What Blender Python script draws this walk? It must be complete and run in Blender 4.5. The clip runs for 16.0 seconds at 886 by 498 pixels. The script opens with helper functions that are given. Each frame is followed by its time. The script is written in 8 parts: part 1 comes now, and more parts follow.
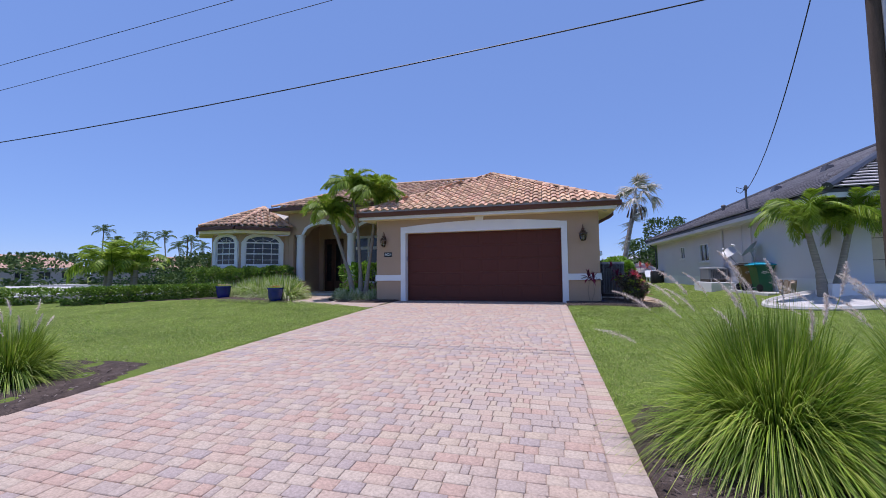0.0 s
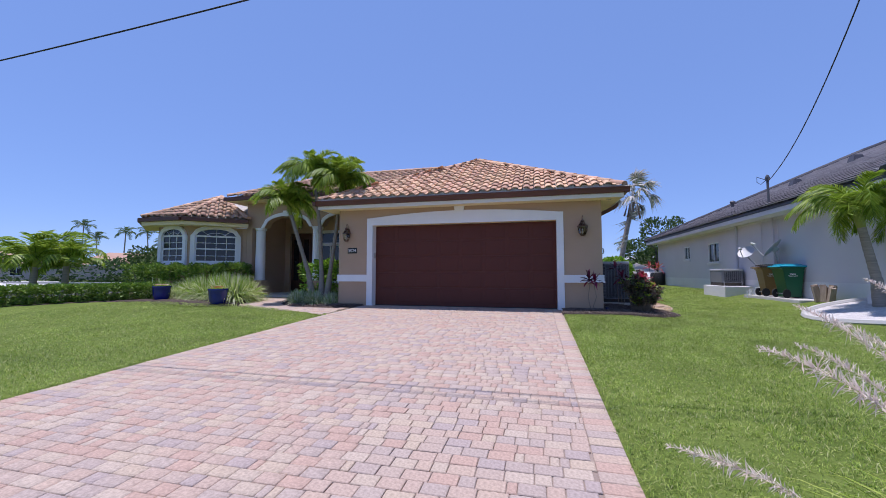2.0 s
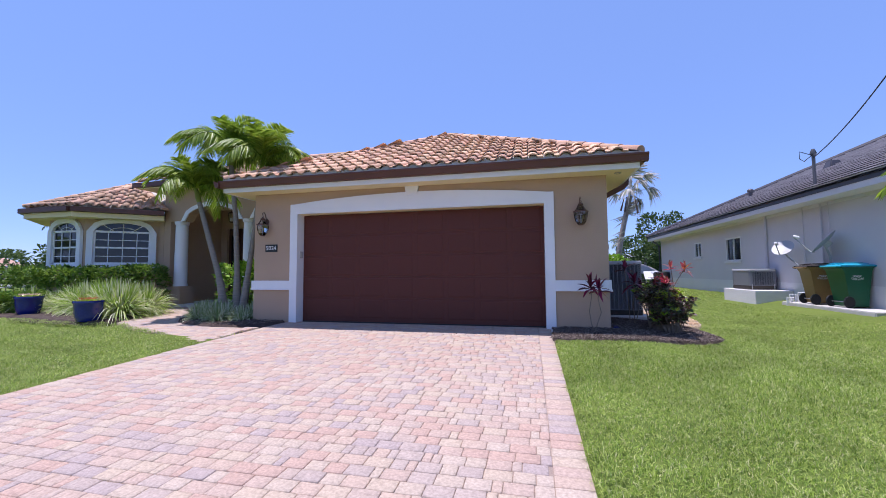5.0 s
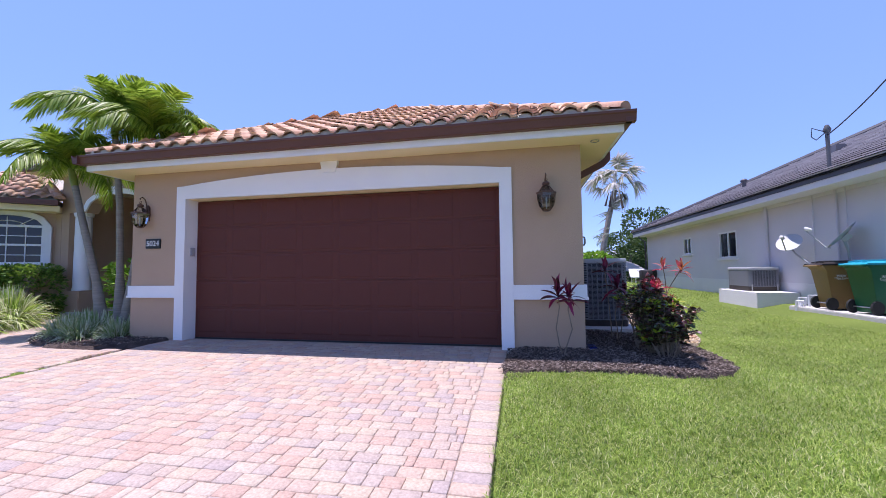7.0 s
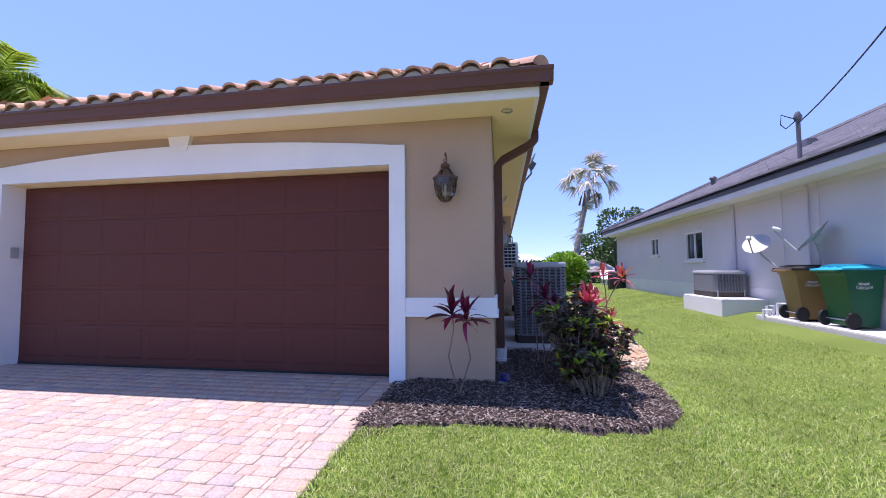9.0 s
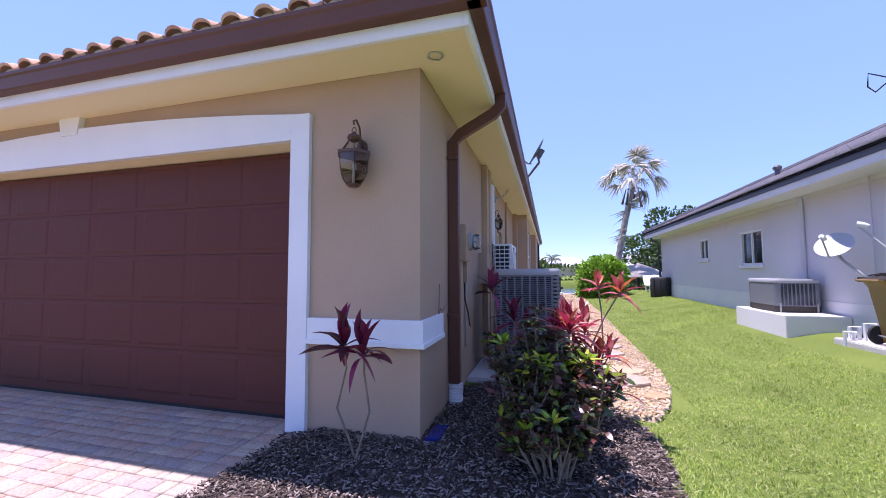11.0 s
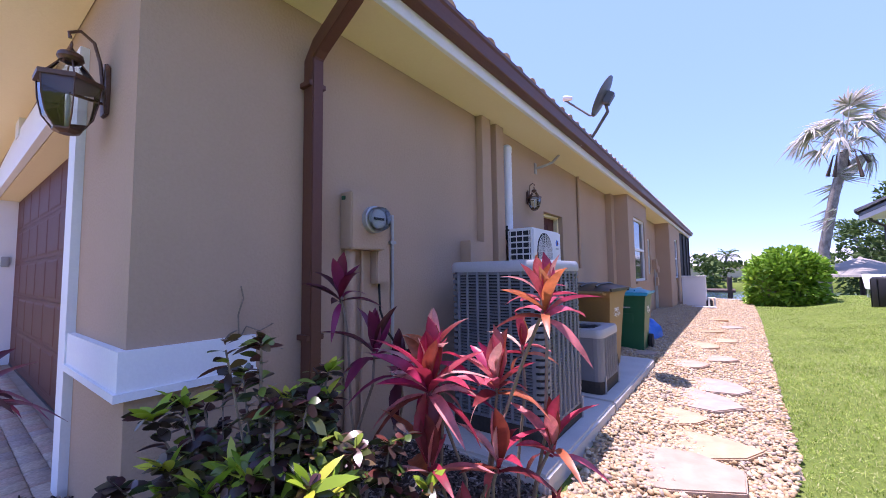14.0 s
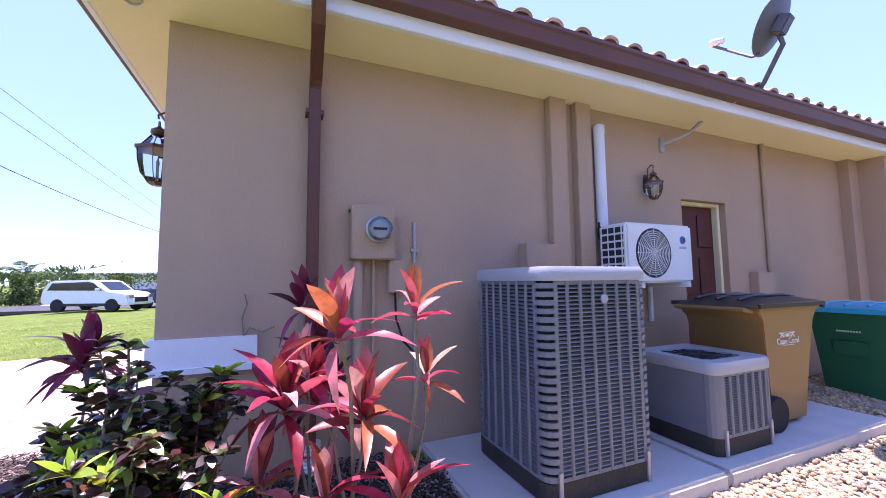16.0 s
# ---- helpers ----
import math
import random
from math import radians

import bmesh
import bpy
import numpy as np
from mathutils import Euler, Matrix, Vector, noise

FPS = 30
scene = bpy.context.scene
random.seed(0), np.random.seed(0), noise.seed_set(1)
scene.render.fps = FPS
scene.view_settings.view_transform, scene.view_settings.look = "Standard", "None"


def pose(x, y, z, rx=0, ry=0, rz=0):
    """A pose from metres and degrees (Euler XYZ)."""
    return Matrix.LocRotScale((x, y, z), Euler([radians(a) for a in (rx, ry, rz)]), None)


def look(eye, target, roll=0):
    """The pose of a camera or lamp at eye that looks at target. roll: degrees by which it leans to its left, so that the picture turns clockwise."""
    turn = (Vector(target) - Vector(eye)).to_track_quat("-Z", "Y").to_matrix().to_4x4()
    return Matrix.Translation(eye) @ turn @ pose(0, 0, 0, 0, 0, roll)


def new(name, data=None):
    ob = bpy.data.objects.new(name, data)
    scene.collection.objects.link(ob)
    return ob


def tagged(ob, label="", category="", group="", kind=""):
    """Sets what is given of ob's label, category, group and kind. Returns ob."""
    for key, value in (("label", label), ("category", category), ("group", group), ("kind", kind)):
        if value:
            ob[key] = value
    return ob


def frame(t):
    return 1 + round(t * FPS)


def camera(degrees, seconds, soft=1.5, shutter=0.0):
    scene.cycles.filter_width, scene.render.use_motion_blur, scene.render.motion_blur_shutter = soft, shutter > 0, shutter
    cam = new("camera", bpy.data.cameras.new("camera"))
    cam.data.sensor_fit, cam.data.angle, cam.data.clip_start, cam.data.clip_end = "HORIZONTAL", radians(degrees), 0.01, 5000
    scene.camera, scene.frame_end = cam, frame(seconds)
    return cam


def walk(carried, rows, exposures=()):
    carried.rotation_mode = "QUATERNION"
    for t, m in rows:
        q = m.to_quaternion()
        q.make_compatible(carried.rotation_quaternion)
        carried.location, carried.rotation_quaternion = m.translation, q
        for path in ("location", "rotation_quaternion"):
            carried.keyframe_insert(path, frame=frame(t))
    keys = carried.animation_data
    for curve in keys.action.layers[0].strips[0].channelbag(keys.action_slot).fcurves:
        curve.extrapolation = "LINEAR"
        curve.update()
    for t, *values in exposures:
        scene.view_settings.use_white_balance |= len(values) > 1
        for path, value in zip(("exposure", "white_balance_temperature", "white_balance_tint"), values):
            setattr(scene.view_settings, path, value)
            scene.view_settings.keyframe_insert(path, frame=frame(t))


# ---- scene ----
cam = camera(98.2, 16.0, soft=0.9)
PATH = [
    (0, (-0.125, 0.272, 0.853), (-0.635, 2.201, 0.98), -0.5),
    (0.5, (-0.13, 0.78, 0.854), (-0.633, 2.712, 0.976), -0.4),
    (1, (-0.114, 1.295, 0.856), (-0.596, 3.233, 0.98), -0.1),
    (1.5, (-0.102, 1.828, 0.851), (-0.581, 3.765, 0.976), -0.0),
    (2, (-0.08, 2.332, 0.863), (-0.56, 4.27, 0.988), 0.0),
    (2.5, (-0.044, 2.827, 0.88), (-0.528, 4.763, 1.005), 0.0),
    (3, (-0.033, 3.307, 0.9), (-0.519, 5.243, 1.025), 0.0),
    (3.5, (0.033, 3.805, 0.912), (-0.444, 5.744, 1.037), -0.0),
    (4, (0.072, 4.284, 0.923), (-0.394, 6.225, 1.048), -0.1),
    (6.5, (0.441, 6.714, 1.045), (0.035, 8.67, 1.152), -0.6),
    (7, (0.63, 7.162, 1.034), (0.244, 9.122, 1.14), -0.6),
    (7.5, (0.821, 7.577, 1.073), (0.455, 9.54, 1.181), -0.6),
    (8, (1.038, 7.913, 1.118), (0.69, 9.879, 1.228), -0.7),
    (8.5, (1.304, 8.201, 1.126), (0.99, 10.174, 1.234), -0.7),
    (9, (1.554, 8.536, 1.11), (1.248, 10.51, 1.213), -0.5),
    (9.5, (1.812, 8.827, 1.134), (1.503, 10.8, 1.24), -0.5),
    (12, (2.684, 10.521, 1.162), (1.886, 12.351, 1.288), -0.2),
    (12.5, (2.885, 10.858, 1.154), (1.952, 12.623, 1.281), -0.4),
    (13, (3.034, 11.24, 1.137), (2.008, 12.952, 1.265), -0.6),
    (13.5, (3.216, 11.626, 1.12), (2.13, 13.301, 1.249), -0.6),
    (14, (3.429, 11.959, 1.103), (2.228, 13.553, 1.238), -0.7),
    (14.5, (3.615, 12.27, 1.091), (2.293, 13.765, 1.229), -0.7),
    (15, (3.82, 12.54, 1.069), (2.321, 13.855, 1.226), -0.8),
    (15.5, (3.965, 12.811, 1.097), (2.242, 13.813, 1.259), -0.7),
    (16, (4.056, 13.074, 1.129), (2.22, 13.851, 1.291), -0.6),
]
EXPOSURE = [(0.0, -0.02, 6000, 24), (4.0, 0.25, 6000, 26), (7.0, 0.6, 6000, 30), (9.5, 0.82, 6000, 35), (12.5, 1.0, 6050, 40), (14.5, 1.2, 6050, 43), (16.0, 1.50, 6050, 45)]
walk(cam, [(t, look(eye, target, roll)) for t, eye, target, roll in PATH], EXPOSURE)

# ---- light ----
SUN_TO = Vector((0.19, -0.065, -1.0)).normalized()   # the way the sunlight travels
sun = new("sun", bpy.data.lights.new("sun", "SUN"))
sun.data.energy, sun.data.angle, sun.data.color = 4.7, radians(0.53), (1.0, 0.955, 0.88)
sun.matrix_world = look((0, 0, 30), Vector((0, 0, 30)) + SUN_TO)
world = bpy.data.worlds.new("world")
scene.world = world
world.use_nodes = True
wn = world.node_tree
sky = wn.nodes.new("ShaderNodeTexSky")
sky.sky_type, sky.sun_disc = "NISHITA", False
sky.sun_elevation = math.asin(-SUN_TO.z)
sky.sun_rotation = math.atan2(-SUN_TO.x, -SUN_TO.y)
sky.air_density, sky.dust_density, sky.ozone_density = 0.82, 0.0, 6.0
# a constant blue mixed in evens out the clear sky between zenith and horizon
blue_mix = wn.nodes.new("ShaderNodeMix")
blue_mix.data_type = "RGBA"
blue_mix.inputs["Factor"].default_value = 0.62
blue_mix.inputs["B"].default_value = (1.42, 2.40, 4.72, 1)
wn.links.new(sky.outputs[0], blue_mix.inputs["A"])
wn.links.new(blue_mix.outputs["Result"], wn.nodes["Background"].inputs[0])
wn.nodes["Background"].inputs[1].default_value = 0.15


# ---- materials ----
def mat(name, a, b, scale=4.0, fine=60.0, rough=0.7, bump=0.15, metal=0.0, spec=0.4, vary=0.0, island=0.0,
        mix=0.35, depth=0.01, glow=0.0, sheen=0.0, trans=0.0, stretch=None):
    """Two-scale noise between two colours, fine relief, and a difference from piece to piece."""
    m = bpy.data.materials.new(name)
    m.use_nodes = True
    n, l = m.node_tree.nodes, m.node_tree.links
    p = n["Principled BSDF"]
    co = n.new("ShaderNodeTexCoord")
    src = co.outputs["Object"]
    if stretch:
        mp = n.new("ShaderNodeMapping")
        mp.inputs["Scale"].default_value = stretch
        l.new(src, mp.inputs["Vector"])
        src = mp.outputs[0]
    big, small = n.new("ShaderNodeTexNoise"), n.new("ShaderNodeTexNoise")
    for t, s, d in ((big, scale, 4), (small, fine, 3)):
        t.inputs["Scale"].default_value, t.inputs["Detail"].default_value = s, d
        l.new(src, t.inputs["Vector"])
    ramp = n.new("ShaderNodeValToRGB")
    ramp.color_ramp.elements[0].position, ramp.color_ramp.elements[1].position = 0.32, 0.68
    ramp.color_ramp.elements[0].color, ramp.color_ramp.elements[1].color = (*a, 1), (*b, 1)
    add = n.new("ShaderNodeMath")
    add.operation = "MULTIPLY_ADD"
    add.inputs[1].default_value = mix
    l.new(small.outputs["Fac"], add.inputs[0])
    sc = n.new("ShaderNodeMath")
    sc.operation = "MULTIPLY"
    sc.inputs[1].default_value = 1 - mix
    l.new(big.outputs["Fac"], sc.inputs[0])
    l.new(sc.outputs[0], add.inputs[2])
    l.new(add.outputs[0], ramp.inputs[0])
    col = ramp.outputs[0]
    if vary or island:
        hsv = n.new("ShaderNodeHueSaturation")
        r = n.new("ShaderNodeNewGeometry").outputs["Random Per Island"] if island else n.new("ShaderNodeObjectInfo").outputs["Random"]
        k = island or vary
        mr = n.new("ShaderNodeMapRange")
        mr.inputs["To Min"].default_value, mr.inputs["To Max"].default_value = 1 - k, 1 + k
        l.new(r, mr.inputs["Value"])
        l.new(mr.outputs[0], hsv.inputs["Value"])
        mh = n.new("ShaderNodeMapRange")
        mh.inputs["To Min"].default_value, mh.inputs["To Max"].default_value = 0.5 - k * 0.04, 0.5 + k * 0.04
        w = n.new("ShaderNodeMath")
        w.operation = "FRACT"
        ml = n.new("ShaderNodeMath")
        ml.operation = "MULTIPLY"
        ml.inputs[1].default_value = 7.31
        l.new(r, ml.inputs[0])
        l.new(ml.outputs[0], w.inputs[0])
        l.new(w.outputs[0], mh.inputs["Value"])
        l.new(mh.outputs[0], hsv.inputs["Hue"])
        l.new(col, hsv.inputs["Color"])
        col = hsv.outputs[0]
    l.new(col, p.inputs["Base Color"])
    p.inputs["Roughness"].default_value, p.inputs["Metallic"].default_value = rough, metal
    p.inputs["Specular IOR Level"].default_value = spec
    rr = n.new("ShaderNodeMapRange")
    rr.inputs["To Min"].default_value, rr.inputs["To Max"].default_value = max(0.02, rough - 0.12), min(1, rough + 0.12)
    l.new(big.outputs["Fac"], rr.inputs["Value"])
    l.new(rr.outputs[0], p.inputs["Roughness"])
    if bump:
        bp = n.new("ShaderNodeBump")
        bp.inputs["Strength"].default_value, bp.inputs["Distance"].default_value = bump, depth
        l.new(small.outputs["Fac"], bp.inputs["Height"])
        l.new(bp.outputs[0], p.inputs["Normal"])
    if trans:
        tr, mx = n.new("ShaderNodeBsdfTranslucent"), n.new("ShaderNodeMixShader")
        l.new(col, tr.inputs["Color"])
        mx.inputs[0].default_value = trans
        l.new(p.outputs[0], mx.inputs[1])
        l.new(tr.outputs[0], mx.inputs[2])
        l.new(mx.outputs[0], n["Material Output"].inputs[0])
    return m


def palette(name, colours, fine=40.0, rough=0.8, bump=0.3, island=False, spec=0.3, trans=0.0, depth=0.006, swing=(0.82, 1.15)):
    """Each piece takes one of the colours; grain on top."""
    m = bpy.data.materials.new(name)
    m.use_nodes = True
    n, l = m.node_tree.nodes, m.node_tree.links
    p = n["Principled BSDF"]
    r = n.new("ShaderNodeNewGeometry").outputs["Random Per Island"] if island else n.new("ShaderNodeObjectInfo").outputs["Random"]
    ramp = n.new("ShaderNodeValToRGB")
    ramp.color_ramp.interpolation = "CONSTANT"
    while len(ramp.color_ramp.elements) < len(colours):
        ramp.color_ramp.elements.new(0.5)
    for i, c in enumerate(colours):
        e = ramp.color_ramp.elements[i]
        e.position, e.color = i / len(colours), (*c, 1)
    l.new(r, ramp.inputs[0])
    t = n.new("ShaderNodeTexNoise")
    t.inputs["Scale"].default_value, t.inputs["Detail"].default_value = fine, 4
    co = n.new("ShaderNodeTexCoord")
    l.new(co.outputs["Object"], t.inputs["Vector"])
    mr = n.new("ShaderNodeMapRange")
    mr.inputs["From Min"].default_value, mr.inputs["From Max"].default_value = 0.25, 0.75
    mr.inputs["To Min"].default_value, mr.inputs["To Max"].default_value = swing
    l.new(t.outputs["Fac"], mr.inputs["Value"])
    hsv = n.new("ShaderNodeHueSaturation")
    l.new(mr.outputs[0], hsv.inputs["Value"])
    l.new(ramp.outputs[0], hsv.inputs["Color"])
    l.new(hsv.outputs[0], p.inputs["Base Color"])
    p.inputs["Roughness"].default_value, p.inputs["Specular IOR Level"].default_value = rough, spec
    bp = n.new("ShaderNodeBump")
    bp.inputs["Strength"].default_value, bp.inputs["Distance"].default_value = bump, depth
    l.new(t.outputs["Fac"], bp.inputs["Height"])
    l.new(bp.outputs[0], p.inputs["Normal"])
    if trans:
        tr, mx = n.new("ShaderNodeBsdfTranslucent"), n.new("ShaderNodeMixShader")
        l.new(hsv.outputs[0], tr.inputs["Color"])
        mx.inputs[0].default_value = trans
        l.new(p.outputs[0], mx.inputs[1])
        l.new(tr.outputs[0], mx.inputs[2])
        l.new(mx.outputs[0], n["Material Output"].inputs[0])
    return m


def glass(name, tint=(0.9, 0.95, 0.95), rough=0.02, ior=1.45):
    m = bpy.data.materials.new(name)
    m.use_nodes = True
    n, l = m.node_tree.nodes, m.node_tree.links
    clear, gloss, mx, fr = (n.new("ShaderNode" + k) for k in ("BsdfTransparent", "BsdfGlossy", "MixShader", "Fresnel"))
    clear.inputs["Color"].default_value = (*tint, 1)
    gloss.inputs["Roughness"].default_value, fr.inputs["IOR"].default_value = rough, ior
    l.new(fr.outputs[0], mx.inputs[0])
    l.new(clear.outputs[0], mx.inputs[1])
    l.new(gloss.outputs[0], mx.inputs[2])
    l.new(mx.outputs[0], n["Material Output"].inputs[0])
    return m


STUCCO = mat("tan_stucco", (0.43, 0.302, 0.208), (0.48, 0.342, 0.238), 1.3, 70, 0.9, 0.45, spec=0.15, depth=0.008)
CREAM = mat("cream_soffit", (0.80, 0.68, 0.41), (0.85, 0.735, 0.46), 1.0, 50, 0.8, 0.12, spec=0.2)
WHITE = mat("white_trim_paint", (0.74, 0.74, 0.74), (0.82, 0.82, 0.81), 1.5, 80, 0.7, 0.15, spec=0.3)
DOORBROWN = mat("brown_door_paint", (0.098, 0.030, 0.022), (0.116, 0.038, 0.028), 1.2, 90, 0.6, 0.08, spec=0.22, stretch=(1, 1, 6))
GUTTER = mat("brown_aluminium", (0.105, 0.040, 0.027), (0.14, 0.056, 0.037), 1.6, 60, 0.45, 0.03, spec=0.35)
BRONZE = mat("oil_rubbed_bronze", (0.085, 0.045, 0.032), (0.19, 0.10, 0.065), 20, 90, 0.4, 0.1, metal=0.5)
TILE = mat("terracotta_roof_tile", (0.43, 0.25, 0.155), (0.66, 0.445, 0.30), 7, 45, 0.85, 0.3, vary=0.26, spec=0.2)
TILEJ = mat("terracotta_roof_tile_field", (0.43, 0.25, 0.155), (0.66, 0.445, 0.30), 7, 45, 0.85, 0.3, island=0.26, spec=0.2)
MORTAR = mat("pale_roof_mortar", (0.42, 0.39, 0.34), (0.60, 0.57, 0.50), 8, 60, 0.95, 0.3)
PAVERCOL = [(0.46, 0.345, 0.275), (0.48, 0.40, 0.31), (0.385, 0.325, 0.29), (0.47, 0.315, 0.245), (0.50, 0.42, 0.335), (0.36, 0.31, 0.30),
            (0.46, 0.35, 0.28), (0.49, 0.40, 0.295), (0.45, 0.30, 0.235), (0.42, 0.355, 0.31), (0.48, 0.365, 0.28), (0.43, 0.345, 0.285)]
PAVERCOL = [tuple(0.93 * (0.62 * c + 0.38 * q) for c, q in zip(col, (0.45, 0.345, 0.275))) for col in PAVERCOL]
PAVER = palette("tumbled_concrete_paver", PAVERCOL, 55, 0.9, 0.5, swing=(0.74, 1.2))
PAVERJ = palette("tumbled_concrete_paver_field", PAVERCOL, 55, 0.9, 0.5, island=True, swing=(0.74, 1.2))
SAND = mat("joint_sand", (0.24, 0.185, 0.15), (0.36, 0.29, 0.24), 6, 120, 0.95, 0.4)
LAWN = mat("lawn_soil_and_thatch", (0.085, 0.125, 0.026), (0.165, 0.215, 0.05), 0.9, 60, 0.95, 0.6, spec=0.05, mix=0.5, depth=0.03)
BLADE = palette("grass_blade", [(0.15, 0.25, 0.028), (0.24, 0.36, 0.045), (0.36, 0.45, 0.09), (0.18, 0.29, 0.036), (0.50, 0.51, 0.24), (0.27, 0.39, 0.055), (0.10, 0.18, 0.022), (0.40, 0.48, 0.12)],
                1.3, 0.5, 0.0, island=True, spec=0.3, trans=0.35, swing=(0.72, 1.25))
MULCH = mat("dark_bark_mulch", (0.045, 0.034, 0.029), (0.13, 0.10, 0.085), 9, 70, 0.95, 0.8, depth=0.03, spec=0.1)
CHIP = palette("bark_chip", [(0.055, 0.042, 0.035), (0.12, 0.091, 0.077), (0.20, 0.16, 0.136), (0.07, 0.054, 0.046), (0.30, 0.25, 0.215)], 30, 0.95, 0.4, island=True, spec=0.1)
ROCK = palette("river_rock", [(0.46, 0.335, 0.185), (0.53, 0.42, 0.27), (0.39, 0.26, 0.14), (0.58, 0.49, 0.35), (0.31, 0.245, 0.18), (0.49, 0.355, 0.21), (0.55, 0.40, 0.215), (0.37, 0.30, 0.24)],
               25, 0.75, 0.25, island=True)
ROCKBED = mat("gravel_bed", (0.28, 0.21, 0.13), (0.46, 0.37, 0.25), 10, 60, 0.95, 0.7, depth=0.03)
FLAG = palette("flagstone", [(0.38, 0.235, 0.13), (0.37, 0.27, 0.20), (0.42, 0.29, 0.18), (0.35, 0.27, 0.22), (0.39, 0.225, 0.115)], 9, 0.85, 0.5, depth=0.02)
CONCRETE = mat("pale_concrete", (0.44, 0.43, 0.40), (0.56, 0.55, 0.52), 3, 90, 0.9, 0.3)
ASPHALT = mat("asphalt", (0.045, 0.045, 0.047), (0.075, 0.074, 0.073), 2, 120, 0.9, 0.5)
NWALL = mat("pale_lilac_stucco", (0.60, 0.58, 0.605), (0.66, 0.64, 0.66), 0.8, 60, 0.9, 0.3, spec=0.15)
NWHITE = mat("white_stucco", (0.68, 0.67, 0.68), (0.76, 0.75, 0.76), 1.0, 60, 0.85, 0.3, spec=0.2)
NROOF = mat("slate_grey_roof_tile", (0.34, 0.325, 0.33), (0.46, 0.445, 0.45), 3, 40, 0.8, 0.3, island=0.14, spec=0.3)
NFASC = mat("charcoal_fascia", (0.05, 0.052, 0.065), (0.07, 0.072, 0.085), 2, 40, 0.5, 0.05)
ACGREY = mat("grey_powder_coat", (0.15, 0.158, 0.178), (0.19, 0.20, 0.22), 2, 80, 0.5, 0.06, spec=0.45)
ACTOP = mat("light_grey_powder_coat", (0.34, 0.345, 0.36), (0.41, 0.415, 0.43), 2, 80, 0.45, 0.06, spec=0.45)
BLACK = mat("black_plastic", (0.012, 0.012, 0.013), (0.026, 0.025, 0.026), 4, 70, 0.5, 0.1)
DARKIN = mat("dark_coil_fins", (0.018, 0.02, 0.024), (0.035, 0.038, 0.045), 6, 90, 0.8, 0.2)
DUSTPAN = mat("dusty_dark_steel", (0.022, 0.019, 0.017), (0.06, 0.05, 0.04), 3, 50, 0.8, 0.2)
YBIN = mat("ochre_brown_plastic", (0.235, 0.14, 0.047), (0.285, 0.175, 0.062), 2, 60, 0.5, 0.05, spec=0.4)
GBIN = mat("dark_green_plastic", (0.006, 0.088, 0.036), (0.010, 0.115, 0.05), 2, 60, 0.42, 0.05, spec=0.45)
BLUELID = mat("turquoise_plastic", (0.008, 0.30, 0.44), (0.015, 0.36, 0.50), 2, 60, 0.35, 0.03, spec=0.5)
BROWNLID = mat("dark_brown_plastic", (0.026, 0.02, 0.018), (0.045, 0.036, 0.032), 3, 60, 0.4, 0.05)
GALV = mat("galvanised_metal", (0.34, 0.345, 0.35), (0.46, 0.465, 0.47), 8, 50, 0.45, 0.05, metal=0.5)
DISHG = mat("grey_dish_paint", (0.38, 0.39, 0.405), (0.46, 0.47, 0.48), 3, 50, 0.45, 0.03)
# holds the shade on the roof dish's back; the mast's own dark grey too
DISHDARK = mat("shaded_dish_and_dark_mast_grey", (0.075, 0.08, 0.088), (0.11, 0.115, 0.122), 3, 50, 0.45, 0.03)
PVC = mat("white_pvc", (0.66, 0.67, 0.69), (0.76, 0.77, 0.79), 3, 50, 0.4, 0.03)
ANTENNAW = mat("white_enamel", (0.70, 0.70, 0.70), (0.78, 0.78, 0.78), 2, 60, 0.4, 0.03)
COBALT = mat("cobalt_glaze", (0.006, 0.012, 0.13), (0.012, 0.022, 0.21), 5, 30, 0.15, 0.1, spec=0.6)
TARP = mat("blue_tarpaulin", (0.01, 0.12, 0.50), (0.02, 0.17, 0.62), 6, 40, 0.4, 0.3)
WOODPOLE = mat("weathered_pole_wood", (0.055, 0.036, 0.026), (0.12, 0.085, 0.06), 3, 40, 0.9, 0.5, stretch=(6, 6, 0.6))
CABLE = mat("black_cable", (0.012, 0.012, 0.014), (0.02, 0.02, 0.022), 4, 40, 0.6, 0.0)
TRUNK = mat("grey_palm_bark", (0.20, 0.175, 0.145), (0.34, 0.30, 0.25), 4, 40, 0.9, 0.5, stretch=(1, 1, 9))
SHAFT = mat("green_crown_shaft", (0.17, 0.22, 0.03), (0.27, 0.30, 0.05), 4, 30, 0.5, 0.1)
FROND = palette("palm_leaflet", [(0.14, 0.24, 0.02), (0.21, 0.33, 0.028), (0.30, 0.42, 0.04), (0.39, 0.50, 0.065)], 4, 0.45, 0.0, island=True, spec=0.4, trans=0.45)
FARFROND = palette("far_palm_leaflet", [(0.06, 0.11, 0.035), (0.08, 0.14, 0.04), (0.11, 0.17, 0.05)], 4, 0.6, 0.0, island=True, spec=0.3, trans=0.25)
FARPALE = mat("pale_far_plaster", (0.36, 0.37, 0.39), (0.43, 0.44, 0.46), 0.5, 12, 0.9, 0.1)
DEADFROND = palette("dry_palm_leaflet", [(0.55, 0.51, 0.46), (0.44, 0.41, 0.35), (0.64, 0.61, 0.56), (0.34, 0.36, 0.22)], 4, 0.8, 0.0, island=True, trans=0.25)
HEDGE = palette("hedge_leaf", [(0.08, 0.16, 0.02), (0.12, 0.23, 0.027), (0.17, 0.29, 0.036), (0.25, 0.36, 0.05)], 4, 0.45, 0.0, island=True, spec=0.4, trans=0.25)
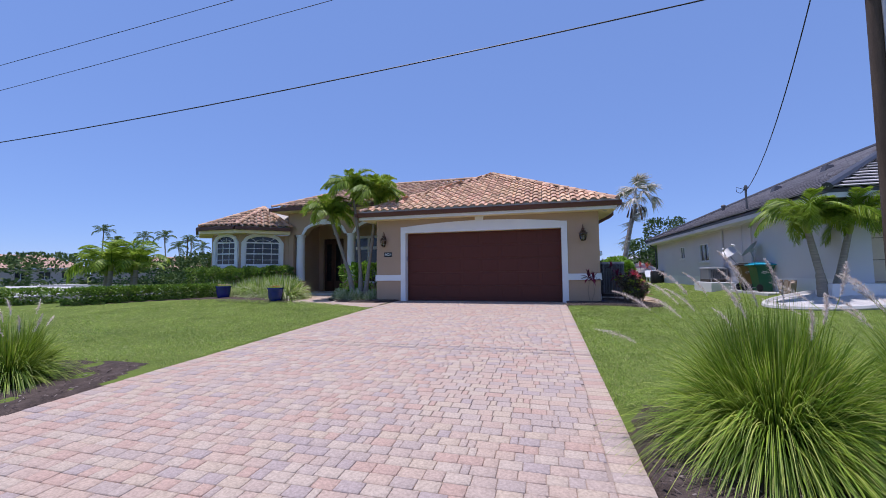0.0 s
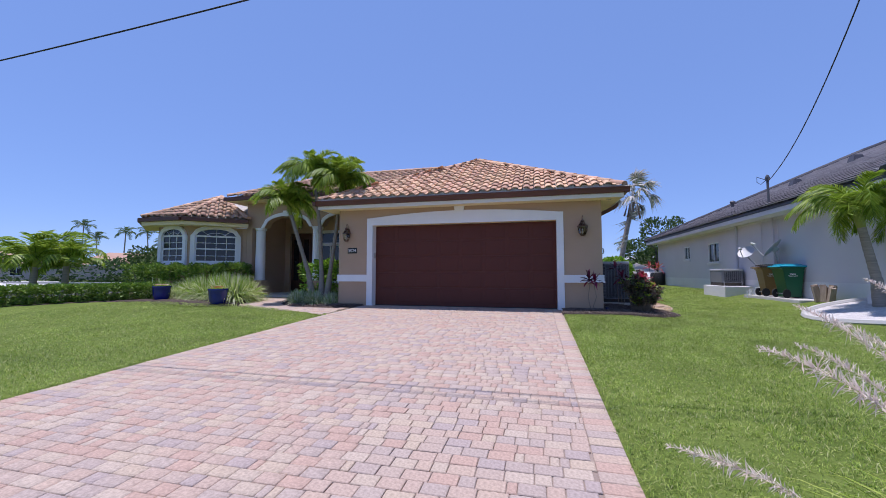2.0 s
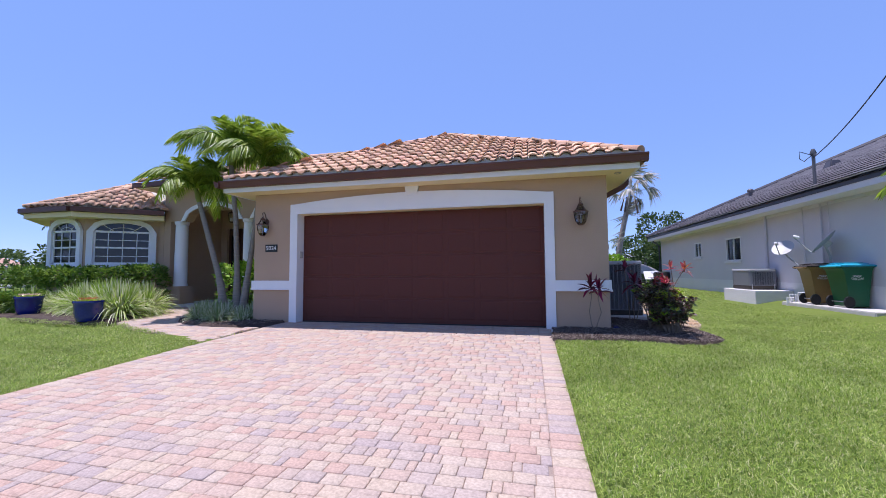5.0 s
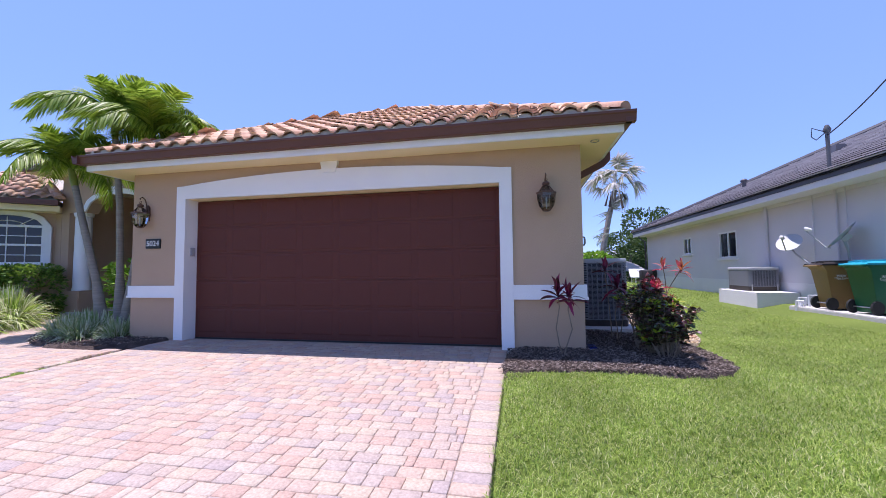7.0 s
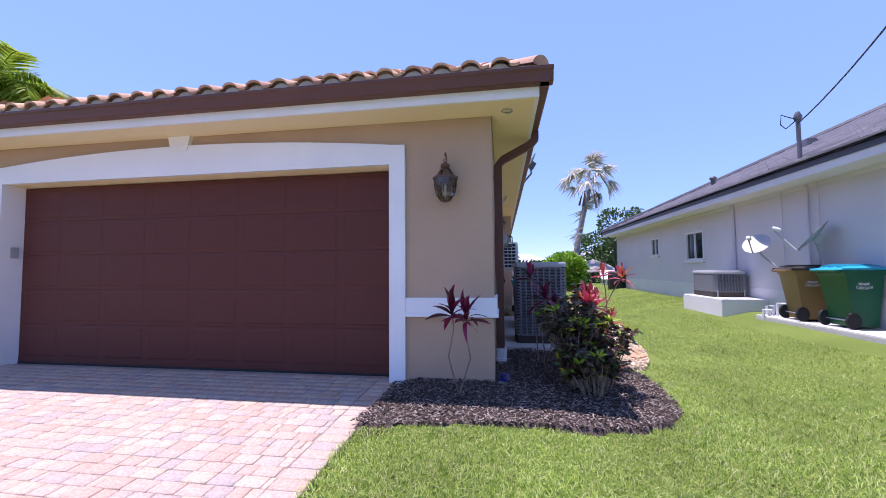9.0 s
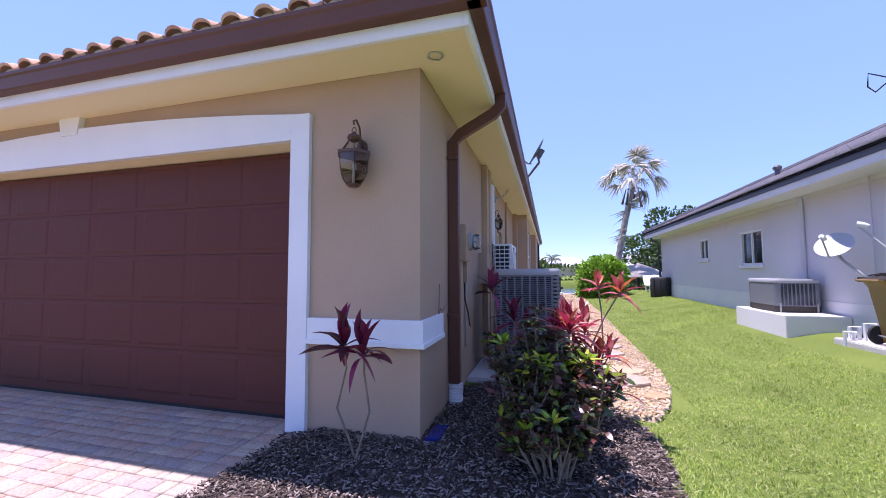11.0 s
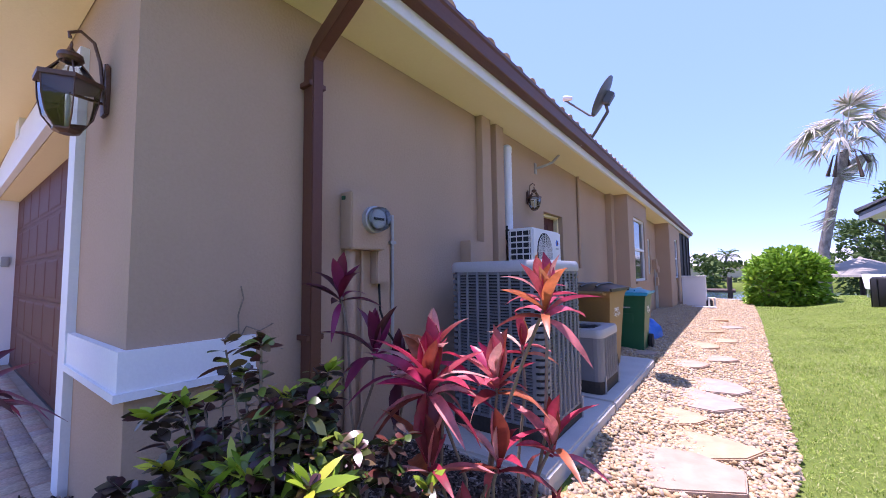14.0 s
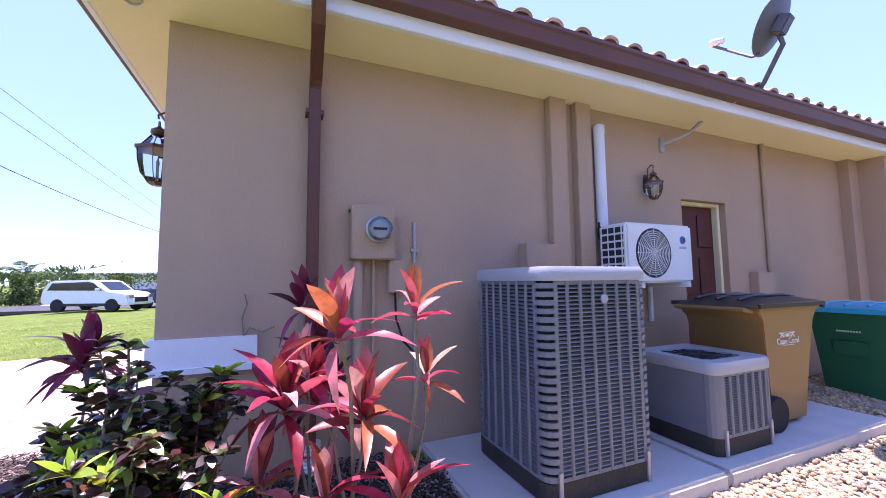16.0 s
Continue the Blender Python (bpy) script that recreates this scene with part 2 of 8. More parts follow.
RAGBARK = mat("ragged_palm_bark", (0.16, 0.125, 0.10), (0.42, 0.37, 0.31), 3.5, 25, 0.95, 0.8, depth=0.04, stretch=(2, 2, 1))
FARLEAF = palette("far_leaf", [(0.055, 0.10, 0.03), (0.075, 0.13, 0.036), (0.11, 0.165, 0.045)], 4, 0.7, 0.0, island=True, spec=0.2, trans=0.2)
SEAGRAPE = palette("bright_shrub_leaf", [(0.17, 0.34, 0.025), (0.24, 0.43, 0.035), (0.33, 0.52, 0.06), (0.13, 0.27, 0.02)], 4, 0.45, 0.0, island=True, spec=0.4, trans=0.3)
CROTON = palette("croton_leaf", [(0.035, 0.050, 0.018), (0.055, 0.095, 0.02), (0.08, 0.028, 0.026), (0.055, 0.036, 0.024), (0.12, 0.036, 0.028), (0.08, 0.032, 0.026), (0.055, 0.07, 0.018), (0.16, 0.22, 0.03), (0.04, 0.028, 0.022), (0.12, 0.08, 0.033), (0.05, 0.03, 0.026)],
                 6, 0.3, 0.0, island=True, spec=0.5, trans=0.15)
CROTONTIP = palette("croton_young_leaf", [(0.32, 0.46, 0.03), (0.50, 0.52, 0.05), (0.24, 0.40, 0.03)], 6, 0.3, 0.0, island=True, spec=0.5, trans=0.3)
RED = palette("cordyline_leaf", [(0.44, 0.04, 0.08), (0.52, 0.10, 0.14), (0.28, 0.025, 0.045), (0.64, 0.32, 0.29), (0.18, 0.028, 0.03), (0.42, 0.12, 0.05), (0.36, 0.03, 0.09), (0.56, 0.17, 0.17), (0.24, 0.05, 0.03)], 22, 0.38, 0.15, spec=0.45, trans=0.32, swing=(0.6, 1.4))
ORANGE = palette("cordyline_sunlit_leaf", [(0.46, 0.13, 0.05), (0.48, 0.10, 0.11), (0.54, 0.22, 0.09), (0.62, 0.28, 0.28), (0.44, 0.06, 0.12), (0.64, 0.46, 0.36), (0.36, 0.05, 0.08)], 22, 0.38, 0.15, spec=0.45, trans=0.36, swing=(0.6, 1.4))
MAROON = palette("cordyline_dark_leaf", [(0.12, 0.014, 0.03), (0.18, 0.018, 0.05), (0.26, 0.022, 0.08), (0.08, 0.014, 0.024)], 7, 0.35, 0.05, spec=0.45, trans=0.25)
STEM = mat("woody_stem", (0.16, 0.12, 0.085), (0.29, 0.23, 0.17), 12, 60, 0.85, 0.3)
FOUNTAIN = palette("fountain_grass_blade", [(0.16, 0.26, 0.022), (0.24, 0.36, 0.034), (0.34, 0.46, 0.05), (0.13, 0.22, 0.02), (0.46, 0.52, 0.12)], 3, 0.5, 0.0, island=True, spec=0.3, trans=0.35)
PLUME = palette("fountain_grass_plume", [(0.74, 0.65, 0.58), (0.66, 0.55, 0.50), (0.80, 0.73, 0.65)], 60, 0.95, 0.3, island=True, trans=0.35)
LIRIOPE = palette("variegated_blade", [(0.30, 0.45, 0.06), (0.44, 0.56, 0.13), (0.22, 0.35, 0.05), (0.62, 0.66, 0.34), (0.68, 0.70, 0.46)], 3, 0.5, 0.0, island=True, spec=0.35, trans=0.42)
SILVER = palette("silvery_blade", [(0.32, 0.41, 0.20), (0.50, 0.56, 0.34), (0.24, 0.34, 0.12), (0.62, 0.65, 0.47)], 3, 0.5, 0.0, island=True, trans=0.3)
CLEAR = glass("clear_glass")
LEADED = glass("bevelled_lantern_glass", (0.90, 0.92, 0.91), 0.03, 1.65)
WINDOW = mat("dark_window_glass", (0.010, 0.012, 0.015), (0.018, 0.020, 0.024), 2, 3, 0.04, 0.0, spec=0.5)
WOODDOOR = mat("mahogany_door", (0.05, 0.02, 0.012), (0.085, 0.034, 0.02), 3, 30, 0.4, 0.1, stretch=(4, 4, 0.5))
SCREEN = mat("dark_insect_screen", (0.02, 0.021, 0.023), (0.03, 0.031, 0.033), 3, 90, 0.8, 0.1)
WATER = mat("canal_water", (0.035, 0.07, 0.10), (0.05, 0.09, 0.125), 0.4, 3, 0.12, 0.4, spec=0.6, depth=0.05)
FARROOF = mat("pale_terracotta_far_roof", (0.40, 0.24, 0.17), (0.48, 0.32, 0.24), 1, 12, 0.9, 0.2)
FARWALL = mat("pale_tan_far_wall", (0.55, 0.44, 0.34), (0.62, 0.51, 0.40), 0.6, 12, 0.9, 0.1)
CARWHITE = mat("white_car_paint", (0.72, 0.73, 0.74), (0.78, 0.79, 0.80), 1, 3, 0.18, 0.0, spec=0.6)
CARBLUE = mat("dark_blue_car_paint", (0.018, 0.03, 0.06), (0.028, 0.045, 0.085), 1, 3, 0.18, 0.0, spec=0.6)
RUBBER = mat("tyre_rubber", (0.014, 0.014, 0.015), (0.025, 0.025, 0.026), 8, 60, 0.85, 0.2)
CHROME = mat("alloy_metal", (0.45, 0.45, 0.46), (0.58, 0.58, 0.59), 5, 30, 0.3, 0.0, metal=0.8)
SIGNBLACK = mat("black_number_plaque", (0.012, 0.012, 0.012), (0.02, 0.02, 0.02), 6, 60, 0.4, 0.05)
INK = mat("white_print", (0.70, 0.70, 0.68), (0.78, 0.78, 0.76), 6, 60, 0.6, 0.0)
LOG = mat("sun_bleached_split_log", (0.27, 0.20, 0.15), (0.44, 0.35, 0.27), 6, 50, 0.9, 0.4, stretch=(6, 6, 0.7))
THATCH = mat("grey_thatch", (0.24, 0.215, 0.18), (0.40, 0.365, 0.32), 5, 40, 0.95, 0.7, stretch=(8, 8, 1))
WHITEROCK = palette("white_marble_chip", [(0.62, 0.60, 0.57), (0.70, 0.68, 0.66), (0.52, 0.50, 0.48)], 30, 0.8, 0.2, island=True)


# ---- mesh building ----
class Mesh:
    """Vertices and faces gathered for one part."""

    def __init__(self):
        self.v, self.f = [], []

    def add(self, verts, faces, m=None):
        k = len(self.v)
        self.v += [tuple(m @ Vector(p)) if m else tuple(p) for p in verts]
        self.f += [tuple(k + i for i in f) for f in faces]
        return self

    def box(self, x0, y0, z0, x1, y1, z1, m=None):
        v = [(x, y, z) for z in (z0, z1) for y in (y0, y1) for x in (x0, x1)]
        return self.add(v, [(0, 2, 3, 1), (4, 5, 7, 6), (0, 1, 5, 4), (2, 6, 7, 3), (0, 4, 6, 2), (1, 3, 7, 5)], m)

    def frustum(self, low, high, m=None):
        """low, high: (x0, y0, x1, y1, z)."""
        v = []
        for x0, y0, x1, y1, z in (low, high):
            v += [(x0, y0, z), (x1, y0, z), (x1, y1, z), (x0, y1, z)]
        return self.add(v, [(3, 2, 1, 0), (4, 5, 6, 7), (0, 1, 5, 4), (1, 2, 6, 5), (2, 3, 7, 6), (3, 0, 4, 7)], m)

    def lathe(self, rows, n=16, m=None, caps=True):
        """rows: (radius, z) from low to high."""
        v = [(r * math.cos(2 * math.pi * i / n), r * math.sin(2 * math.pi * i / n), z) for r, z in rows for i in range(n)]
        f = [(a * n + i, a * n + (i + 1) % n, (a + 1) * n + (i + 1) % n, (a + 1) * n + i) for a in range(len(rows) - 1) for i in range(n)]
        if caps:
            f += [tuple(reversed(range(n))), tuple(range((len(rows) - 1) * n, len(rows) * n))]
        return self.add(v, f, m)

    def tube(self, path, r, n=8, m=None, flat=None):
        """A pipe along points; r one radius or one for each point; flat: (half width, half depth) for a rectangular one."""
        path = [Vector(p) for p in path]
        rs = r if isinstance(r, (list, tuple)) else [r] * len(path)
        v, up = [], None
        for i, p in enumerate(path):
            d = (path[min(i + 1, len(path) - 1)] - path[max(i - 1, 0)]).normalized()
            if up is None:
                up = Vector((0, 0, 1)) if abs(d.z) < 0.9 else Vector((0, 1, 0))
            s = d.cross(up).normalized()
            up = s.cross(d).normalized()
            if flat:
                v += [p + s * a * flat[0] + up * b * flat[1] for a, b in ((-1, -1), (1, -1), (1, 1), (-1, 1))]
            else:
                v += [p + (s * math.cos(2 * math.pi * k / n) + up * math.sin(2 * math.pi * k / n)) * rs[i] for k in range(n)]
        n = 4 if flat else n
        f = [(a * n + k, a * n + (k + 1) % n, (a + 1) * n + (k + 1) % n, (a + 1) * n + k) for a in range(len(path) - 1) for k in range(n)]
        f += [tuple(reversed(range(n))), tuple(range((len(path) - 1) * n, len(path) * n))]
        return self.add(v, f, m)

    def prism(self, outline, h0, h1, axis="z", m=None):
        """A flat outline pulled from h0 to h1 along an axis; outline in the two other axes, in order."""
        put = {"z": lambda a, b, h: (a, b, h), "y": lambda a, b, h: (a, h, b), "x": lambda a, b, h: (h, a, b)}[axis]
        n = len(outline)
        v = [put(a, b, h) for h in (h0, h1) for a, b in outline]
        f = [(i, (i + 1) % n, n + (i + 1) % n, n + i) for i in range(n)] + [tuple(reversed(range(n))), tuple(range(n, 2 * n))]
        return self.add(v, f, m)

    def data(self, name, material, bevel=0.0, smooth=False):
        me = bpy.data.meshes.new(name)
        me.from_pydata(self.v, [], self.f)
        if bevel or len(self.f) < 4000:
            bm = bmesh.new()
            bm.from_mesh(me)
            bmesh.ops.recalc_face_normals(bm, faces=bm.faces)
            if bevel:
                sharp = [e for e in bm.edges if len(e.link_faces) == 2 and e.calc_face_angle(0) > 0.6]
                bmesh.ops.bevel(bm, geom=sharp, offset=bevel, segments=2, affect="EDGES", clamp_overlap=True)
            bm.to_mesh(me)
            bm.free()
        if smooth:
            me.polygons.foreach_set("use_smooth", [True] * len(me.polygons))
            me.set_sharp_from_angle(angle=radians(40))
        me.materials.append(material)
        return me


def thing(name, x=0.0, y=0.0, z=0.0, rz=0.0, label="", category="", group="", kind=""):
    ob = new(name)
    ob.matrix_basis = pose(x, y, z, 0, 0, rz)
    ob.empty_display_size = 0.1
    return tagged(ob, label, category, group, kind)


def part(name, mesh, material, parent, label="", bevel=0.0, smooth=False, kind=""):
    ob = new(name, mesh.data(name, material, bevel, smooth))
    ob.parent = parent
    return tagged(ob, label, kind=kind)


def solid(name, mesh, material, label, category, bevel=0.0, smooth=False, kind="structure", group=""):
    return tagged(new(name, mesh.data(name, material, bevel, smooth)), label, category, group, kind)


def raw(name, verts, faces, material, smooth=False):
    """A mesh from numpy arrays; faces all with the same number of corners."""
    me = bpy.data.meshes.new(name)
    verts, faces = np.asarray(verts, np.float32), np.asarray(faces, np.int32)
    me.vertices.add(len(verts))
    me.vertices.foreach_set("co", verts.ravel())
    k = faces.shape[1]
    me.loops.add(faces.size)
    me.loops.foreach_set("vertex_index", faces.ravel())
    me.polygons.add(len(faces))
    me.polygons.foreach_set("loop_start", np.arange(0, faces.size, k, dtype=np.int32))
    me.update(calc_edges=True)
    me.validate()
    if smooth:
        me.polygons.foreach_set("use_smooth", [True] * len(me.polygons))
    me.materials.append(material)
    return me


def unit(a):
    return a / np.maximum(np.linalg.norm(a, axis=-1, keepdims=True), 1e-9)


def leaf_mesh(name, base, way, length, width, droop, material, steps=3, flat=None):
    """Many bent, pointed leaves: base points, directions, lengths, widths, how far the tip falls (part of the length)."""
    n = len(base)
    way = unit(np.asarray(way, float))
    side = np.cross(way, np.tile([0, 0, 1.0], (n, 1)) + np.random.normal(0, 0.15 if flat is None else flat, (n, 3)))
    side = unit(side)
    length, width, droop = (np.broadcast_to(np.asarray(q, float), (n,)) for q in (length, width, droop))
    rings = []
    shape = {2: (0.55, 1.0, 0.0), 3: (0.45, 1.0, 0.75, 0.0), 5: (0.25, 0.6, 0.92, 1.0, 0.72, 0.0), 4: (0.5, 0.9, 1.0, 0.65, 0.0), 6: (0.6, 0.85, 1.0, 0.9, 0.7, 0.4, 0.0)}[steps]
    for i in range(steps + 1):
        u = i / steps
        mid = base + way * (length * u)[:, None]
        mid[:, 2] -= droop * length * u * u
        w = side * (width * shape[i] * 0.5)[:, None]
        rings.append((mid - w, mid + w))
    v = np.stack([p for pair in rings[:-1] for p in pair] + [rings[-1][0]], 1)
    per = 2 * steps + 1
    quads, base_i = [], np.arange(n)[:, None] * per
    for i in range(steps - 1):
        quads.append(base_i + [2 * i, 2 * i + 1, 2 * i + 3, 2 * i + 2])
    last = base_i + [2 * steps - 2, 2 * steps - 1, 2 * steps]
    q = np.concatenate(quads) if quads else np.zeros((0, 4), int)
    tris = np.concatenate([q[:, [0, 1, 2]], q[:, [0, 2, 3]], last])
    return raw(name, v.reshape(-1, 3), tris, material, smooth=True)


def stuff(name, me, parent=None, label="", category="", kind="stuff"):
    ob = new(name, me)
    ob.parent = parent
    return tagged(ob, label, category, kind=kind)


def ground_z(x, y):
    """The height of the ground."""
    x, y = np.asarray(x, float), np.asarray(y, float)
    z = np.interp(y, [-200, -6, -1, 1, 4, 5.3, 6.6, 8, 10, 12.2, 14], [-0.62, -0.62, -0.56, -0.48, -0.335, -0.29, -0.235, -0.185, -0.11, -0.05, -0.04])
    side = np.clip((x - 1.9) / 1.4, 0, 1) * np.clip((y - 9) / 4, 0, 1)
    z = z - 0.13 * side
    z = z + 0.31 * np.clip((x - 5.2) / 1.6, 0, 1) * np.clip((y - 9) / 3, 0, 1)
    z = z + 0.12 * np.exp(-(((x - 6.7) ** 2 + (y - 11.7) ** 2) / 4.0) ** 2)
    z = z + np.clip((-6 - x) / 4, 0, 1) * 0.06 * np.clip((y - 8) / 4, 0, 1)
    west = np.clip((-15.5 - x) / 3, 0, 1)
    z = z * (1 - west) + np.minimum(z, -0.35) * west
    bank = np.clip((y - 33.4) / 0.8, 0, 1) * np.clip((62 - y) / 1.5, 0, 1)
    return z * (1 - bank) - 2.2 * bank


def gz(x, y):
    return float(ground_z(x, y))


# ---- ground ----
def ground_sheet():
    xs = np.concatenate([[-900, -400, -200, -120, -80, -50, -35, -25], np.arange(-20, 12.01, 0.25), [14, 18, 25, 35, 60, 120, 300, 900]])
    ys = np.concatenate([[-900, -400, -150, -60, -30, -18, -10], np.arange(-6, 34.41, 0.25), [36, 40, 50, 58, 60.5, 61, 61.5, 62, 64, 80, 150, 400, 900]])
    gx, gy = np.meshgrid(xs, ys)
    gzz = ground_z(gx, gy) + 0.012 * np.sin(gx * 1.7 + 0.6 * gy) * np.sin(gy * 1.3)
    drive = (gx > -4.95) & (gx < 0.51) & (gy > -4) & (gy < 12.6)
    gzz = np.where(drive, ground_z(gx, gy) - 0.07, gzz)
    walkway = (gx > -11.6) & (gx < -4.4) & (gy > 10.9) & (gy < 17.2)
    gzz = np.where(walkway, np.minimum(gzz, -0.13), gzz)
    nx = len(xs)
    idx = np.arange(gx.size).reshape(gx.shape)
    f = np.stack([idx[:-1, :-1], idx[:-1, 1:], idx[1:, 1:], idx[1:, :-1]], -1).reshape(-1, 4)
    me = raw("ground", np.stack([gx, gy, gzz], -1).reshape(-1, 3), f, LAWN, smooth=True)
    tagged(new("ground", me), "green mown lawn ground reaching the horizon", "lawn", kind="structure")


ground_sheet()
solid("water", Mesh().box(-400, 33.6, -1.6, 400, 62, -0.95), WATER, "calm blue canal water behind the houses", "water")
solid("seawall", Mesh().box(-60, 33.2, -1.5, 60, 33.55, -0.12), CONCRETE, "pale concrete seawall cap along the canal", "seawall", 0.02)
solid("road", Mesh().box(-120, -6.5, -0.75, 120, -1.6, -0.55), ASPHALT, "grey asphalt street in front of the houses", "road")
solid("road_side_street", Mesh().box(-31, -60, -0.5, -24.5, 33, -0.33), ASPHALT, "grey asphalt side street beyond the lawn", "road")


def sheet(name, x0, x1, y0, y1, drop, material, label, category, step=0.5, edge=None):
    """A thin paved sheet that follows the ground."""
    xs, ys = np.linspace(x0, x1, 3), np.linspace(y0, y1, max(2, int((y1 - y0) / step)))
    m = Mesh()
    for a, b in zip(ys[:-1], ys[1:]):
        za, zb = gz(-2, a) - drop, gz(-2, b) - drop
        m.add([(x0, a, za), (x1, a, za), (x1, b, zb), (x0, b, zb), (x0, a, za - 0.1), (x1, a, za - 0.1), (x1, b, zb - 0.1), (x0, b, zb - 0.1)],
              [(0, 1, 2, 3), (0, 3, 7, 4), (1, 5, 6, 2)])
    return solid(name, m, material, label, category)


driveway = sheet("driveway", -4.90, 0.455, -1.6, 12.70, 0.011, SAND, "driveway of tumbled pink and grey concrete pavers", "driveway")

# ---- the house ----
SLOPE = 0.5
EAVE_X, EAVE_Y, EAVE_L = 1.92, 12.04, -6.15
SOFFIT, ROOFZ = 2.67, 2.885


def wall_with_holes(name, axis, at, thick, lo, hi, z0, z1, holes, material, label):
    """A wall along one axis with rectangular holes (a, b, za, zb) right through it."""
    cuts = sorted({lo, hi, *[h[0] for h in holes], *[h[1] for h in holes]})
    zs = sorted({z0, z1, *[h[2] for h in holes], *[h[3] for h in holes]})
    m = Mesh()
    for a, b in zip(cuts[:-1], cuts[1:]):
        run = None
        for c, d in zip(zs[:-1], zs[1:]):
            hole = any(h[0] <= a and b <= h[1] and h[2] <= c and d <= h[3] for h in holes)
            if hole:
                if run:
                    seg(m, axis, at, thick, a, b, *run)
                run = None
            else:
                run = (run[0] if run else c, d)
        if run:
            seg(m, axis, at, thick, a, b, *run)
    return solid(name, m, material, label, "wall")


def seg(m, axis, at, thick, a, b, c, d):
    if axis == "x":
        m.box(a, min(at, at + thick), c, b, max(at, at + thick), d)
    else:
        m.box(min(at, at + thick), a, c, max(at, at + thick), b, d)


wall_with_holes("wall_garage_front", "x", 12.44, 0.25, -5.70, 1.46, -0.2, 2.69, [(-4.66, 0.405, -0.2, 2.235)], STUCCO,
                "tan stucco garage front wall in shade")
wall_with_holes("wall_side", "y", 1.46, -0.25, 12.69, 20.2, -0.2, 2.69, [(16.80, 17.50, -0.2, 1.93)], STUCCO, "tan stucco side wall of the house in shade")
solid("wall_garage_left", Mesh().box(-5.70, 12.69, -0.2, -5.45, 17.2, 2.69), STUCCO, "tan stucco side wall of the garage by the entry", "wall")
wall_with_holes("wall_bay_side", "y", 1.82, -0.25, 20.2, 22.26, -0.2, 2.69, [(20.72, 21.95, 0.92, 2.28)], STUCCO, "tan stucco wall of a shallow projecting bay with a window")
solid("wall_bay_return", Mesh().box(1.21, 19.95, -0.2, 1.57, 20.2, 2.685).box(1.46, 20.19, -0.2, 1.815, 20.3, 2.685), STUCCO, "tan stucco return of the projecting bay", "wall")
wall_with_holes("wall_side_rear", "y", 1.46, -0.25, 22.26, 26.1, -0.2, 2.69, [(24.2, 25.0, 1.05, 2.1)], STUCCO, "tan stucco rear stretch of the side wall", )
wall_with_holes("wall_rear_bay", "y", 1.86, -0.25, 26.1, 28.8, -0.2, 2.69, [(27.3, 28.2, 0.9, 2.25)], STUCCO, "tan stucco rear projecting bay with a tall window")
solid("wall_rear_bay_return", Mesh().box(1.2, 26.0, -0.2, 1.855, 26.12, 2.685), STUCCO, "tan stucco return of the rear bay", "wall")
solid("wall_rear", Mesh().box(-15.4, 28.8, -0.2, 1.855, 29.0, 2.685), STUCCO, "tan stucco rear wall of the house", "wall")
# dark rooms behind the openings
solid("garage_floor", Mesh().box(-5.45, 12.72, -0.1, 1.2, 17.0, 0.0), CONCRETE, "grey concrete garage floor", "floor")
solid("floor_inside", Mesh().box(-15.0, 17.25, -0.1, 1.2, 28.8, 0.02), CONCRETE, "dim concrete floor indoors", "floor")
solid("ceiling", Mesh().box(-14.8, 17.25, 2.69, 1.2, 28.8, 2.75).box(-5.45, 12.7, 2.7, 1.2, 17.2, 2.75), WHITE, "white ceiling inside the house", "ceiling")

# soffit, fascia and gutters
solid("soffit", Mesh().box(EAVE_L + 0.02, EAVE_Y + 0.035, SOFFIT, EAVE_X - 0.05, 12.435, SOFFIT + 0.03).box(1.465, 12.435, SOFFIT, EAVE_X - 0.05, 33.0, SOFFIT + 0.03)
      .box(EAVE_L + 0.02, 12.435, SOFFIT, -5.705, 14.5, SOFFIT + 0.03), CREAM, "cream painted stucco soffit under the eaves", "soffit")
solid("fascia", Mesh().box(EAVE_L, EAVE_Y, SOFFIT - 0.004, EAVE_X - 0.045, EAVE_Y + 0.035, 2.80).box(EAVE_X - 0.05, EAVE_Y, SOFFIT - 0.004, EAVE_X - 0.01, 33.0, 2.80)
      .box(EAVE_L - 0.02, EAVE_Y, SOFFIT - 0.004, EAVE_L + 0.02, 14.5, 2.80), WHITE, "white fascia board below the gutter", "fascia", 0.004)


def gutter(name, length, m, label):
    """An ogee gutter, its front face bulging out, along local x, hung with its back at y = 0."""
    prof = [(0.0, 0.0), (-0.078, 0.0), (-0.088, 0.008), (-0.096, 0.05), (-0.106, 0.092), (-0.118, 0.108), (-0.118, 0.135), (-0.105, 0.135), (-0.10, 0.11), (-0.01, 0.10), (-0.01, 0.135), (0.0, 0.135)]
    me = Mesh()
    n = len(prof)
    v = [(x, y, z) for x in (0, length) for y, z in prof]
    me.add(v, [(i, (i + 1) % n, n + (i + 1) % n, n + i) for i in range(n)] + [tuple(range(n)), tuple(range(n, 2 * n))])
    ob = new(name, me.data(name, GUTTER))
    ob.matrix_basis = m
    return tagged(ob, label, "gutter", kind="structure")


gutter("gutter_front", EAVE_X + 0.105 - EAVE_L + 0.02, pose(EAVE_L - 0.02, EAVE_Y - 0.002, 2.758), "dark brown aluminium gutter along the garage eave")
gutter("gutter_side", 21.2, pose(EAVE_X - 0.008, EAVE_Y - 0.1, 2.758, 0, 0, 90), "dark brown aluminium gutter along the side eave")
gutter("gutter_garage_left", 2.6, pose(EAVE_L - 0.022, 14.5, 2.758, 0, 0, -90), "dark brown aluminium gutter by the entry")


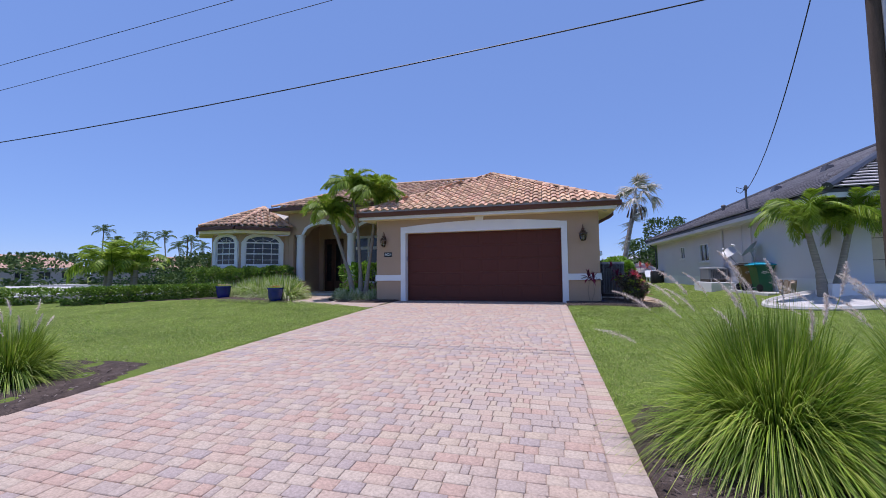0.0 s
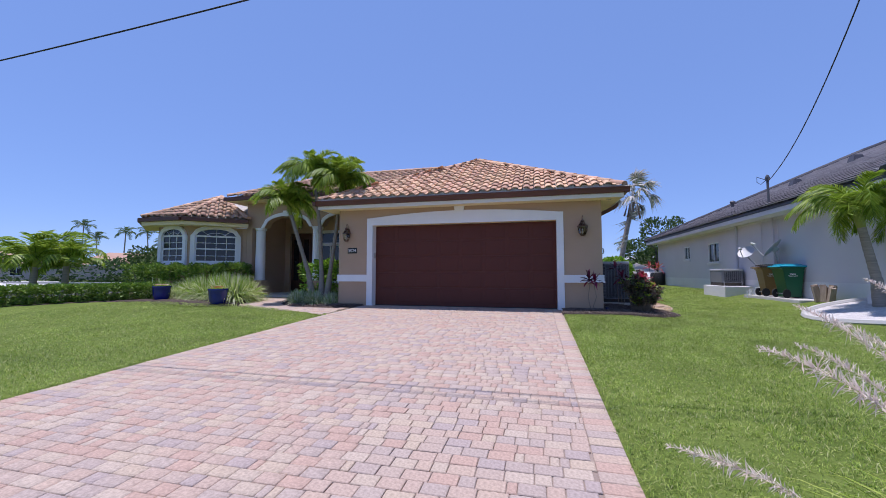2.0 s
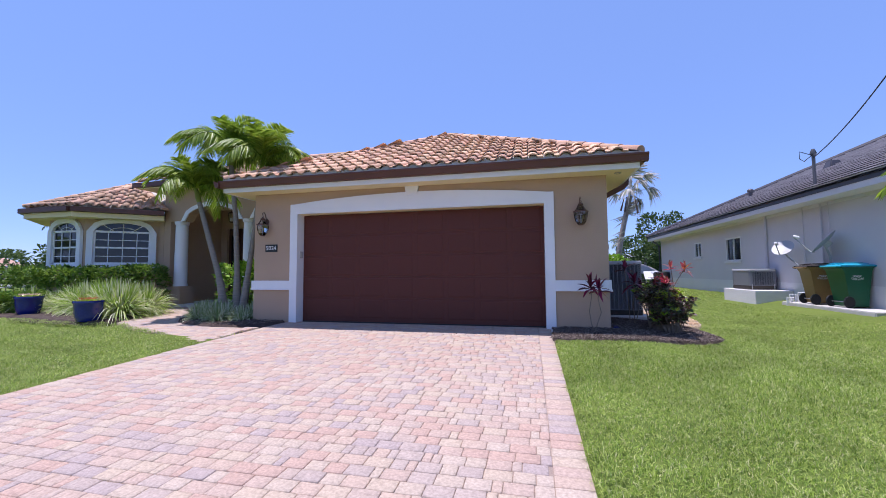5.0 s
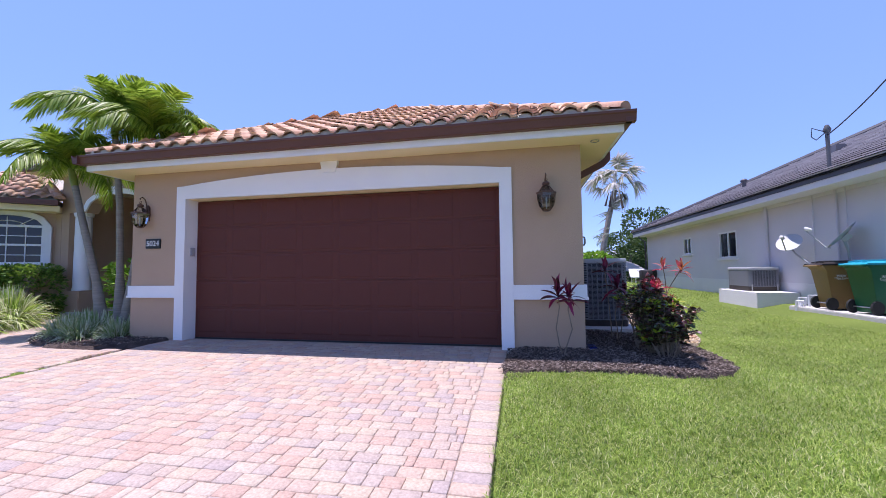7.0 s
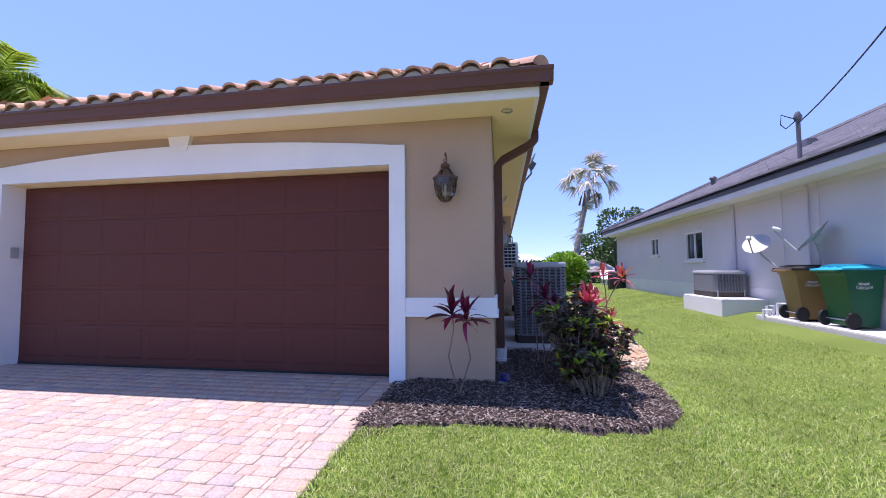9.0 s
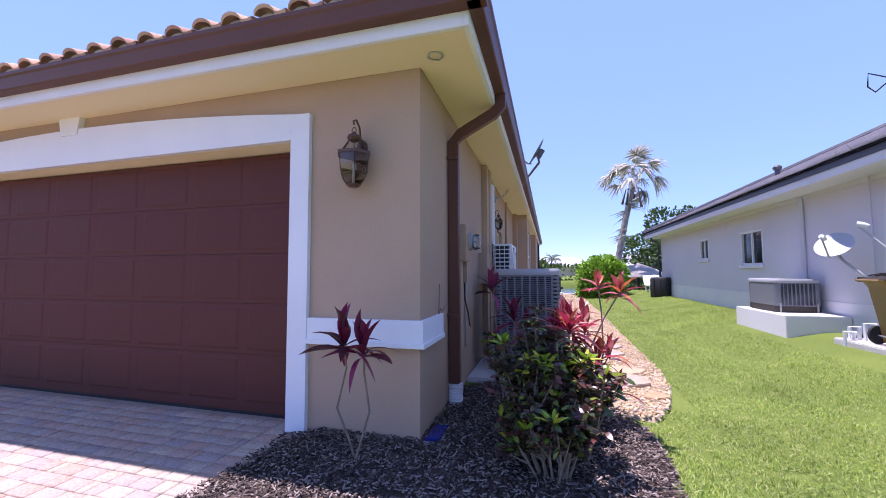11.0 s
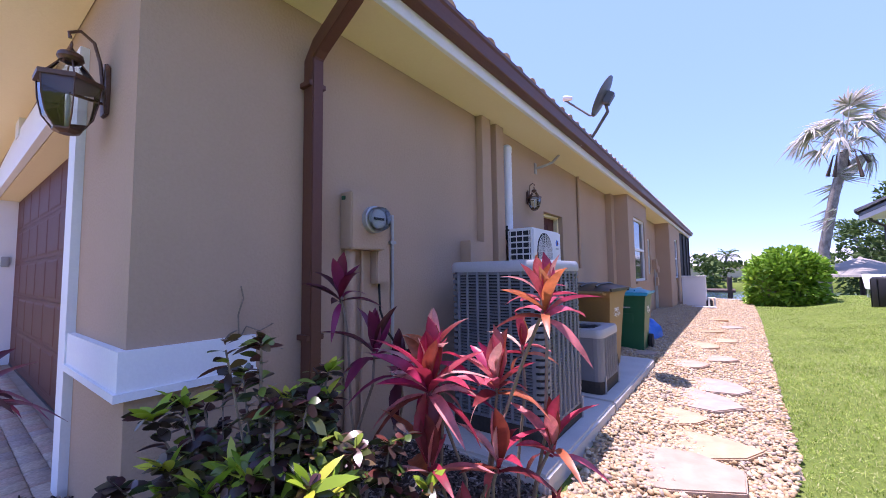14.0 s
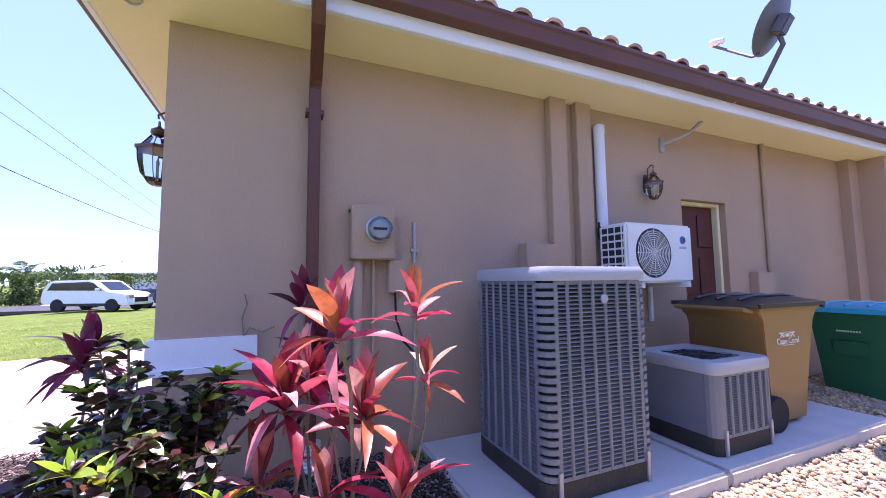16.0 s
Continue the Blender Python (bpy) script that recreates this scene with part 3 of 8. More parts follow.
# ---- tiled roofs ----
def tile_mesh(material):
    """One S-shaped barrel tile, 0.27 wide, 0.46 long, its lower end at the origin, x across, y up the slope."""
    w, arc = 0.272, []
    for i in range(9):
        a = math.pi * i / 8
        arc.append((0.095 - 0.085 * math.cos(a), 0.012 + 0.058 * math.sin(a)))
    arc += [(0.205, 0.008), (0.238, 0.010), (0.268, 0.018)]
    v, n = [], len(arc)
    for y, lift in ((0.0, 0.050), (0.46, 0.002)):
        v += [(x, y, z + lift) for x, z in arc]
    v += [(x, 0.0, z + 0.026) for x, z in arc]
    f = [(i, i + 1, n + i + 1, n + i) for i in range(n - 1)] + [(2 * n + i, 2 * n + i + 1, i + 1, i) for i in range(n - 1)]
    me = bpy.data.meshes.new("tile")
    me.from_pydata(v, [], f)
    me.polygons.foreach_set("use_smooth", [True] * len(me.polygons))
    me.set_sharp_from_angle(angle=radians(50))
    me.materials.append(material)
    return me, v, f


TILE_ME, TILE_V, TILE_F = tile_mesh(TILE)
PITCH, ROW = 0.272, 0.37


def tile_field(parent, origin, across, up, inside, single, joined_name="tiles"):
    """Courses of tiles on a slope from its lower corner; inside(u, v) tells where the slope is; single(u, v): tiles that stand alone."""
    origin, across, up = Vector(origin), Vector(across).normalized(), Vector(up).normalized()
    nrm = across.cross(up)
    rot = Matrix((across, up, nrm)).transposed().to_4x4()
    rest_v, rest_f = [], []
    tv = np.array(TILE_V)
    rng = random.Random(5)
    for r in range(-1, 60):
        v = r * ROW
        if r < 0 or not any(inside(u * PITCH, v + 0.1) for u in range(-10, 140)):
            if r > 3:
                break
            continue
        for c in range(-10, 140):
            u = c * PITCH
            if not inside(u + PITCH / 2, v + 0.18):
                continue
            m = Matrix.Translation(origin + across * (u + rng.uniform(-0.004, 0.004)) + up * (v + rng.uniform(-0.008, 0.008)) + nrm * (0.02 + rng.uniform(0, 0.006))) @ rot
            if single(u, v):
                ob = new("tile", TILE_ME)
                ob.parent = parent
                ob.matrix_basis = m
            else:
                rest_f.append(np.array(TILE_F) + len(rest_v) * len(tv))
                rest_v.append(tv @ np.array(m.to_3x3()).T + np.array(m.translation))
    if rest_v:
        stuff(joined_name, raw(joined_name, np.concatenate(rest_v), np.concatenate(rest_f), TILEJ, smooth=False), parent)


def cap_line(parent, a, b, single=True):
    """Rounded cap tiles laid one over the other along a hip or ridge."""
    a, b = Vector(a), Vector(b)
    d = b - a
    n = max(1, int(d.length / 0.36))
    m = Mesh()
    rows = []
    for y, r, lift in ((0.0, 0.112, 0.032), (0.42, 0.104, 0.022)):
        rows.append([(r * math.cos(math.pi * i / 8), y, lift + 0.8 * r * math.sin(math.pi * i / 8)) for i in range(9)])
    m.add(rows[0] + rows[1], [(i, i + 1, 9 + i + 1, 9 + i) for i in range(8)])
    m.add([(0, 0.0, 0.02)] + rows[0], [(0, i + 1, i + 2) for i in range(8)])
    me = m.data("cap_tile", TILE, smooth=True)
    y = d.normalized()
    x = y.cross(Vector((0, 0, 1))).normalized()
    rot = Matrix((x, y, x.cross(y))).transposed().to_4x4()
    for i in range(n):
        ob = new("cap_tile", me)
        ob.parent = parent
        ob.matrix_basis = Matrix.Translation(a + d * (i / n) + Vector((0, 0, 0.03))) @ rot


def eave_mortar(parent, a, b, back=0.03):
    """Pale mortar that fills the tile ends along an eave."""
    a, b = Vector(a), Vector(b)
    d = (b - a).normalized()
    out = d.cross(Vector((0, 0, 1)))
    m = Mesh()
    n = int((b - a).length / PITCH)
    for i in range(n):
        c = a + d * (i * PITCH + 0.095) - out * back
        pts = [c + d * (0.082 * math.cos(math.pi * k / 8)) + Vector((0, 0, 0.046 + 0.060 * math.sin(math.pi * k / 8))) for k in range(9)]
        pts += [c + d * -0.082, c + d * 0.082][:2]
        m.add(pts, [tuple(range(11))])
    # a low strip runs on under the pans
    q0, q1 = a - out * (back - 0.003), b - out * (back - 0.003)
    m.add([q0, q1, q1 + Vector((0, 0, 0.062)), q0 + Vector((0, 0, 0.062))], [(0, 1, 2, 3)])
    part("mortar", m, MORTAR, parent, "pale mortar in the tile ends")


roof = thing("roof_main", label="hipped roof of weathered terracotta barrel tiles", category="roof", kind="structure")
MIDX = (EAVE_L + EAVE_X) / 2
HALF = (EAVE_X - EAVE_L) / 2
PEAK = Vector((MIDX, EAVE_Y + HALF, ROOFZ + HALF * SLOPE))
deck = Mesh()
Lf, Rf = (EAVE_L, EAVE_Y, ROOFZ), (EAVE_X, EAVE_Y, ROOFZ)
Rb, Lb, Pb = (EAVE_X, 33.0, ROOFZ), (EAVE_L, 33.0, ROOFZ), (MIDX, 33.0, PEAK.z)
deck.add([Lf, Rf, tuple(PEAK), Rb, Pb, Lb], [(0, 1, 2), (1, 3, 4, 2), (0, 2, 4, 5), (3, 5, 4)])
deck.add([(EAVE_L, EAVE_Y, ROOFZ - 0.085), (EAVE_X, EAVE_Y, ROOFZ - 0.085), (EAVE_X, 33, ROOFZ - 0.085), (EAVE_L, 33, ROOFZ - 0.085)], [(3, 2, 1, 0)])
part("roof_deck", deck, MORTAR, roof)
kk = math.sqrt(1 + SLOPE * SLOPE)
tile_field(roof, (EAVE_L, EAVE_Y - 0.03, ROOFZ), (1, 0, 0), (0, 1, SLOPE), lambda u, v: v / kk < min(u, 2 * HALF - u) and 0 <= u <= 2 * HALF, lambda u, v: True)
tile_field(roof, (EAVE_X - 0.01, EAVE_Y, ROOFZ - 0.012), (0, 1, 0), (-1, 0, SLOPE), lambda u, v: 0 <= u <= 21 and v / kk < HALF and v / kk < u, lambda u, v: v < 0.5)
tile_field(roof, (EAVE_L - 0.03, 26.0, ROOFZ), (0, -1, 0), (1, 0, SLOPE), lambda u, v: 0 <= u <= 14.1 and v / kk < HALF and v / kk < 14.1 - u, lambda u, v: False, "left_tiles")
cap_line(roof, Rf, PEAK)
cap_line(roof, Lf, PEAK)
cap_line(roof, PEAK, (MIDX, 24, PEAK.z))
eave_mortar(roof, (EAVE_L, EAVE_Y - 0.035, ROOFZ - 0.004), (EAVE_X, EAVE_Y - 0.035, ROOFZ - 0.004), 0.002)
eave_mortar(roof, (EAVE_X - 0.005, EAVE_Y, ROOFZ - 0.016), (EAVE_X - 0.005, 33, ROOFZ - 0.016), -0.004)

# ---- garage door ----
door = thing("garage_door", -2.1275, 12.635, 0.0, label="closed dark brown sectional garage door with raised panels", category="garage door")
W2 = 2.51
rows_z = [0.015 + 0.438 * i for i in range(6)]
for k in range(5):
    z0, z1 = rows_z[k] + 0.0012, rows_z[k + 1] - 0.0012
    sec = part("section", Mesh().box(-W2, 0.012, z0, W2, 0.06, z1), DOORBROWN, door, bevel=0.0015)
    for c in range(8):
        x0 = -W2 + 0.045 + c * 0.626
        p = Mesh()
        # one shallow raised field with a soft slope round it
        p.frustum((0, 0, 0.54, z1 - z0 - 0.06, 0.0), (0.022, 0.022, 0.518, z1 - z0 - 0.082, 0.0065))
        ob = part("panel", p, DOORBROWN, sec)
        ob.matrix_basis = Matrix.Translation((x0, 0.0125, z0 + 0.03)) @ Matrix.Rotation(radians(90), 4, "X")
part("bottom_rail", Mesh().box(-W2, 0.011, -0.032, W2, 0.06, 0.018), DOORBROWN, door)
part("weather_seal", Mesh().box(-W2, 0.006, -0.09, W2, 0.055, -0.033), BLACK, door, "black rubber seal")

# jambs and white surround with a flat arch and keystone
solid("garage_jamb", Mesh().box(-4.659, 12.456, -0.09, -4.64, 12.69, 2.215).box(0.385, 12.456, -0.09, 0.404, 12.69, 2.215), WHITE, "white side jambs of the garage opening", "door jamb")
solid("garage_head", Mesh().box(-4.659, 12.456, 2.215, 0.404, 12.69, 2.234), CREAM, "cream underside over the garage door", "door jamb")
arch = []
for i in range(17):
    u = i / 16
    x = -4.70 + u * (0.445 + 4.70)
    arch.append((x, 2.42 + 0.138 * (1 - (2 * u - 1) ** 2)))
trim = Mesh()
# side posts and arched head as separate convex pieces, joined
trim.box(-4.81, 12.40, -0.1, -4.64, 12.455, 2.30).box(0.385, 12.40, -0.1, 0.555, 12.455, 2.30)
head = [(-4.81, 2.30), (0.555, 2.30), (0.555, 2.418)] + list(reversed(arch)) + [(-4.81, 2.418)]
trim.prism(head, 12.399, 12.45, "y").box(-4.64, 12.398, 2.215, 0.385, 12.449, 2.302)
trim.prism([(-2.235, 2.5), (-2.02, 2.5), (-1.985, 2.672), (-2.27, 2.672)], 12.388, 12.45, "y")
solid("trim_garage", trim, WHITE, "white stucco surround with a flat arch and keystone", "trim")
band = Mesh()
for z0, z1, o in ((0.655, 0.815, 0.032), (0.622, 0.655, 0.045)):
    band.prism([(0.555, 12.44 - o), (1.46 + o, 12.44 - o), (1.46 + o, 12.955), (1.455, 12.955), (1.455, 12.445), (0.555, 12.445)], z0, z1)
    band.prism([(-4.81, 12.44 - o), (-5.70 - o, 12.44 - o), (-5.70 - o, 13.2), (-5.695, 13.2), (-5.695, 12.445), (-4.81, 12.445)], z0, z1)
solid("trim_band", band, WHITE, "white horizontal stucco band round the corner", "trim")


# ---- entry and bay ----
def arch_panel(m, x0, x1, y0, y1, spring, rise, top, material_n=12):
    """The wall over an arched opening."""
    w = x1 - x0
    pts = [(x0 + w * i / material_n, spring + rise * math.sqrt(max(0, 1 - (2 * i / material_n - 1) ** 2))) for i in range(material_n + 1)]
    for (a, za), (b, zb) in zip(pts[:-1], pts[1:]):
        m.add([(a, y0, za), (b, y0, zb), (b, y0, top), (a, y0, top), (a, y1, za), (b, y1, zb), (b, y1, top), (a, y1, top)],
              [(0, 1, 2, 3), (5, 4, 7, 6), (0, 4, 5, 1)])


def arch_trim(m, x0, x1, y, spring, rise, wide, n=12):
    w = x1 - x0
    inner = [(x0 + w * i / n, spring + rise * math.sqrt(max(0, 1 - (2 * i / n - 1) ** 2))) for i in range(n + 1)]
    outer = [(x0 - wide + (w + 2 * wide) * i / n, spring + (rise + wide) * math.sqrt(max(0, 1 - (2 * i / n - 1) ** 2))) for i in range(n + 1)]
    for i in range(n):
        q = [inner[i], inner[i + 1], outer[i + 1], outer[i]]
        m.add([(a, y, z) for a, z in q] + [(a, y + 0.05, z) for a, z in q], [(0, 1, 2, 3), (3, 2, 6, 7), (0, 4, 5, 1)])


PY = 15.15
pw = Mesh()
pw.box(-11.25, PY, 2.62, -10.45, PY + 0.3, 3.62)
arch_panel(pw, -10.45, -8.45, PY, PY + 0.3, 2.62, 0.45, 3.62)
pw.box(-8.45, PY, 2.62, -7.95, PY + 0.3, 3.62)
arch_panel(pw, -7.95, -5.95, PY, PY + 0.3, 2.62, 0.45, 3.62)
pw.box(-5.95, PY, 2.62, -5.70, PY + 0.3, 3.62)
pw.box(-11.25, PY, -0.1, -11.0, 17.4, 2.62).box(-11.25, PY + 0.3, 2.62, -11.0, 17.4, 3.6)
solid("wall_portico", pw, STUCCO, "tan stucco portico wall over two arches", "wall")
at_ = Mesh()
arch_trim(at_, -10.45, -8.45, PY - 0.04, 2.62, 0.45, 0.13)
arch_trim(at_, -7.95, -5.95, PY - 0.04, 2.62, 0.45, 0.13)
at_.prism([(-9.54, 3.04), (-9.36, 3.04), (-9.31, 3.26), (-9.59, 3.26)], PY - 0.07, PY + 0.01, "y").prism([(-7.04, 3.04), (-6.86, 3.04), (-6.81, 3.26), (-7.09, 3.26)], PY - 0.07, PY + 0.01, "y")
solid("trim_arches", at_, WHITE, "white arch trim with keystones", "trim")
solid("portico_ceiling", Mesh().box(-11.0, PY + 0.3, 3.3, -5.45, 17.2, 3.4), CREAM, "cream ceiling of the entry porch", "ceiling")
wall_with_holes("wall_entry", "x", 17.2, 0.2, -11.25, -5.45, -0.1, 3.6, [(-10.75, -9.65, 0.0, 2.62), (-9.35, -7.25, 0.5, 2.05), (-9.35, -7.25, 2.15, 2.6)], STUCCO, "tan stucco wall at the back of the entry")
solid("floor_entry", Mesh().box(-11.0, 14.95, -0.06, -5.705, 17.2, 0.04), CONCRETE, "pale floor of the entry porch", "floor", 0.01)
ed = thing("door_1", -10.2, 17.24, 0.04, label="dark mahogany double front door in shade", category="front door")
for s in (-1, 1):
    leaf = part("leaf", Mesh().box(min(s * 0.004, s * 0.49), 0, 0, max(s * 0.004, s * 0.545), 0.05, 2.56), WOODDOOR, ed, bevel=0.005)
    part("glass_light", Mesh().box(s * 0.25 - 0.12, -0.008, 0.5, s * 0.25 + 0.12, 0.002, 2.3), WINDOW, leaf, "dark glass light")
    part("handle", Mesh().box(s * 0.05 - 0.012, -0.06, 0.95, s * 0.05 + 0.012, -0.001, 1.15), BRONZE, leaf, "bronze pull handle", 0.004)


def column(x, y, z, top):
    t = thing("column", x, y, z, label="round white stucco column on a tan base", category="column", group="columns of the entry")
    part("base", Mesh().box(-0.27, -0.27, 0, 0.27, 0.27, 0.55), STUCCO, t, "tan stucco block", 0.015)
    part("shaft", Mesh().lathe([(0.20, 0.55), (0.20, 0.6), (0.185, 0.62), (0.18, 1.4), (0.172, top - z - 0.1), (0.20, top - z - 0.08), (0.21, top - z)], 24), WHITE, t, smooth=True)
    return t


column(-10.72, 15.30, 0.03, 2.62)
column(-8.2, 15.30, 0.03, 2.62)


def arched_window(name, x, y, z, rz, w, h, rise, label, bars=3):
    """An arched sash window in its white stucco surround, its face along local x, looking to local -y."""
    t = thing(name, x, y, z, rz, label, "window", kind="structure")
    n = 10
    arcs = lambda ww, hh, rr: [(-ww / 2, 0.0), (ww / 2, 0.0)] + [(ww / 2 - ww * i / n, hh + rr * math.sqrt(max(0, 1 - (1 - 2 * i / n) ** 2)) * 1.0) for i in range(n + 1)]
    part("glass", Mesh().prism(arcs(w, h, rise), 0.03, 0.05, "y"), WINDOW, t, "dark reflecting glass")
    fr = Mesh()
    o, i_ = arcs(w + 0.30, h, rise + 0.15), arcs(w, h, rise)
    o[0], o[1] = (o[0][0], -0.12), (o[1][0], -0.12)
    k = len(o)
    fr.add([(a, -0.05, b) for a, b in o] + [(a, -0.05, b) for a, b in i_] + [(a, 0.03, b) for a, b in o] + [(a, 0.035, b) for a, b in i_],
           [(j, (j + 1) % k, k + (j + 1) % k, k + j) for j in range(k)] + [(j, 2 * k + j, 2 * k + (j + 1) % k, (j + 1) % k) for j in range(k)]
           + [(k + j, k + (j + 1) % k, 3 * k + (j + 1) % k, 3 * k + j) for j in range(k)])
    part("surround", fr, WHITE, t, "white stucco surround")
    br = Mesh()
    br.box(-w / 2, 0.0, h - 0.03, w / 2, 0.029, h + 0.03).box(-w / 2, 0.0, h * 0.48, w / 2, 0.029, h * 0.48 + 0.05)
    br.box(-w / 2, 0.0, 0, w / 2, 0.029, 0.05).box(-w / 2, 0.0, 0, -w / 2 + 0.05, 0.029, h).box(w / 2 - 0.05, 0.0, 0, w / 2, 0.029, h)
    part("sash", br, WHITE, t)
    for c in range(1, bars + 1):
        u = -w / 2 + w * c / (bars + 1)
        part("glazing_bar", Mesh().box(u - 0.010, 0.008, 0.03, u + 0.010, 0.028, h), WHITE, t)
    for zz in (h * 0.24, h * 0.74):
        part("glazing_bar", Mesh().box(-w / 2, 0.008, zz - 0.010, w / 2, 0.0275, zz + 0.010), WHITE, t)
    for a in (-0.62, 0.0, 0.62):
        part("glazing_bar", Mesh().tube([(a * w * 0.22, 0.018, h), (a * w * 0.62, 0.018, h + rise * 0.9)], 0.010, 4), WHITE, t)
    arcm = [(w * 0.24 * math.cos(math.pi * q / 8), 0.018, h + rise * 0.5 * math.sin(math.pi * q / 8)) for q in range(9)]
    part("glazing_bar", Mesh().tube(arcm, 0.010, 4), WHITE, t)
    return t


BA, BB, BC, BD = (-14.2, 13.95), (-12.78, 13.95), (-11.45, 15.15), (-15.5, 15.15)
bw = Mesh().prism([BD, BA, BB, BC, (-11.26, 15.15), (-11.26, 17.0), (-15.5, 17.0)], -0.2, 2.62)
solid("wall_bay", bw, STUCCO, "tan stucco walls of the polygonal front bay", "wall")
ang = math.degrees(math.atan2(BC[1] - BB[1], BC[0] - BB[0]))
arched_window("window_1", (BA[0] + BB[0]) / 2 + 0.02, 13.91, 1.28, 0, 1.0, 0.98, 0.25, "white arched sash window above the hedge", 2)
arched_window("window_2", (BB[0] + BC[0]) / 2 + 0.03, (BB[1] + BC[1]) / 2 - 0.03, 1.28, ang, 1.38, 0.98, 0.27, "wide white arched sash window above the hedge", 3)

bay = thing("roof_bay", label="small hipped terracotta tile roof over the front bay", category="roof", kind="structure")
EA, EB, EC, ED = (-14.43, 13.45, 2.90), (-12.58, 13.45, 2.90), (-10.98, 14.90, 2.90), (-16.0, 14.9, 2.90)
AP, AP2 = (-13.1, 15.75, 4.02), (-11.25, 17.0, 4.02)
bd = Mesh().add([ED, EA, EB, EC, AP, (-11.25, 15.15, 2.95), (-11.25, 17, 4.02), (-16, 17, 2.9)], [(0, 1, 4), (1, 2, 4), (2, 3, 4), (3, 5, 6, 4), (0, 4, 6, 7)])
bd.add([ED, EA, EB, EC, (-11.25, 15.15, 2.9), (-11.25, 17, 2.9), (-16, 17, 2.9)], [(6, 5, 4, 3, 2, 1, 0)])
part("roof_deck", bd, MORTAR, bay)


def tri_tiles(parent, a, b, apex, single=False, nm="tiles"):
    a, b, apex = Vector(a), Vector(b), Vector(apex)
    ax = (b - a).normalized()
    foot = a + ax * (apex - a).dot(ax)
    up = (apex - foot).normalized()
    L, Hh, fu = (b - a).length, (apex - foot).length, (apex - a).dot(ax)
    tile_field(parent, a, ax, up, lambda u, v: 0 <= v < Hh and fu * v / Hh <= u <= L - (L - fu) * v / Hh, lambda u, v: single, nm)


for nm, a, b in (("left_tiles", ED, EA), ("front_tiles", EA, EB), ("right_tiles", EB, EC)):
    tri_tiles(bay, a, b, AP, nm=nm)
for a in (EA, EB, EC, ED):
    cap_line(bay, a, AP)
bs = Mesh()
for a, b in ((ED, EA), (EA, EB), (EB, EC)):
    a, b = Vector(a), Vector(b)
    d = (b - a).normalized()
    out = Vector((d.y, -d.x, 0))
    q = [a + out * 0.02, b + out * 0.02, b + out * 0.13, a + out * 0.13]
    bs.add([tuple(p + Vector((0, 0, -0.13))) for p in q] + [tuple(p + Vector((0, 0, 0.0))) for p in q], [(3, 2, 1, 0), (4, 5, 6, 7), (0, 1, 5, 4), (1, 2, 6, 5), (2, 3, 7, 6), (3, 0, 4, 7)])
solid("gutter_bay", bs, GUTTER, "dark brown gutter round the bay roof", "gutter")
solid("soffit_bay", Mesh().prism([ED[:2], EA[:2], EB[:2], EC[:2], (-11.25, 15.15), BC, BB, BA, BD], 2.625, 2.765), CREAM, "cream soffit under the bay eave", "soffit")

por = thing("roof_entry", label="raised terracotta tile roof over the entry", category="roof", kind="structure")
PE0, PE1, PZ = (-11.75, 14.65), (-4.4, 14.65), 3.78
PA = (-8.9, 17.9, PZ + 1.45)
pd = Mesh().add([(PE0[0], PE0[1], PZ), (PE1[0], PE1[1], PZ), PA, (-3.0, 17.9, PZ + 1.45), (-3.0, 22, PZ), (PE0[0], 22, PZ)], [(0, 1, 3, 2), (0, 2, 5), (2, 3, 4, 5)])
pd.add([(PE0[0], PE0[1], PZ - 0.02), (PE1[0], PE1[1], PZ - 0.02), (-3, 22, PZ - 0.02), (PE0[0], 22, PZ - 0.02)], [(3, 2, 1, 0)])
part("roof_deck", pd, MORTAR, por)
tile_field(por, (PE0[0], PE0[1], PZ), (1, 0, 0), (0, 3.25, 1.45), lambda u, v: 0 <= v < 3.5 and v * 0.83 <= u <= 8.0, lambda u, v: False, "front_tiles")
cap_line(por, (PE0[0], PE0[1], PZ), PA)
cap_line(por, PA, (-3.0, 17.9, PZ + 1.45))
solid("gutter_entry", Mesh().box(PE0[0] - 0.1, PE0[1] - 0.11, PZ - 0.14, PE1[0], PE0[1], PZ).box(PE0[0] - 0.1, PE0[1], PZ - 0.14, PE0[0], 17.0, PZ), GUTTER, "dark brown gutter above the entry", "gutter", 0.01)
solid("soffit_entry", Mesh().box(PE0[0], PE0[1], PZ - 0.17, PE1[0], PY + 0.3, PZ - 0.1).box(PE0[0], PY + 0.3, PZ - 0.17, -11.0, 17, PZ - 0.1), CREAM, "cream soffit above the entry arches", "soffit")
ew = thing("window_3", -8.3, 17.22, 0.5, label="white framed entry window with a transom light above", category="window", kind="structure")
for x0, x1 in ((-1.0, -0.02), (0.02, 1.0)):
    for z0, z1 in ((0.0, 1.55), (1.65, 2.1)):
        part("pane", Mesh().box(x0, 0.02, z0, x1, 0.04, z1), WINDOW, ew, "dark reflecting glass")
part("frame", Mesh().box(-1.12, -0.06, -0.08, -0.99, 0.03, 2.2).box(0.99, -0.06, -0.08, 1.12, 0.03, 2.2).box(-0.99, -0.06, 1.53, 0.99, 0.03, 1.67).box(-0.99, -0.06, -0.08, 0.99, 0.03, 0.02)
     .box(-0.99, -0.06, 2.08, 0.99, 0.03, 2.2).box(-0.05, -0.05, 0.02, 0.05, 0.02, 1.53).box(-0.05, -0.05, 1.67, 0.05, 0.02, 2.08), WHITE, ew)
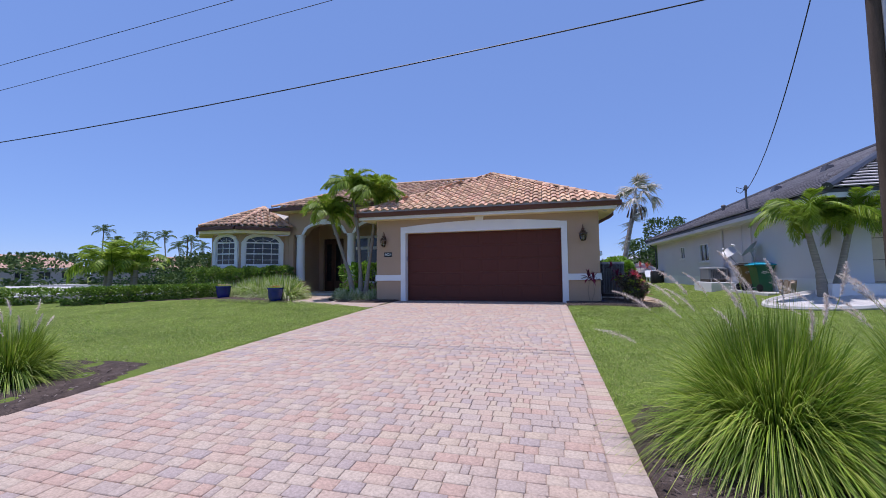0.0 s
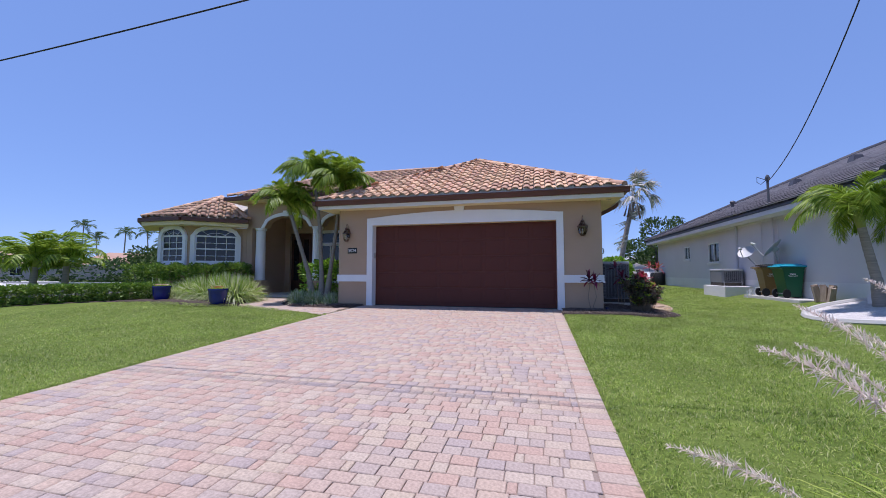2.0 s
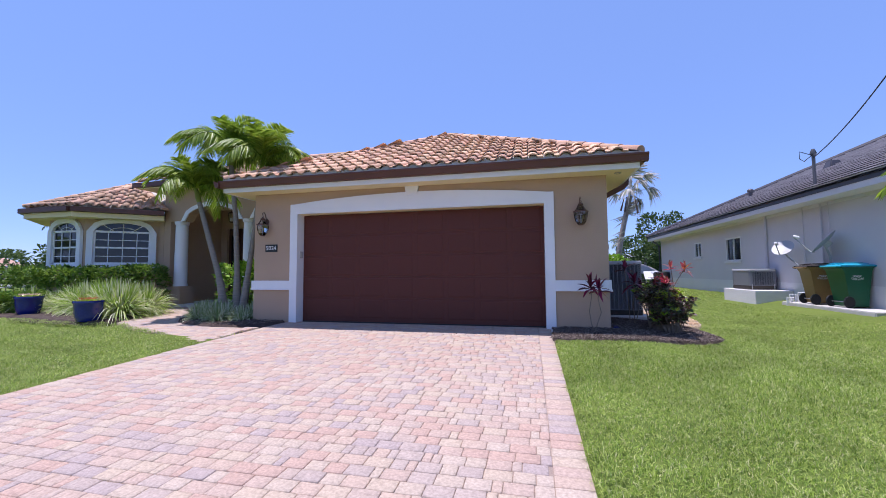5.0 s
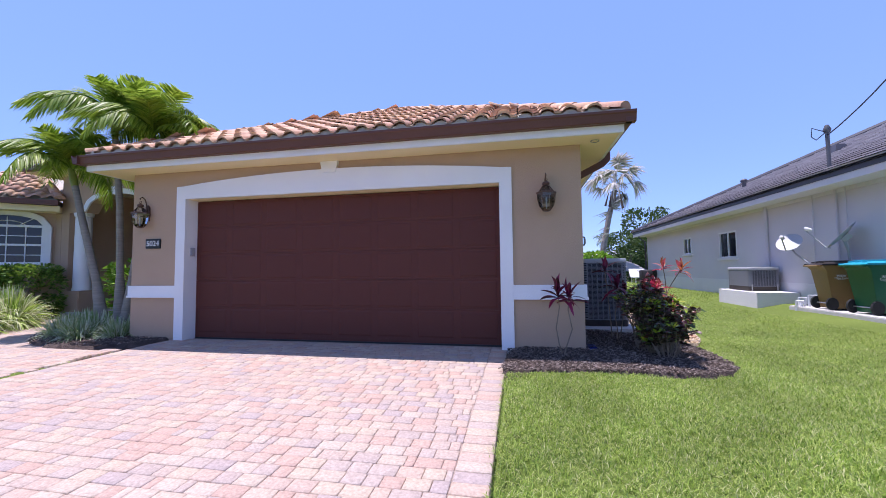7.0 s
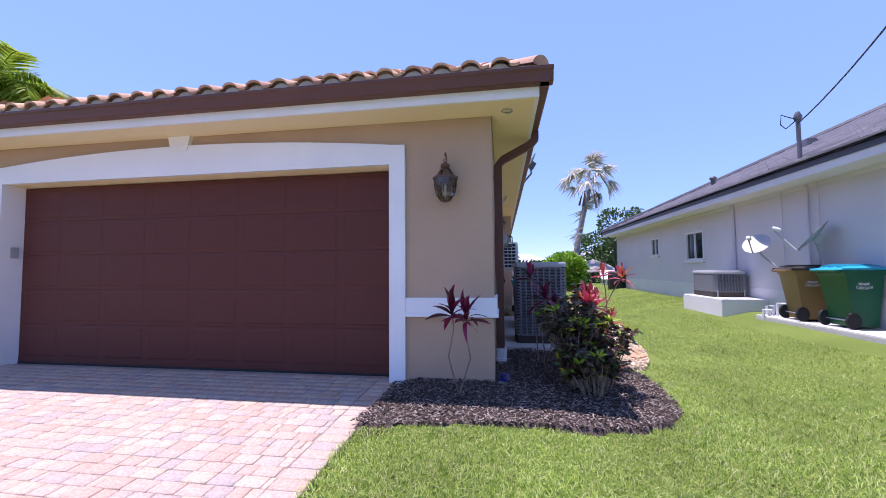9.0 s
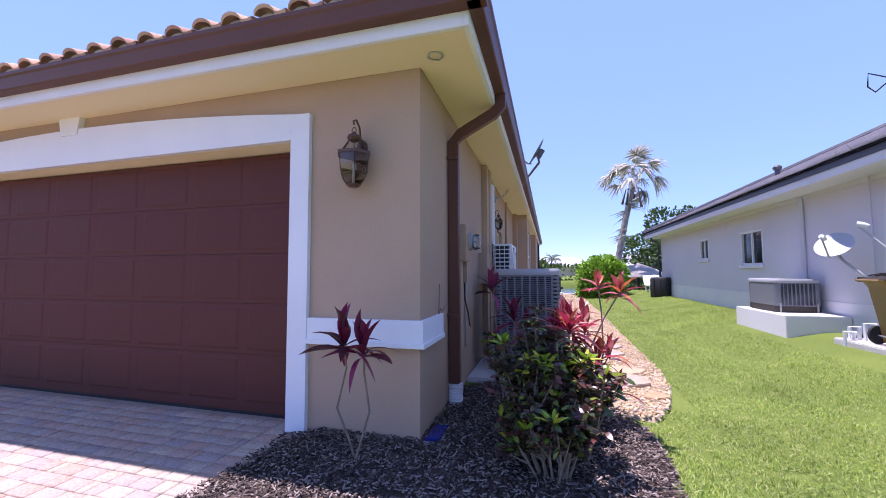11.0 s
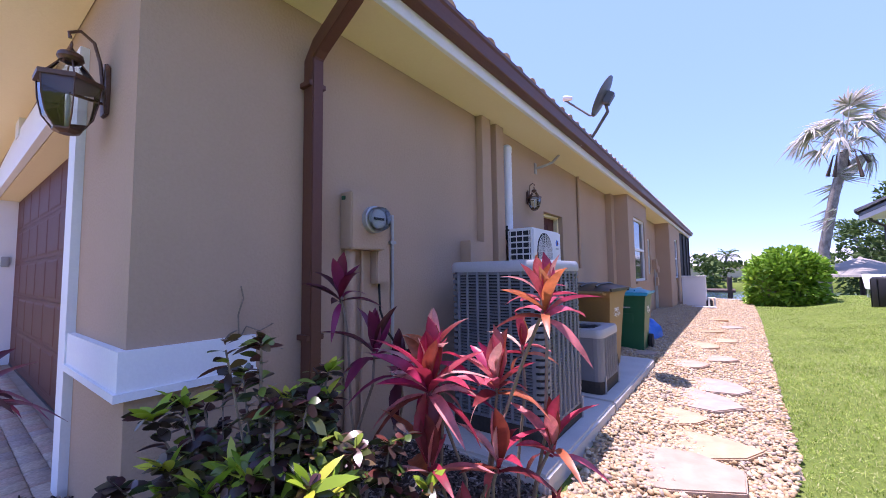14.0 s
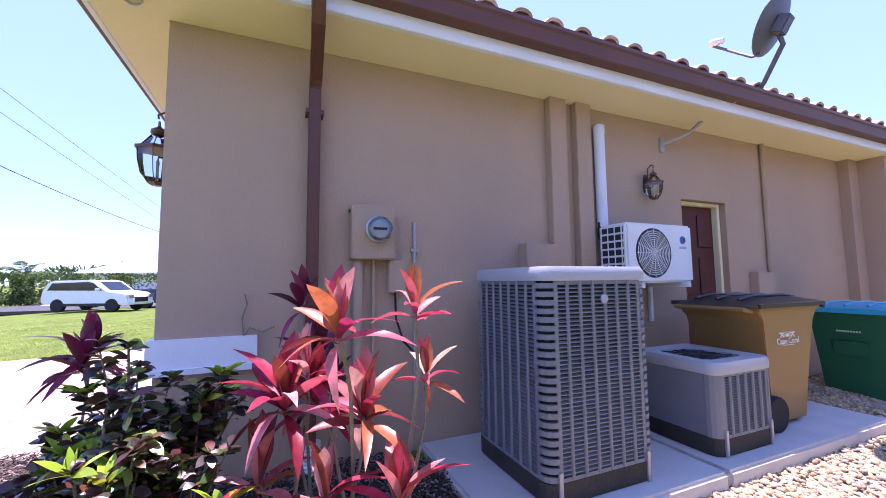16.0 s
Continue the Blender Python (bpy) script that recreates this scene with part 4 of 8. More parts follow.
part("shutter", Mesh().box(-0.5, -0.01, 0.03, -0.44, 0.018, 1.52).box(0.44, -0.01, 0.03, 0.5, 0.018, 1.52), WHITE, ew)
pl = thing("pendant_lantern", -9.28, 15.75, 2.80, label="clear glass porch lantern hanging under the arch", category="pendant lamp")
part("chain", Mesh().tube([(0, 0, 0.16), (0, 0, 0.5)], 0.008, 6), BRONZE, pl)
part("cap", Mesh().lathe([(0.11, 0.10), (0.10, 0.12), (0.03, 0.16), (0.02, 0.18)], 8), BRONZE, pl, smooth=True)
part("glass", Mesh().lathe([(0.07, -0.16), (0.105, 0.10)], 8, caps=False), LEADED, pl, "bevelled clear glass")
part("base", Mesh().lathe([(0.03, -0.20), (0.075, -0.17), (0.075, -0.155)], 8), BRONZE, pl)
for k in range(3):
    part("candle_sleeve", Mesh().lathe([(0.010, -0.155), (0.010, -0.06), (0.006, -0.03)], 6, Matrix.Translation((0.03 * math.cos(2.1 * k), 0.03 * math.sin(2.1 * k), 0))), ANTENNAW, pl)


# ---- side yard: slab, machines and fittings ----
slab = thing("concrete_slab", label="pale concrete equipment slab beside the house", category="slab", kind="structure")
for a, b in ((13.98, 15.455), (15.47, 17.46)):
    part("slab_section", Mesh().box(1.465, a, -0.25, 2.585, b, 0.02), CONCRETE, slab, bevel=0.018)


def condenser(name, x0, y0, x1, y1, z, h, label, ribs, rows, solid_side=False):
    """An air-conditioner condenser: pan, louvred panels between ribs, top with fan opening and guard."""
    w, d = x1 - x0, y1 - y0
    t = thing(name, (x0 + x1) / 2, (y0 + y1) / 2, z, label=label, category="air conditioner")
    rr = 0.07
    corner = []
    for cx, cy, a0 in ((w / 2 - rr, -d / 2 + rr, -90), (w / 2 - rr, d / 2 - rr, 0), (-w / 2 + rr, d / 2 - rr, 90), (-w / 2 + rr, -d / 2 + rr, 180)):
        corner += [(cx + rr * math.cos(radians(a0 + k * 30)), cy + rr * math.sin(radians(a0 + k * 30))) for k in range(4)]
    scaled = lambda s: [(a * s, b * s) for a, b in corner]
    part("base_pan", Mesh().prism(scaled(1.0), 0, 0.11), DUSTPAN, t, "dusty dark base pan", 0.006)
    part("coil", Mesh().prism(scaled(0.93), 0.11, h - 0.06), DARKIN, t, "dark coil behind the louvres")
    # rim of the top, dished round the fan
    n = len(corner)
    top = Mesh()
    rings = [(scaled(1.012), h - 0.075), (scaled(1.02), h - 0.06), (scaled(1.02), h - 0.025), (scaled(0.985), h)]
    circ = [(0.40 * min(w, d) * math.cos(math.atan2(b, a)), 0.40 * min(w, d) * math.sin(math.atan2(b, a))) for a, b in corner]
    rings += [(circ, h - 0.005), (circ, h - 0.09)]
    top.add([(a, b, zz) for ring, zz in rings for a, b in ring], [(r * n + i, r * n + (i + 1) % n, (r + 1) * n + (i + 1) % n, (r + 1) * n + i) for r in range(len(rings) - 1) for i in range(n)])
    part("top_cover", top, ACTOP, t, "light grey top cover", smooth=True)
    part("fan_well", Mesh().lathe([(0.40 * min(w, d), h - 0.09), (0.39 * min(w, d), h - 0.085)], 20), BLACK, t)
    guard = Mesh()
    for k in range(1, 8):
        r = 0.40 * min(w, d) * k / 8
        guard.tube([(r * math.cos(q * math.pi / 12), r * math.sin(q * math.pi / 12), h - 0.02) for q in range(25)], 0.003, 4)
    for k in range(6):
        a = k * math.pi / 6
        guard.tube([(-0.4 * min(w, d) * math.cos(a), -0.4 * min(w, d) * math.sin(a), h - 0.016), (0.4 * min(w, d) * math.cos(a), 0.4 * min(w, d) * math.sin(a), h - 0.016)], 0.004, 4)
    part("fan_guard", guard, BLACK, t, "black wire fan guard")
    pitch = (h - 0.19) / rows

    def panel(lx, ly, rz, width, nrib):
        p = Mesh().box(-width / 2, -0.004, 0.11, -width / 2 + 0.022, 0.006, h - 0.07).box(width / 2 - 0.022, -0.004, 0.11, width / 2, 0.006, h - 0.07).box(-width / 2 + 0.02, -0.0035, 0.105, width / 2 - 0.02, 0.0055, 0.125).box(-width / 2 + 0.02, -0.0035, h - 0.09, width / 2 - 0.02, 0.0055, h - 0.07)
        ob = part("louvre_panel", p, ACGREY, t)
        ob.matrix_basis = pose(lx, ly, 0, 0, 0, rz)
        for k in range(1, nrib):
            u = -width / 2 + width * k / nrib
            part("rib", Mesh().prism([(u - 0.011, 0.0), (u - 0.006, -0.009), (u + 0.006, -0.009), (u + 0.011, 0.0)], 0.11, h - 0.07), ACGREY, ob)
        lv = Mesh()
        for k in range(rows):
            zz = 0.115 + k * pitch
            lv.add([(-width / 2 + 0.01, 0.014, zz + pitch * 0.55), (width / 2 - 0.01, 0.014, zz + pitch * 0.55), (width / 2 - 0.01, -0.003, zz), (-width / 2 + 0.01, -0.003, zz),
                    (-width / 2 + 0.01, -0.003, zz + pitch * 0.24), (width / 2 - 0.01, -0.003, zz + pitch * 0.24)], [(0, 1, 2, 3), (3, 2, 5, 4)])
        part("louvres", lv, ACGREY, ob, kind="stuff")

    def blank(lx, ly, rz, width):
        ob = part("side_panel", Mesh().box(-width / 2, -0.004, 0.11, width / 2, 0.01, h - 0.07), ACGREY, t, bevel=0.003)
        ob.matrix_basis = pose(lx, ly, 0, 0, 0, rz)

    (blank if solid_side else panel)(*((0, -d / 2 + 0.006, 0, w - 2 * rr) if solid_side else (0, -d / 2 + 0.006, 0, w - 2 * rr, ribs)))
    panel(w / 2 - 0.006, 0, 90, d - 2 * rr, ribs)
    panel(0, d / 2 - 0.006, 180, w - 2 * rr, ribs)
    panel(-w / 2 + 0.006, 0, -90, d - 2 * rr, ribs)
    # rounded corners: slotted wraps
    for cx, cy, a0 in ((w / 2 - rr, -d / 2 + rr, -90), (w / 2 - rr, d / 2 - rr, 0), (-w / 2 + rr, d / 2 - rr, 90), (-w / 2 + rr, -d / 2 + rr, 180)):
        cm = Mesh()
        arc = [(cx + rr * math.cos(radians(a0 + k * 22.5)), cy + rr * math.sin(radians(a0 + k * 22.5))) for k in range(5)]
        big = 1 if solid_side else max(1, rows // 2)
        ph = (h - 0.18) / big
        for k in range(big):
            z0 = 0.11 + k * ph
            z1 = z0 + (ph if solid_side else ph * 0.62)
            cm.add([(a, b, zz) for zz in (z0, z1) for a, b in arc], [(i, i + 1, 6 + i, 5 + i) for i in range(4)])
            if not solid_side:
                cm.add([(a, b, z1) for a, b in arc] + [(a * 0.96, b * 0.96, z1) for a, b in arc], [(i, i + 1, 6 + i, 5 + i) for i in range(4)])
        part("corner_wrap", cm, ACGREY, t, kind="stuff")
    for sx, sy in ((w / 2 + 0.004, -d / 2 + rr), (w / 2 + 0.004, d / 2 - rr)):
        part("hold_down_strap", Mesh().box(sx - 0.008, sy - 0.012, -0.0, sx + 0.006, sy + 0.012, 0.16), GALV, t, "galvanised strap", 0.002)
    return t


ac = condenser("air_conditioner", 1.73, 14.29, 2.465, 15.03, 0.02, 1.175, "tall grey louvred air conditioner condenser on the slab", 7, 46)
logo = part("badge", Mesh().lathe([(0.026, 0), (0.024, 0.006)], 16), ACTOP, ac, "small round chrome badge")
logo.matrix_basis = Matrix.Translation((0.37, 0.03, 1.0)) @ Matrix.Rotation(radians(90), 4, "Y")
condenser("pool_heat_pump", 1.86, 15.57, 2.465, 16.18, 0.02, 0.57, "low grey condenser with a louvred side on the slab", 6, 24, True)


def bin_(name, x, y, z, rz, body, lid, label, logo_side, tag=False):
    """A wheeled household bin; its front looks to local -y, wheels at +y."""
    t = thing(name, x, y, z, rz, label, "wheelie bin")
    b = Mesh()
    rows = [(0.235, -0.24, 0.20, 0.03), (0.25, -0.27, 0.24, 0.30), (0.285, -0.33, 0.33, 0.78), (0.30, -0.36, 0.40, 0.86), (0.315, -0.37, 0.42, 0.865), (0.315, -0.37, 0.42, 0.895)]
    v = [(sx * hw, yy, zz) for hw, y0, y1, zz in rows for sx, yy in ((-1, y0), (1, y0), (1, y1), (-1, y1))]
    b.add(v, [(3, 2, 1, 0)] + [(r * 4 + i, r * 4 + (i + 1) % 4, r * 4 + 4 + (i + 1) % 4, r * 4 + 4 + i) for r in range(len(rows) - 1) for i in range(4)] + [(20, 21, 22, 23)])
    bo = part("body", b, body, t, bevel=0.018, smooth=True)
    part("front_recess", Mesh().frustum((-0.12, -0.318, 0.12, -0.30, 0.46), (-0.13, -0.334, 0.13, -0.31, 0.60)), body, bo, bevel=0.008)
    l = Mesh()
    v, nx, ny = [], 6, 6
    for j in range(ny + 1):
        for i in range(nx + 1):
            u, w = i / nx * 2 - 1, j / ny * 2 - 1
            v.append((u * 0.33, 0.02 + w * 0.43, 0.905 + 0.055 * (1 - u ** 4) * (1 - w ** 4) - 0.012 * w))
    f = [(j * 7 + i, j * 7 + i + 1, j * 7 + i + 8, j * 7 + i + 7) for j in range(ny) for i in range(nx)]
    l.add(v, f)
    l.box(-0.33, -0.41, 0.87, 0.33, -0.395, 0.915).box(-0.335, -0.41, 0.885, -0.318, 0.44, 0.915).box(0.318, -0.41, 0.885, 0.335, 0.44, 0.915)
    lo = part("lid", l, lid, t, smooth=True)
    for k in (-0.16, 0.0, 0.16):
        part("lid_ridge", Mesh().tube([(k, -0.36, 0.945), (k, -0.2, 0.966), (k, 0.2, 0.966), (k, 0.38, 0.94)], 0.011, 6), lid, lo)
    part("handle_bar", Mesh().tube([(-0.26, 0.42, 0.86), (-0.26, 0.50, 0.875), (0.26, 0.50, 0.875), (0.26, 0.42, 0.86)], 0.016, 8), body, t)
    part("axle", Mesh().tube([(-0.29, 0.25, 0.125), (0.29, 0.25, 0.125)], 0.012, 6), GALV, t)
    for s in (-1, 1):
        wh = part("wheel", Mesh().lathe([(0.075, -0.028), (0.12, -0.028), (0.125, -0.02), (0.125, 0.02), (0.12, 0.028), (0.075, 0.028)], 20), RUBBER, t, smooth=True)
        wh.matrix_basis = Matrix.Translation((s * 0.275, 0.25, 0.125)) @ Matrix.Rotation(radians(90), 4, "Y")
        hub = Mesh().lathe([(0.03, -0.02), (0.03, 0.02)], 10)
        for k in range(6):
            hub.box(-0.008, 0.02, -0.012, 0.008, 0.078, 0.012, Matrix.Rotation(k * math.pi / 3, 4, "Z"))
        part("hub", hub, body, wh)
    # printed sun-and-palms emblem with the town's name on the side
    em = Mesh()
    for k in range(9):
        a = math.pi * (k + 0.5) / 9
        em.box(-0.003, 0.035, 0, 0.003, 0.058, 0.001, Matrix.Rotation(a - math.pi / 2, 4, "Z"))
    em.prism([(0.026 * math.cos(math.pi * k / 8), 0.026 * math.sin(math.pi * k / 8)) for k in range(9)], 0, 0.001)
    for s in (-1, 1):
        for k in range(5):
            em.box(-0.004, 0.0, 0, 0.004, 0.035, 0.001, Matrix.Translation((s * 0.07, 0.02, 0)) @ Matrix.Rotation(k * 1.2 - 2.4, 4, "Z"))
    em.box(-0.07, -0.062, 0, 0.07, -0.058, 0.001)
    tilt = math.atan2(0.035, 0.48)
    side = Matrix.Translation((logo_side * 0.279, 0.03, 0.66)) @ Matrix.Rotation(radians(90 * logo_side), 4, "Z") @ Matrix.Rotation(radians(90) - tilt, 4, "X") @ Matrix.Translation((0, 0, 0.002))
    e = part("emblem", em, INK, bo, "white printed sun and palms")
    e.matrix_basis = side
    tx = bpy.data.curves.new("town_name", "FONT")
    tx.body, tx.size, tx.align_x, tx.extrude = "Cape Coral", 0.062, "CENTER", 0.0008
    tmp = bpy.data.objects.new("town_name", tx)
    me = bpy.data.meshes.new_from_object(tmp)
    bpy.data.objects.remove(tmp)
    me.materials.append(INK)
    o = new("town_name", me)
    o.parent, o.matrix_basis = bo, side @ Matrix.Translation((0, -0.05, 0.0006))
    tagged(o, "white printed town name")
    if tag:
        bars = Mesh()
        for k in range(9):
            bars.box(-0.085 + k * 0.02, -0.3395, 0.685, -0.073 + k * 0.02, -0.336, 0.70)
        part("printed_label", bars, INK, bo, "white unreadable print")
    return t


bin_("wheelie_bin", 2.085, 16.62, 0.02, 180, YBIN, BROWNLID, "ochre brown wheelie bin with a dark brown lid on the slab", -1)
bin_("wheelie_bin", 2.09, 18.50, -0.10, 2, GBIN, BLUELID, "dark green wheelie bin with a turquoise lid on gravel", 1, True)


def lantern(x, y, z, rz, s, label, group=""):
    """A six-sided carriage lantern hung from a scrolled wall bracket; the wall is at local y = 0, the lantern at -y."""
    t = thing("wall_lantern", x, y, z, rz, label, "wall lantern", group)
    part("back_plate", Mesh().prism([(-0.04 * s, -0.11 * s), (0.04 * s, -0.11 * s), (0.05 * s, 0.0), (0.04 * s, 0.13 * s), (0, 0.16 * s), (-0.04 * s, 0.13 * s), (-0.05 * s, 0.0)], -0.02, -0.001, "y"), BRONZE, t, bevel=0.004)
    cy = -0.14 * s
    scroll = [(0, -0.02, 0.02 * s), (0, -0.035, 0.15 * s), (0, -0.06 * s, 0.24 * s), (0, -0.11 * s, 0.275 * s), (0, -0.15 * s, 0.25 * s), (0, -0.145 * s, 0.225 * s)]
    part("bracket", Mesh().tube(scroll, 0.008 * s, 8).tube([(0, -0.02, -0.05 * s), (0, cy, -0.04 * s)], 0.007 * s, 6), BRONZE, t, smooth=True)
    part("ring", Mesh().tube([(0.018 * s * math.cos(a * math.pi / 6), cy, 0.185 * s + 0.022 * s * math.sin(a * math.pi / 6)) for a in range(13)], 0.004 * s, 6), BRONZE, t)
    m0 = Matrix.Translation((0, cy, 0))
    part("cap", Mesh().lathe([(0.04 * s, 0.11 * s), (0.05 * s, 0.125 * s), (0.045 * s, 0.145 * s), (0.015 * s, 0.165 * s), (0.008 * s, 0.175 * s)], 12, m0).lathe([(0.022 * s, 0.1 * s), (0.03 * s, 0.112 * s)], 12, m0), BRONZE, t, smooth=True)
    rows = [(0.045, -0.24), (0.105, -0.09), (0.115, -0.005), (0.13, -0.002), (0.13, 0.018), (0.10, 0.02), (0.04, 0.105)]
    part("glass", Mesh().lathe([(0.052 * s, -0.215 * s), (0.092 * s, -0.16 * s), (0.110 * s, -0.08 * s), (0.116 * s, -0.002 * s)], 6, m0, caps=False).lathe([(0.098 * s, 0.02 * s), (0.04 * s, 0.10 * s)], 6, m0, caps=False), LEADED, t, "bevelled clear glass")
    fr = Mesh().lathe([(0.112 * s, -0.004 * s), (0.13 * s, -0.003 * s), (0.13 * s, 0.018 * s), (0.098 * s, 0.022 * s)], 6, m0)
    part("frame", fr, BRONZE, t)
    part("bottom_cap", Mesh().lathe([(0.03 * s, -0.235 * s), (0.056 * s, -0.222 * s), (0.056 * s, -0.214 * s)], 6, m0), BRONZE, t)
    for k in range(6):
        a = k * math.pi / 3
        c, q = math.cos(a), math.sin(a)
        part("frame_bar", Mesh().tube([(0.053 * s * c, cy + 0.053 * s * q, -0.216 * s), (0.093 * s * c, cy + 0.093 * s * q, -0.16 * s), (0.111 * s * c, cy + 0.111 * s * q, -0.08 * s), (0.117 * s * c, cy + 0.117 * s * q, 0.0)], 0.003 * s, 4)
             .tube([(0.1 * s * c, cy + 0.1 * s * q, 0.02 * s), (0.04 * s * c, cy + 0.04 * s * q, 0.105 * s)], 0.0035 * s, 4), BRONZE, t)
    part("candle_sleeve", Mesh().lathe([(0.009 * s, -0.2 * s), (0.009 * s, -0.10 * s), (0.012 * s, -0.085 * s), (0.004 * s, -0.045 * s)], 8, m0), ACTOP, t, "grey candle sleeve")
    return t


lantern(1.0, 12.44, 2.01, 0, 1.0, "oil-rubbed bronze carriage lantern on the stucco wall", "garage lanterns")
lantern(-5.40, 12.44, 1.99, 0, 1.0, "oil-rubbed bronze carriage lantern on the stucco wall", "garage lanterns")
lantern(1.46, 16.30, 2.02, 90, 0.66, "small dark bronze lantern beside the side door")

# house number
plq = thing("number_plaque", -5.275, 12.44, 1.505, label="black house number plaque reading 5024", category="house number")
part("plate", Mesh().box(-0.145, -0.018, -0.08, 0.145, 0.0, 0.08), SIGNBLACK, plq, bevel=0.004)
tx = bpy.data.curves.new("digits", "FONT")
tx.body, tx.size, tx.align_x, tx.align_y, tx.extrude = "5024", 0.125, "CENTER", "CENTER", 0.003
tmp = bpy.data.objects.new("digits", tx)
dm = bpy.data.meshes.new_from_object(tmp)
bpy.data.objects.remove(tmp)
dm.materials.append(INK)
dg = new("digits", dm)
dg.parent, dg.matrix_basis = plq, pose(0, -0.0195, 0, 90, 0, 0)
kp = thing("keypad", -4.641, 12.55, 1.36, label="small grey garage keypad on the jamb", category="keypad")
part("case", Mesh().box(0.001, -0.04, -0.07, 0.03, 0.04, 0.07), GALV, kp, bevel=0.006)
part("cover", Mesh().box(0.03, -0.03, -0.05, 0.036, 0.03, 0.05), ACTOP, kp, bevel=0.002)

# downspout with two elbows, into a corrugated hose
ds = thing("downspout", 1.46, 13.255, 0, label="dark brown aluminium downspout with elbows under the eave", category="downspout")
part("pipe", Mesh().tube([(0.50, -0.02, 2.77), (0.50, -0.02, 2.66), (0.44, -0.015, 2.60), (0.12, 0.0, 2.44), (0.055, 0.0, 2.37), (0.055, 0, 1.2), (0.055, 0, 0.16)], 0.05, flat=(0.048, 0.036)), GUTTER, ds, bevel=0.006)
for zz in (2.2, 0.75):
    part("strap", Mesh().box(0.0, -0.056, zz, 0.096, 0.056, zz + 0.03), GUTTER, ds, bevel=0.002)
hs = Mesh()
hs.lathe([(0.062 + 0.007 * (k % 2), 0.0 + k * 0.012) for k in range(20)], 14, Matrix.Translation((0.06, 0, -0.07)))
part("corrugated_hose", hs, PVC, ds, "pale corrugated drain hose")

# electric meter and conduits
mb = thing("electric_meter", 1.46, 13.49, 1.27, label="tan painted electric meter box with a glass meter", category="electric meter")
part("box", Mesh().box(0.0, 0.0, 0.0, 0.115, 0.285, 0.36), STUCCO, mb, bevel=0.008)
g = part("collar", Mesh().lathe([(0.088, 0.0), (0.088, 0.035), (0.08, 0.04)], 20), GALV, mb, smooth=True)
g.matrix_basis = Matrix.Translation((0.115, 0.17, 0.195)) @ Matrix.Rotation(radians(90), 4, "Y")
g2 = part("dome", Mesh().lathe([(0.078, 0.038), (0.078, 0.085), (0.07, 0.105), (0.045, 0.115), (0.0, 0.117)], 20), CLEAR, mb, "clear glass dome", smooth=True)
g2.matrix_basis = g.matrix_basis
g3 = part("dial", Mesh().lathe([(0.066, 0.04), (0.066, 0.06), (0.06, 0.062)], 18), ACTOP, mb, "grey meter face with a dark strip")
g3.matrix_basis = g.matrix_basis
g4 = part("register", Mesh().box(0.178, 0.125, 0.187, 0.182, 0.215, 0.203), BLACK, mb)
part("lower_box", Mesh().box(0.0, 0.255, -0.22, 0.07, 0.375, 0.0), STUCCO, mb, bevel=0.006)
part("conduit", Mesh().tube([(0.035, 0.055, 0.0), (0.035, 0.055, -1.35)], 0.035, 10), STUCCO, mb, "tan painted conduit", smooth=True)
part("conduit", Mesh().tube([(0.03, 0.16, 0.0), (0.03, 0.16, -0.5), (0.03, 0.15, -1.35)], 0.012, 8), STUCCO, mb, smooth=True)
part("cable", Mesh().tube([(0.03, 0.31, -0.22), (0.035, 0.315, -0.4), (0.06, 0.36, -0.55), (0.05, 0.48, -0.68), (0.03, 0.62, -0.72)], 0.008, 6), CABLE, mb, "grey cable looping down")
part("green_seal", Mesh().box(0.03, -0.012, 0.31, 0.06, 0.0, 0.335), GBIN, mb, "small green seal", 0.003)
rod = thing("grey_conduit", 1.475, 13.945, 0.35, label="thin grey conduit with a clamp on the wall", category="conduit")
part("pipe", Mesh().tube([(0, 0, 0), (0, 0, 1.19)], 0.012, 8), GALV, rod, smooth=True)
part("clamp", Mesh().box(-0.014, -0.03, 0.98, 0.014, 0.03, 1.0), GALV, rod, bevel=0.003)
vine = thing("bare_vine", 1.47, 12.88, 0.8, label="dry bare vine climbing on the stucco wall", category="vine")
part("stem", Mesh().tube([(0, 0, 0), (0.01, 0.03, 0.06), (0.008, 0.1, 0.03), (0.01, 0.17, 0.06)], 0.004, 5).tube([(0, 0, 0), (0.01, -0.01, 0.12), (0.006, 0.015, 0.2), (0.01, 0.0, 0.26)], 0.004, 5), STEM, vine)

# painted pipe chases up to the soffit, junction boxes, riser conduit
for y0, y1, nm in ((15.13, 15.30, "pipe_chase"), (15.41, 15.575, "pipe_chase")):
    c = thing(nm, 1.46, (y0 + y1) / 2, 0.0, label="tan painted square pipe chase up the wall", category="pipe chase", group="pipe chases")
    part("cover", Mesh().box(0.0, -(y1 - y0) / 2, 0.0, 0.075, (y1 - y0) / 2, 2.672), STUCCO, c, bevel=0.004)
jb = thing("junction_box", 1.46, 14.83, 1.0, label="tan painted junction box on the wall", category="junction box")
part("box", Mesh().box(0.0, 0.0, 0.0, 0.11, 0.285, 0.41), STUCCO, jb, bevel=0.006)
cb = thing("riser_conduit", 1.46, 18.2, 0.93, label="tan conduit rising from a small box to the soffit", category="conduit")
part("pipe", Mesh().tube([(0.025, 0, 0.24), (0.025, 0, 1.74)], 0.025, 8), STUCCO, cb, smooth=True)
part("box", Mesh().box(0.0, -0.36, 0.0, 0.09, -0.05, 0.25), STUCCO, cb, bevel=0.006)

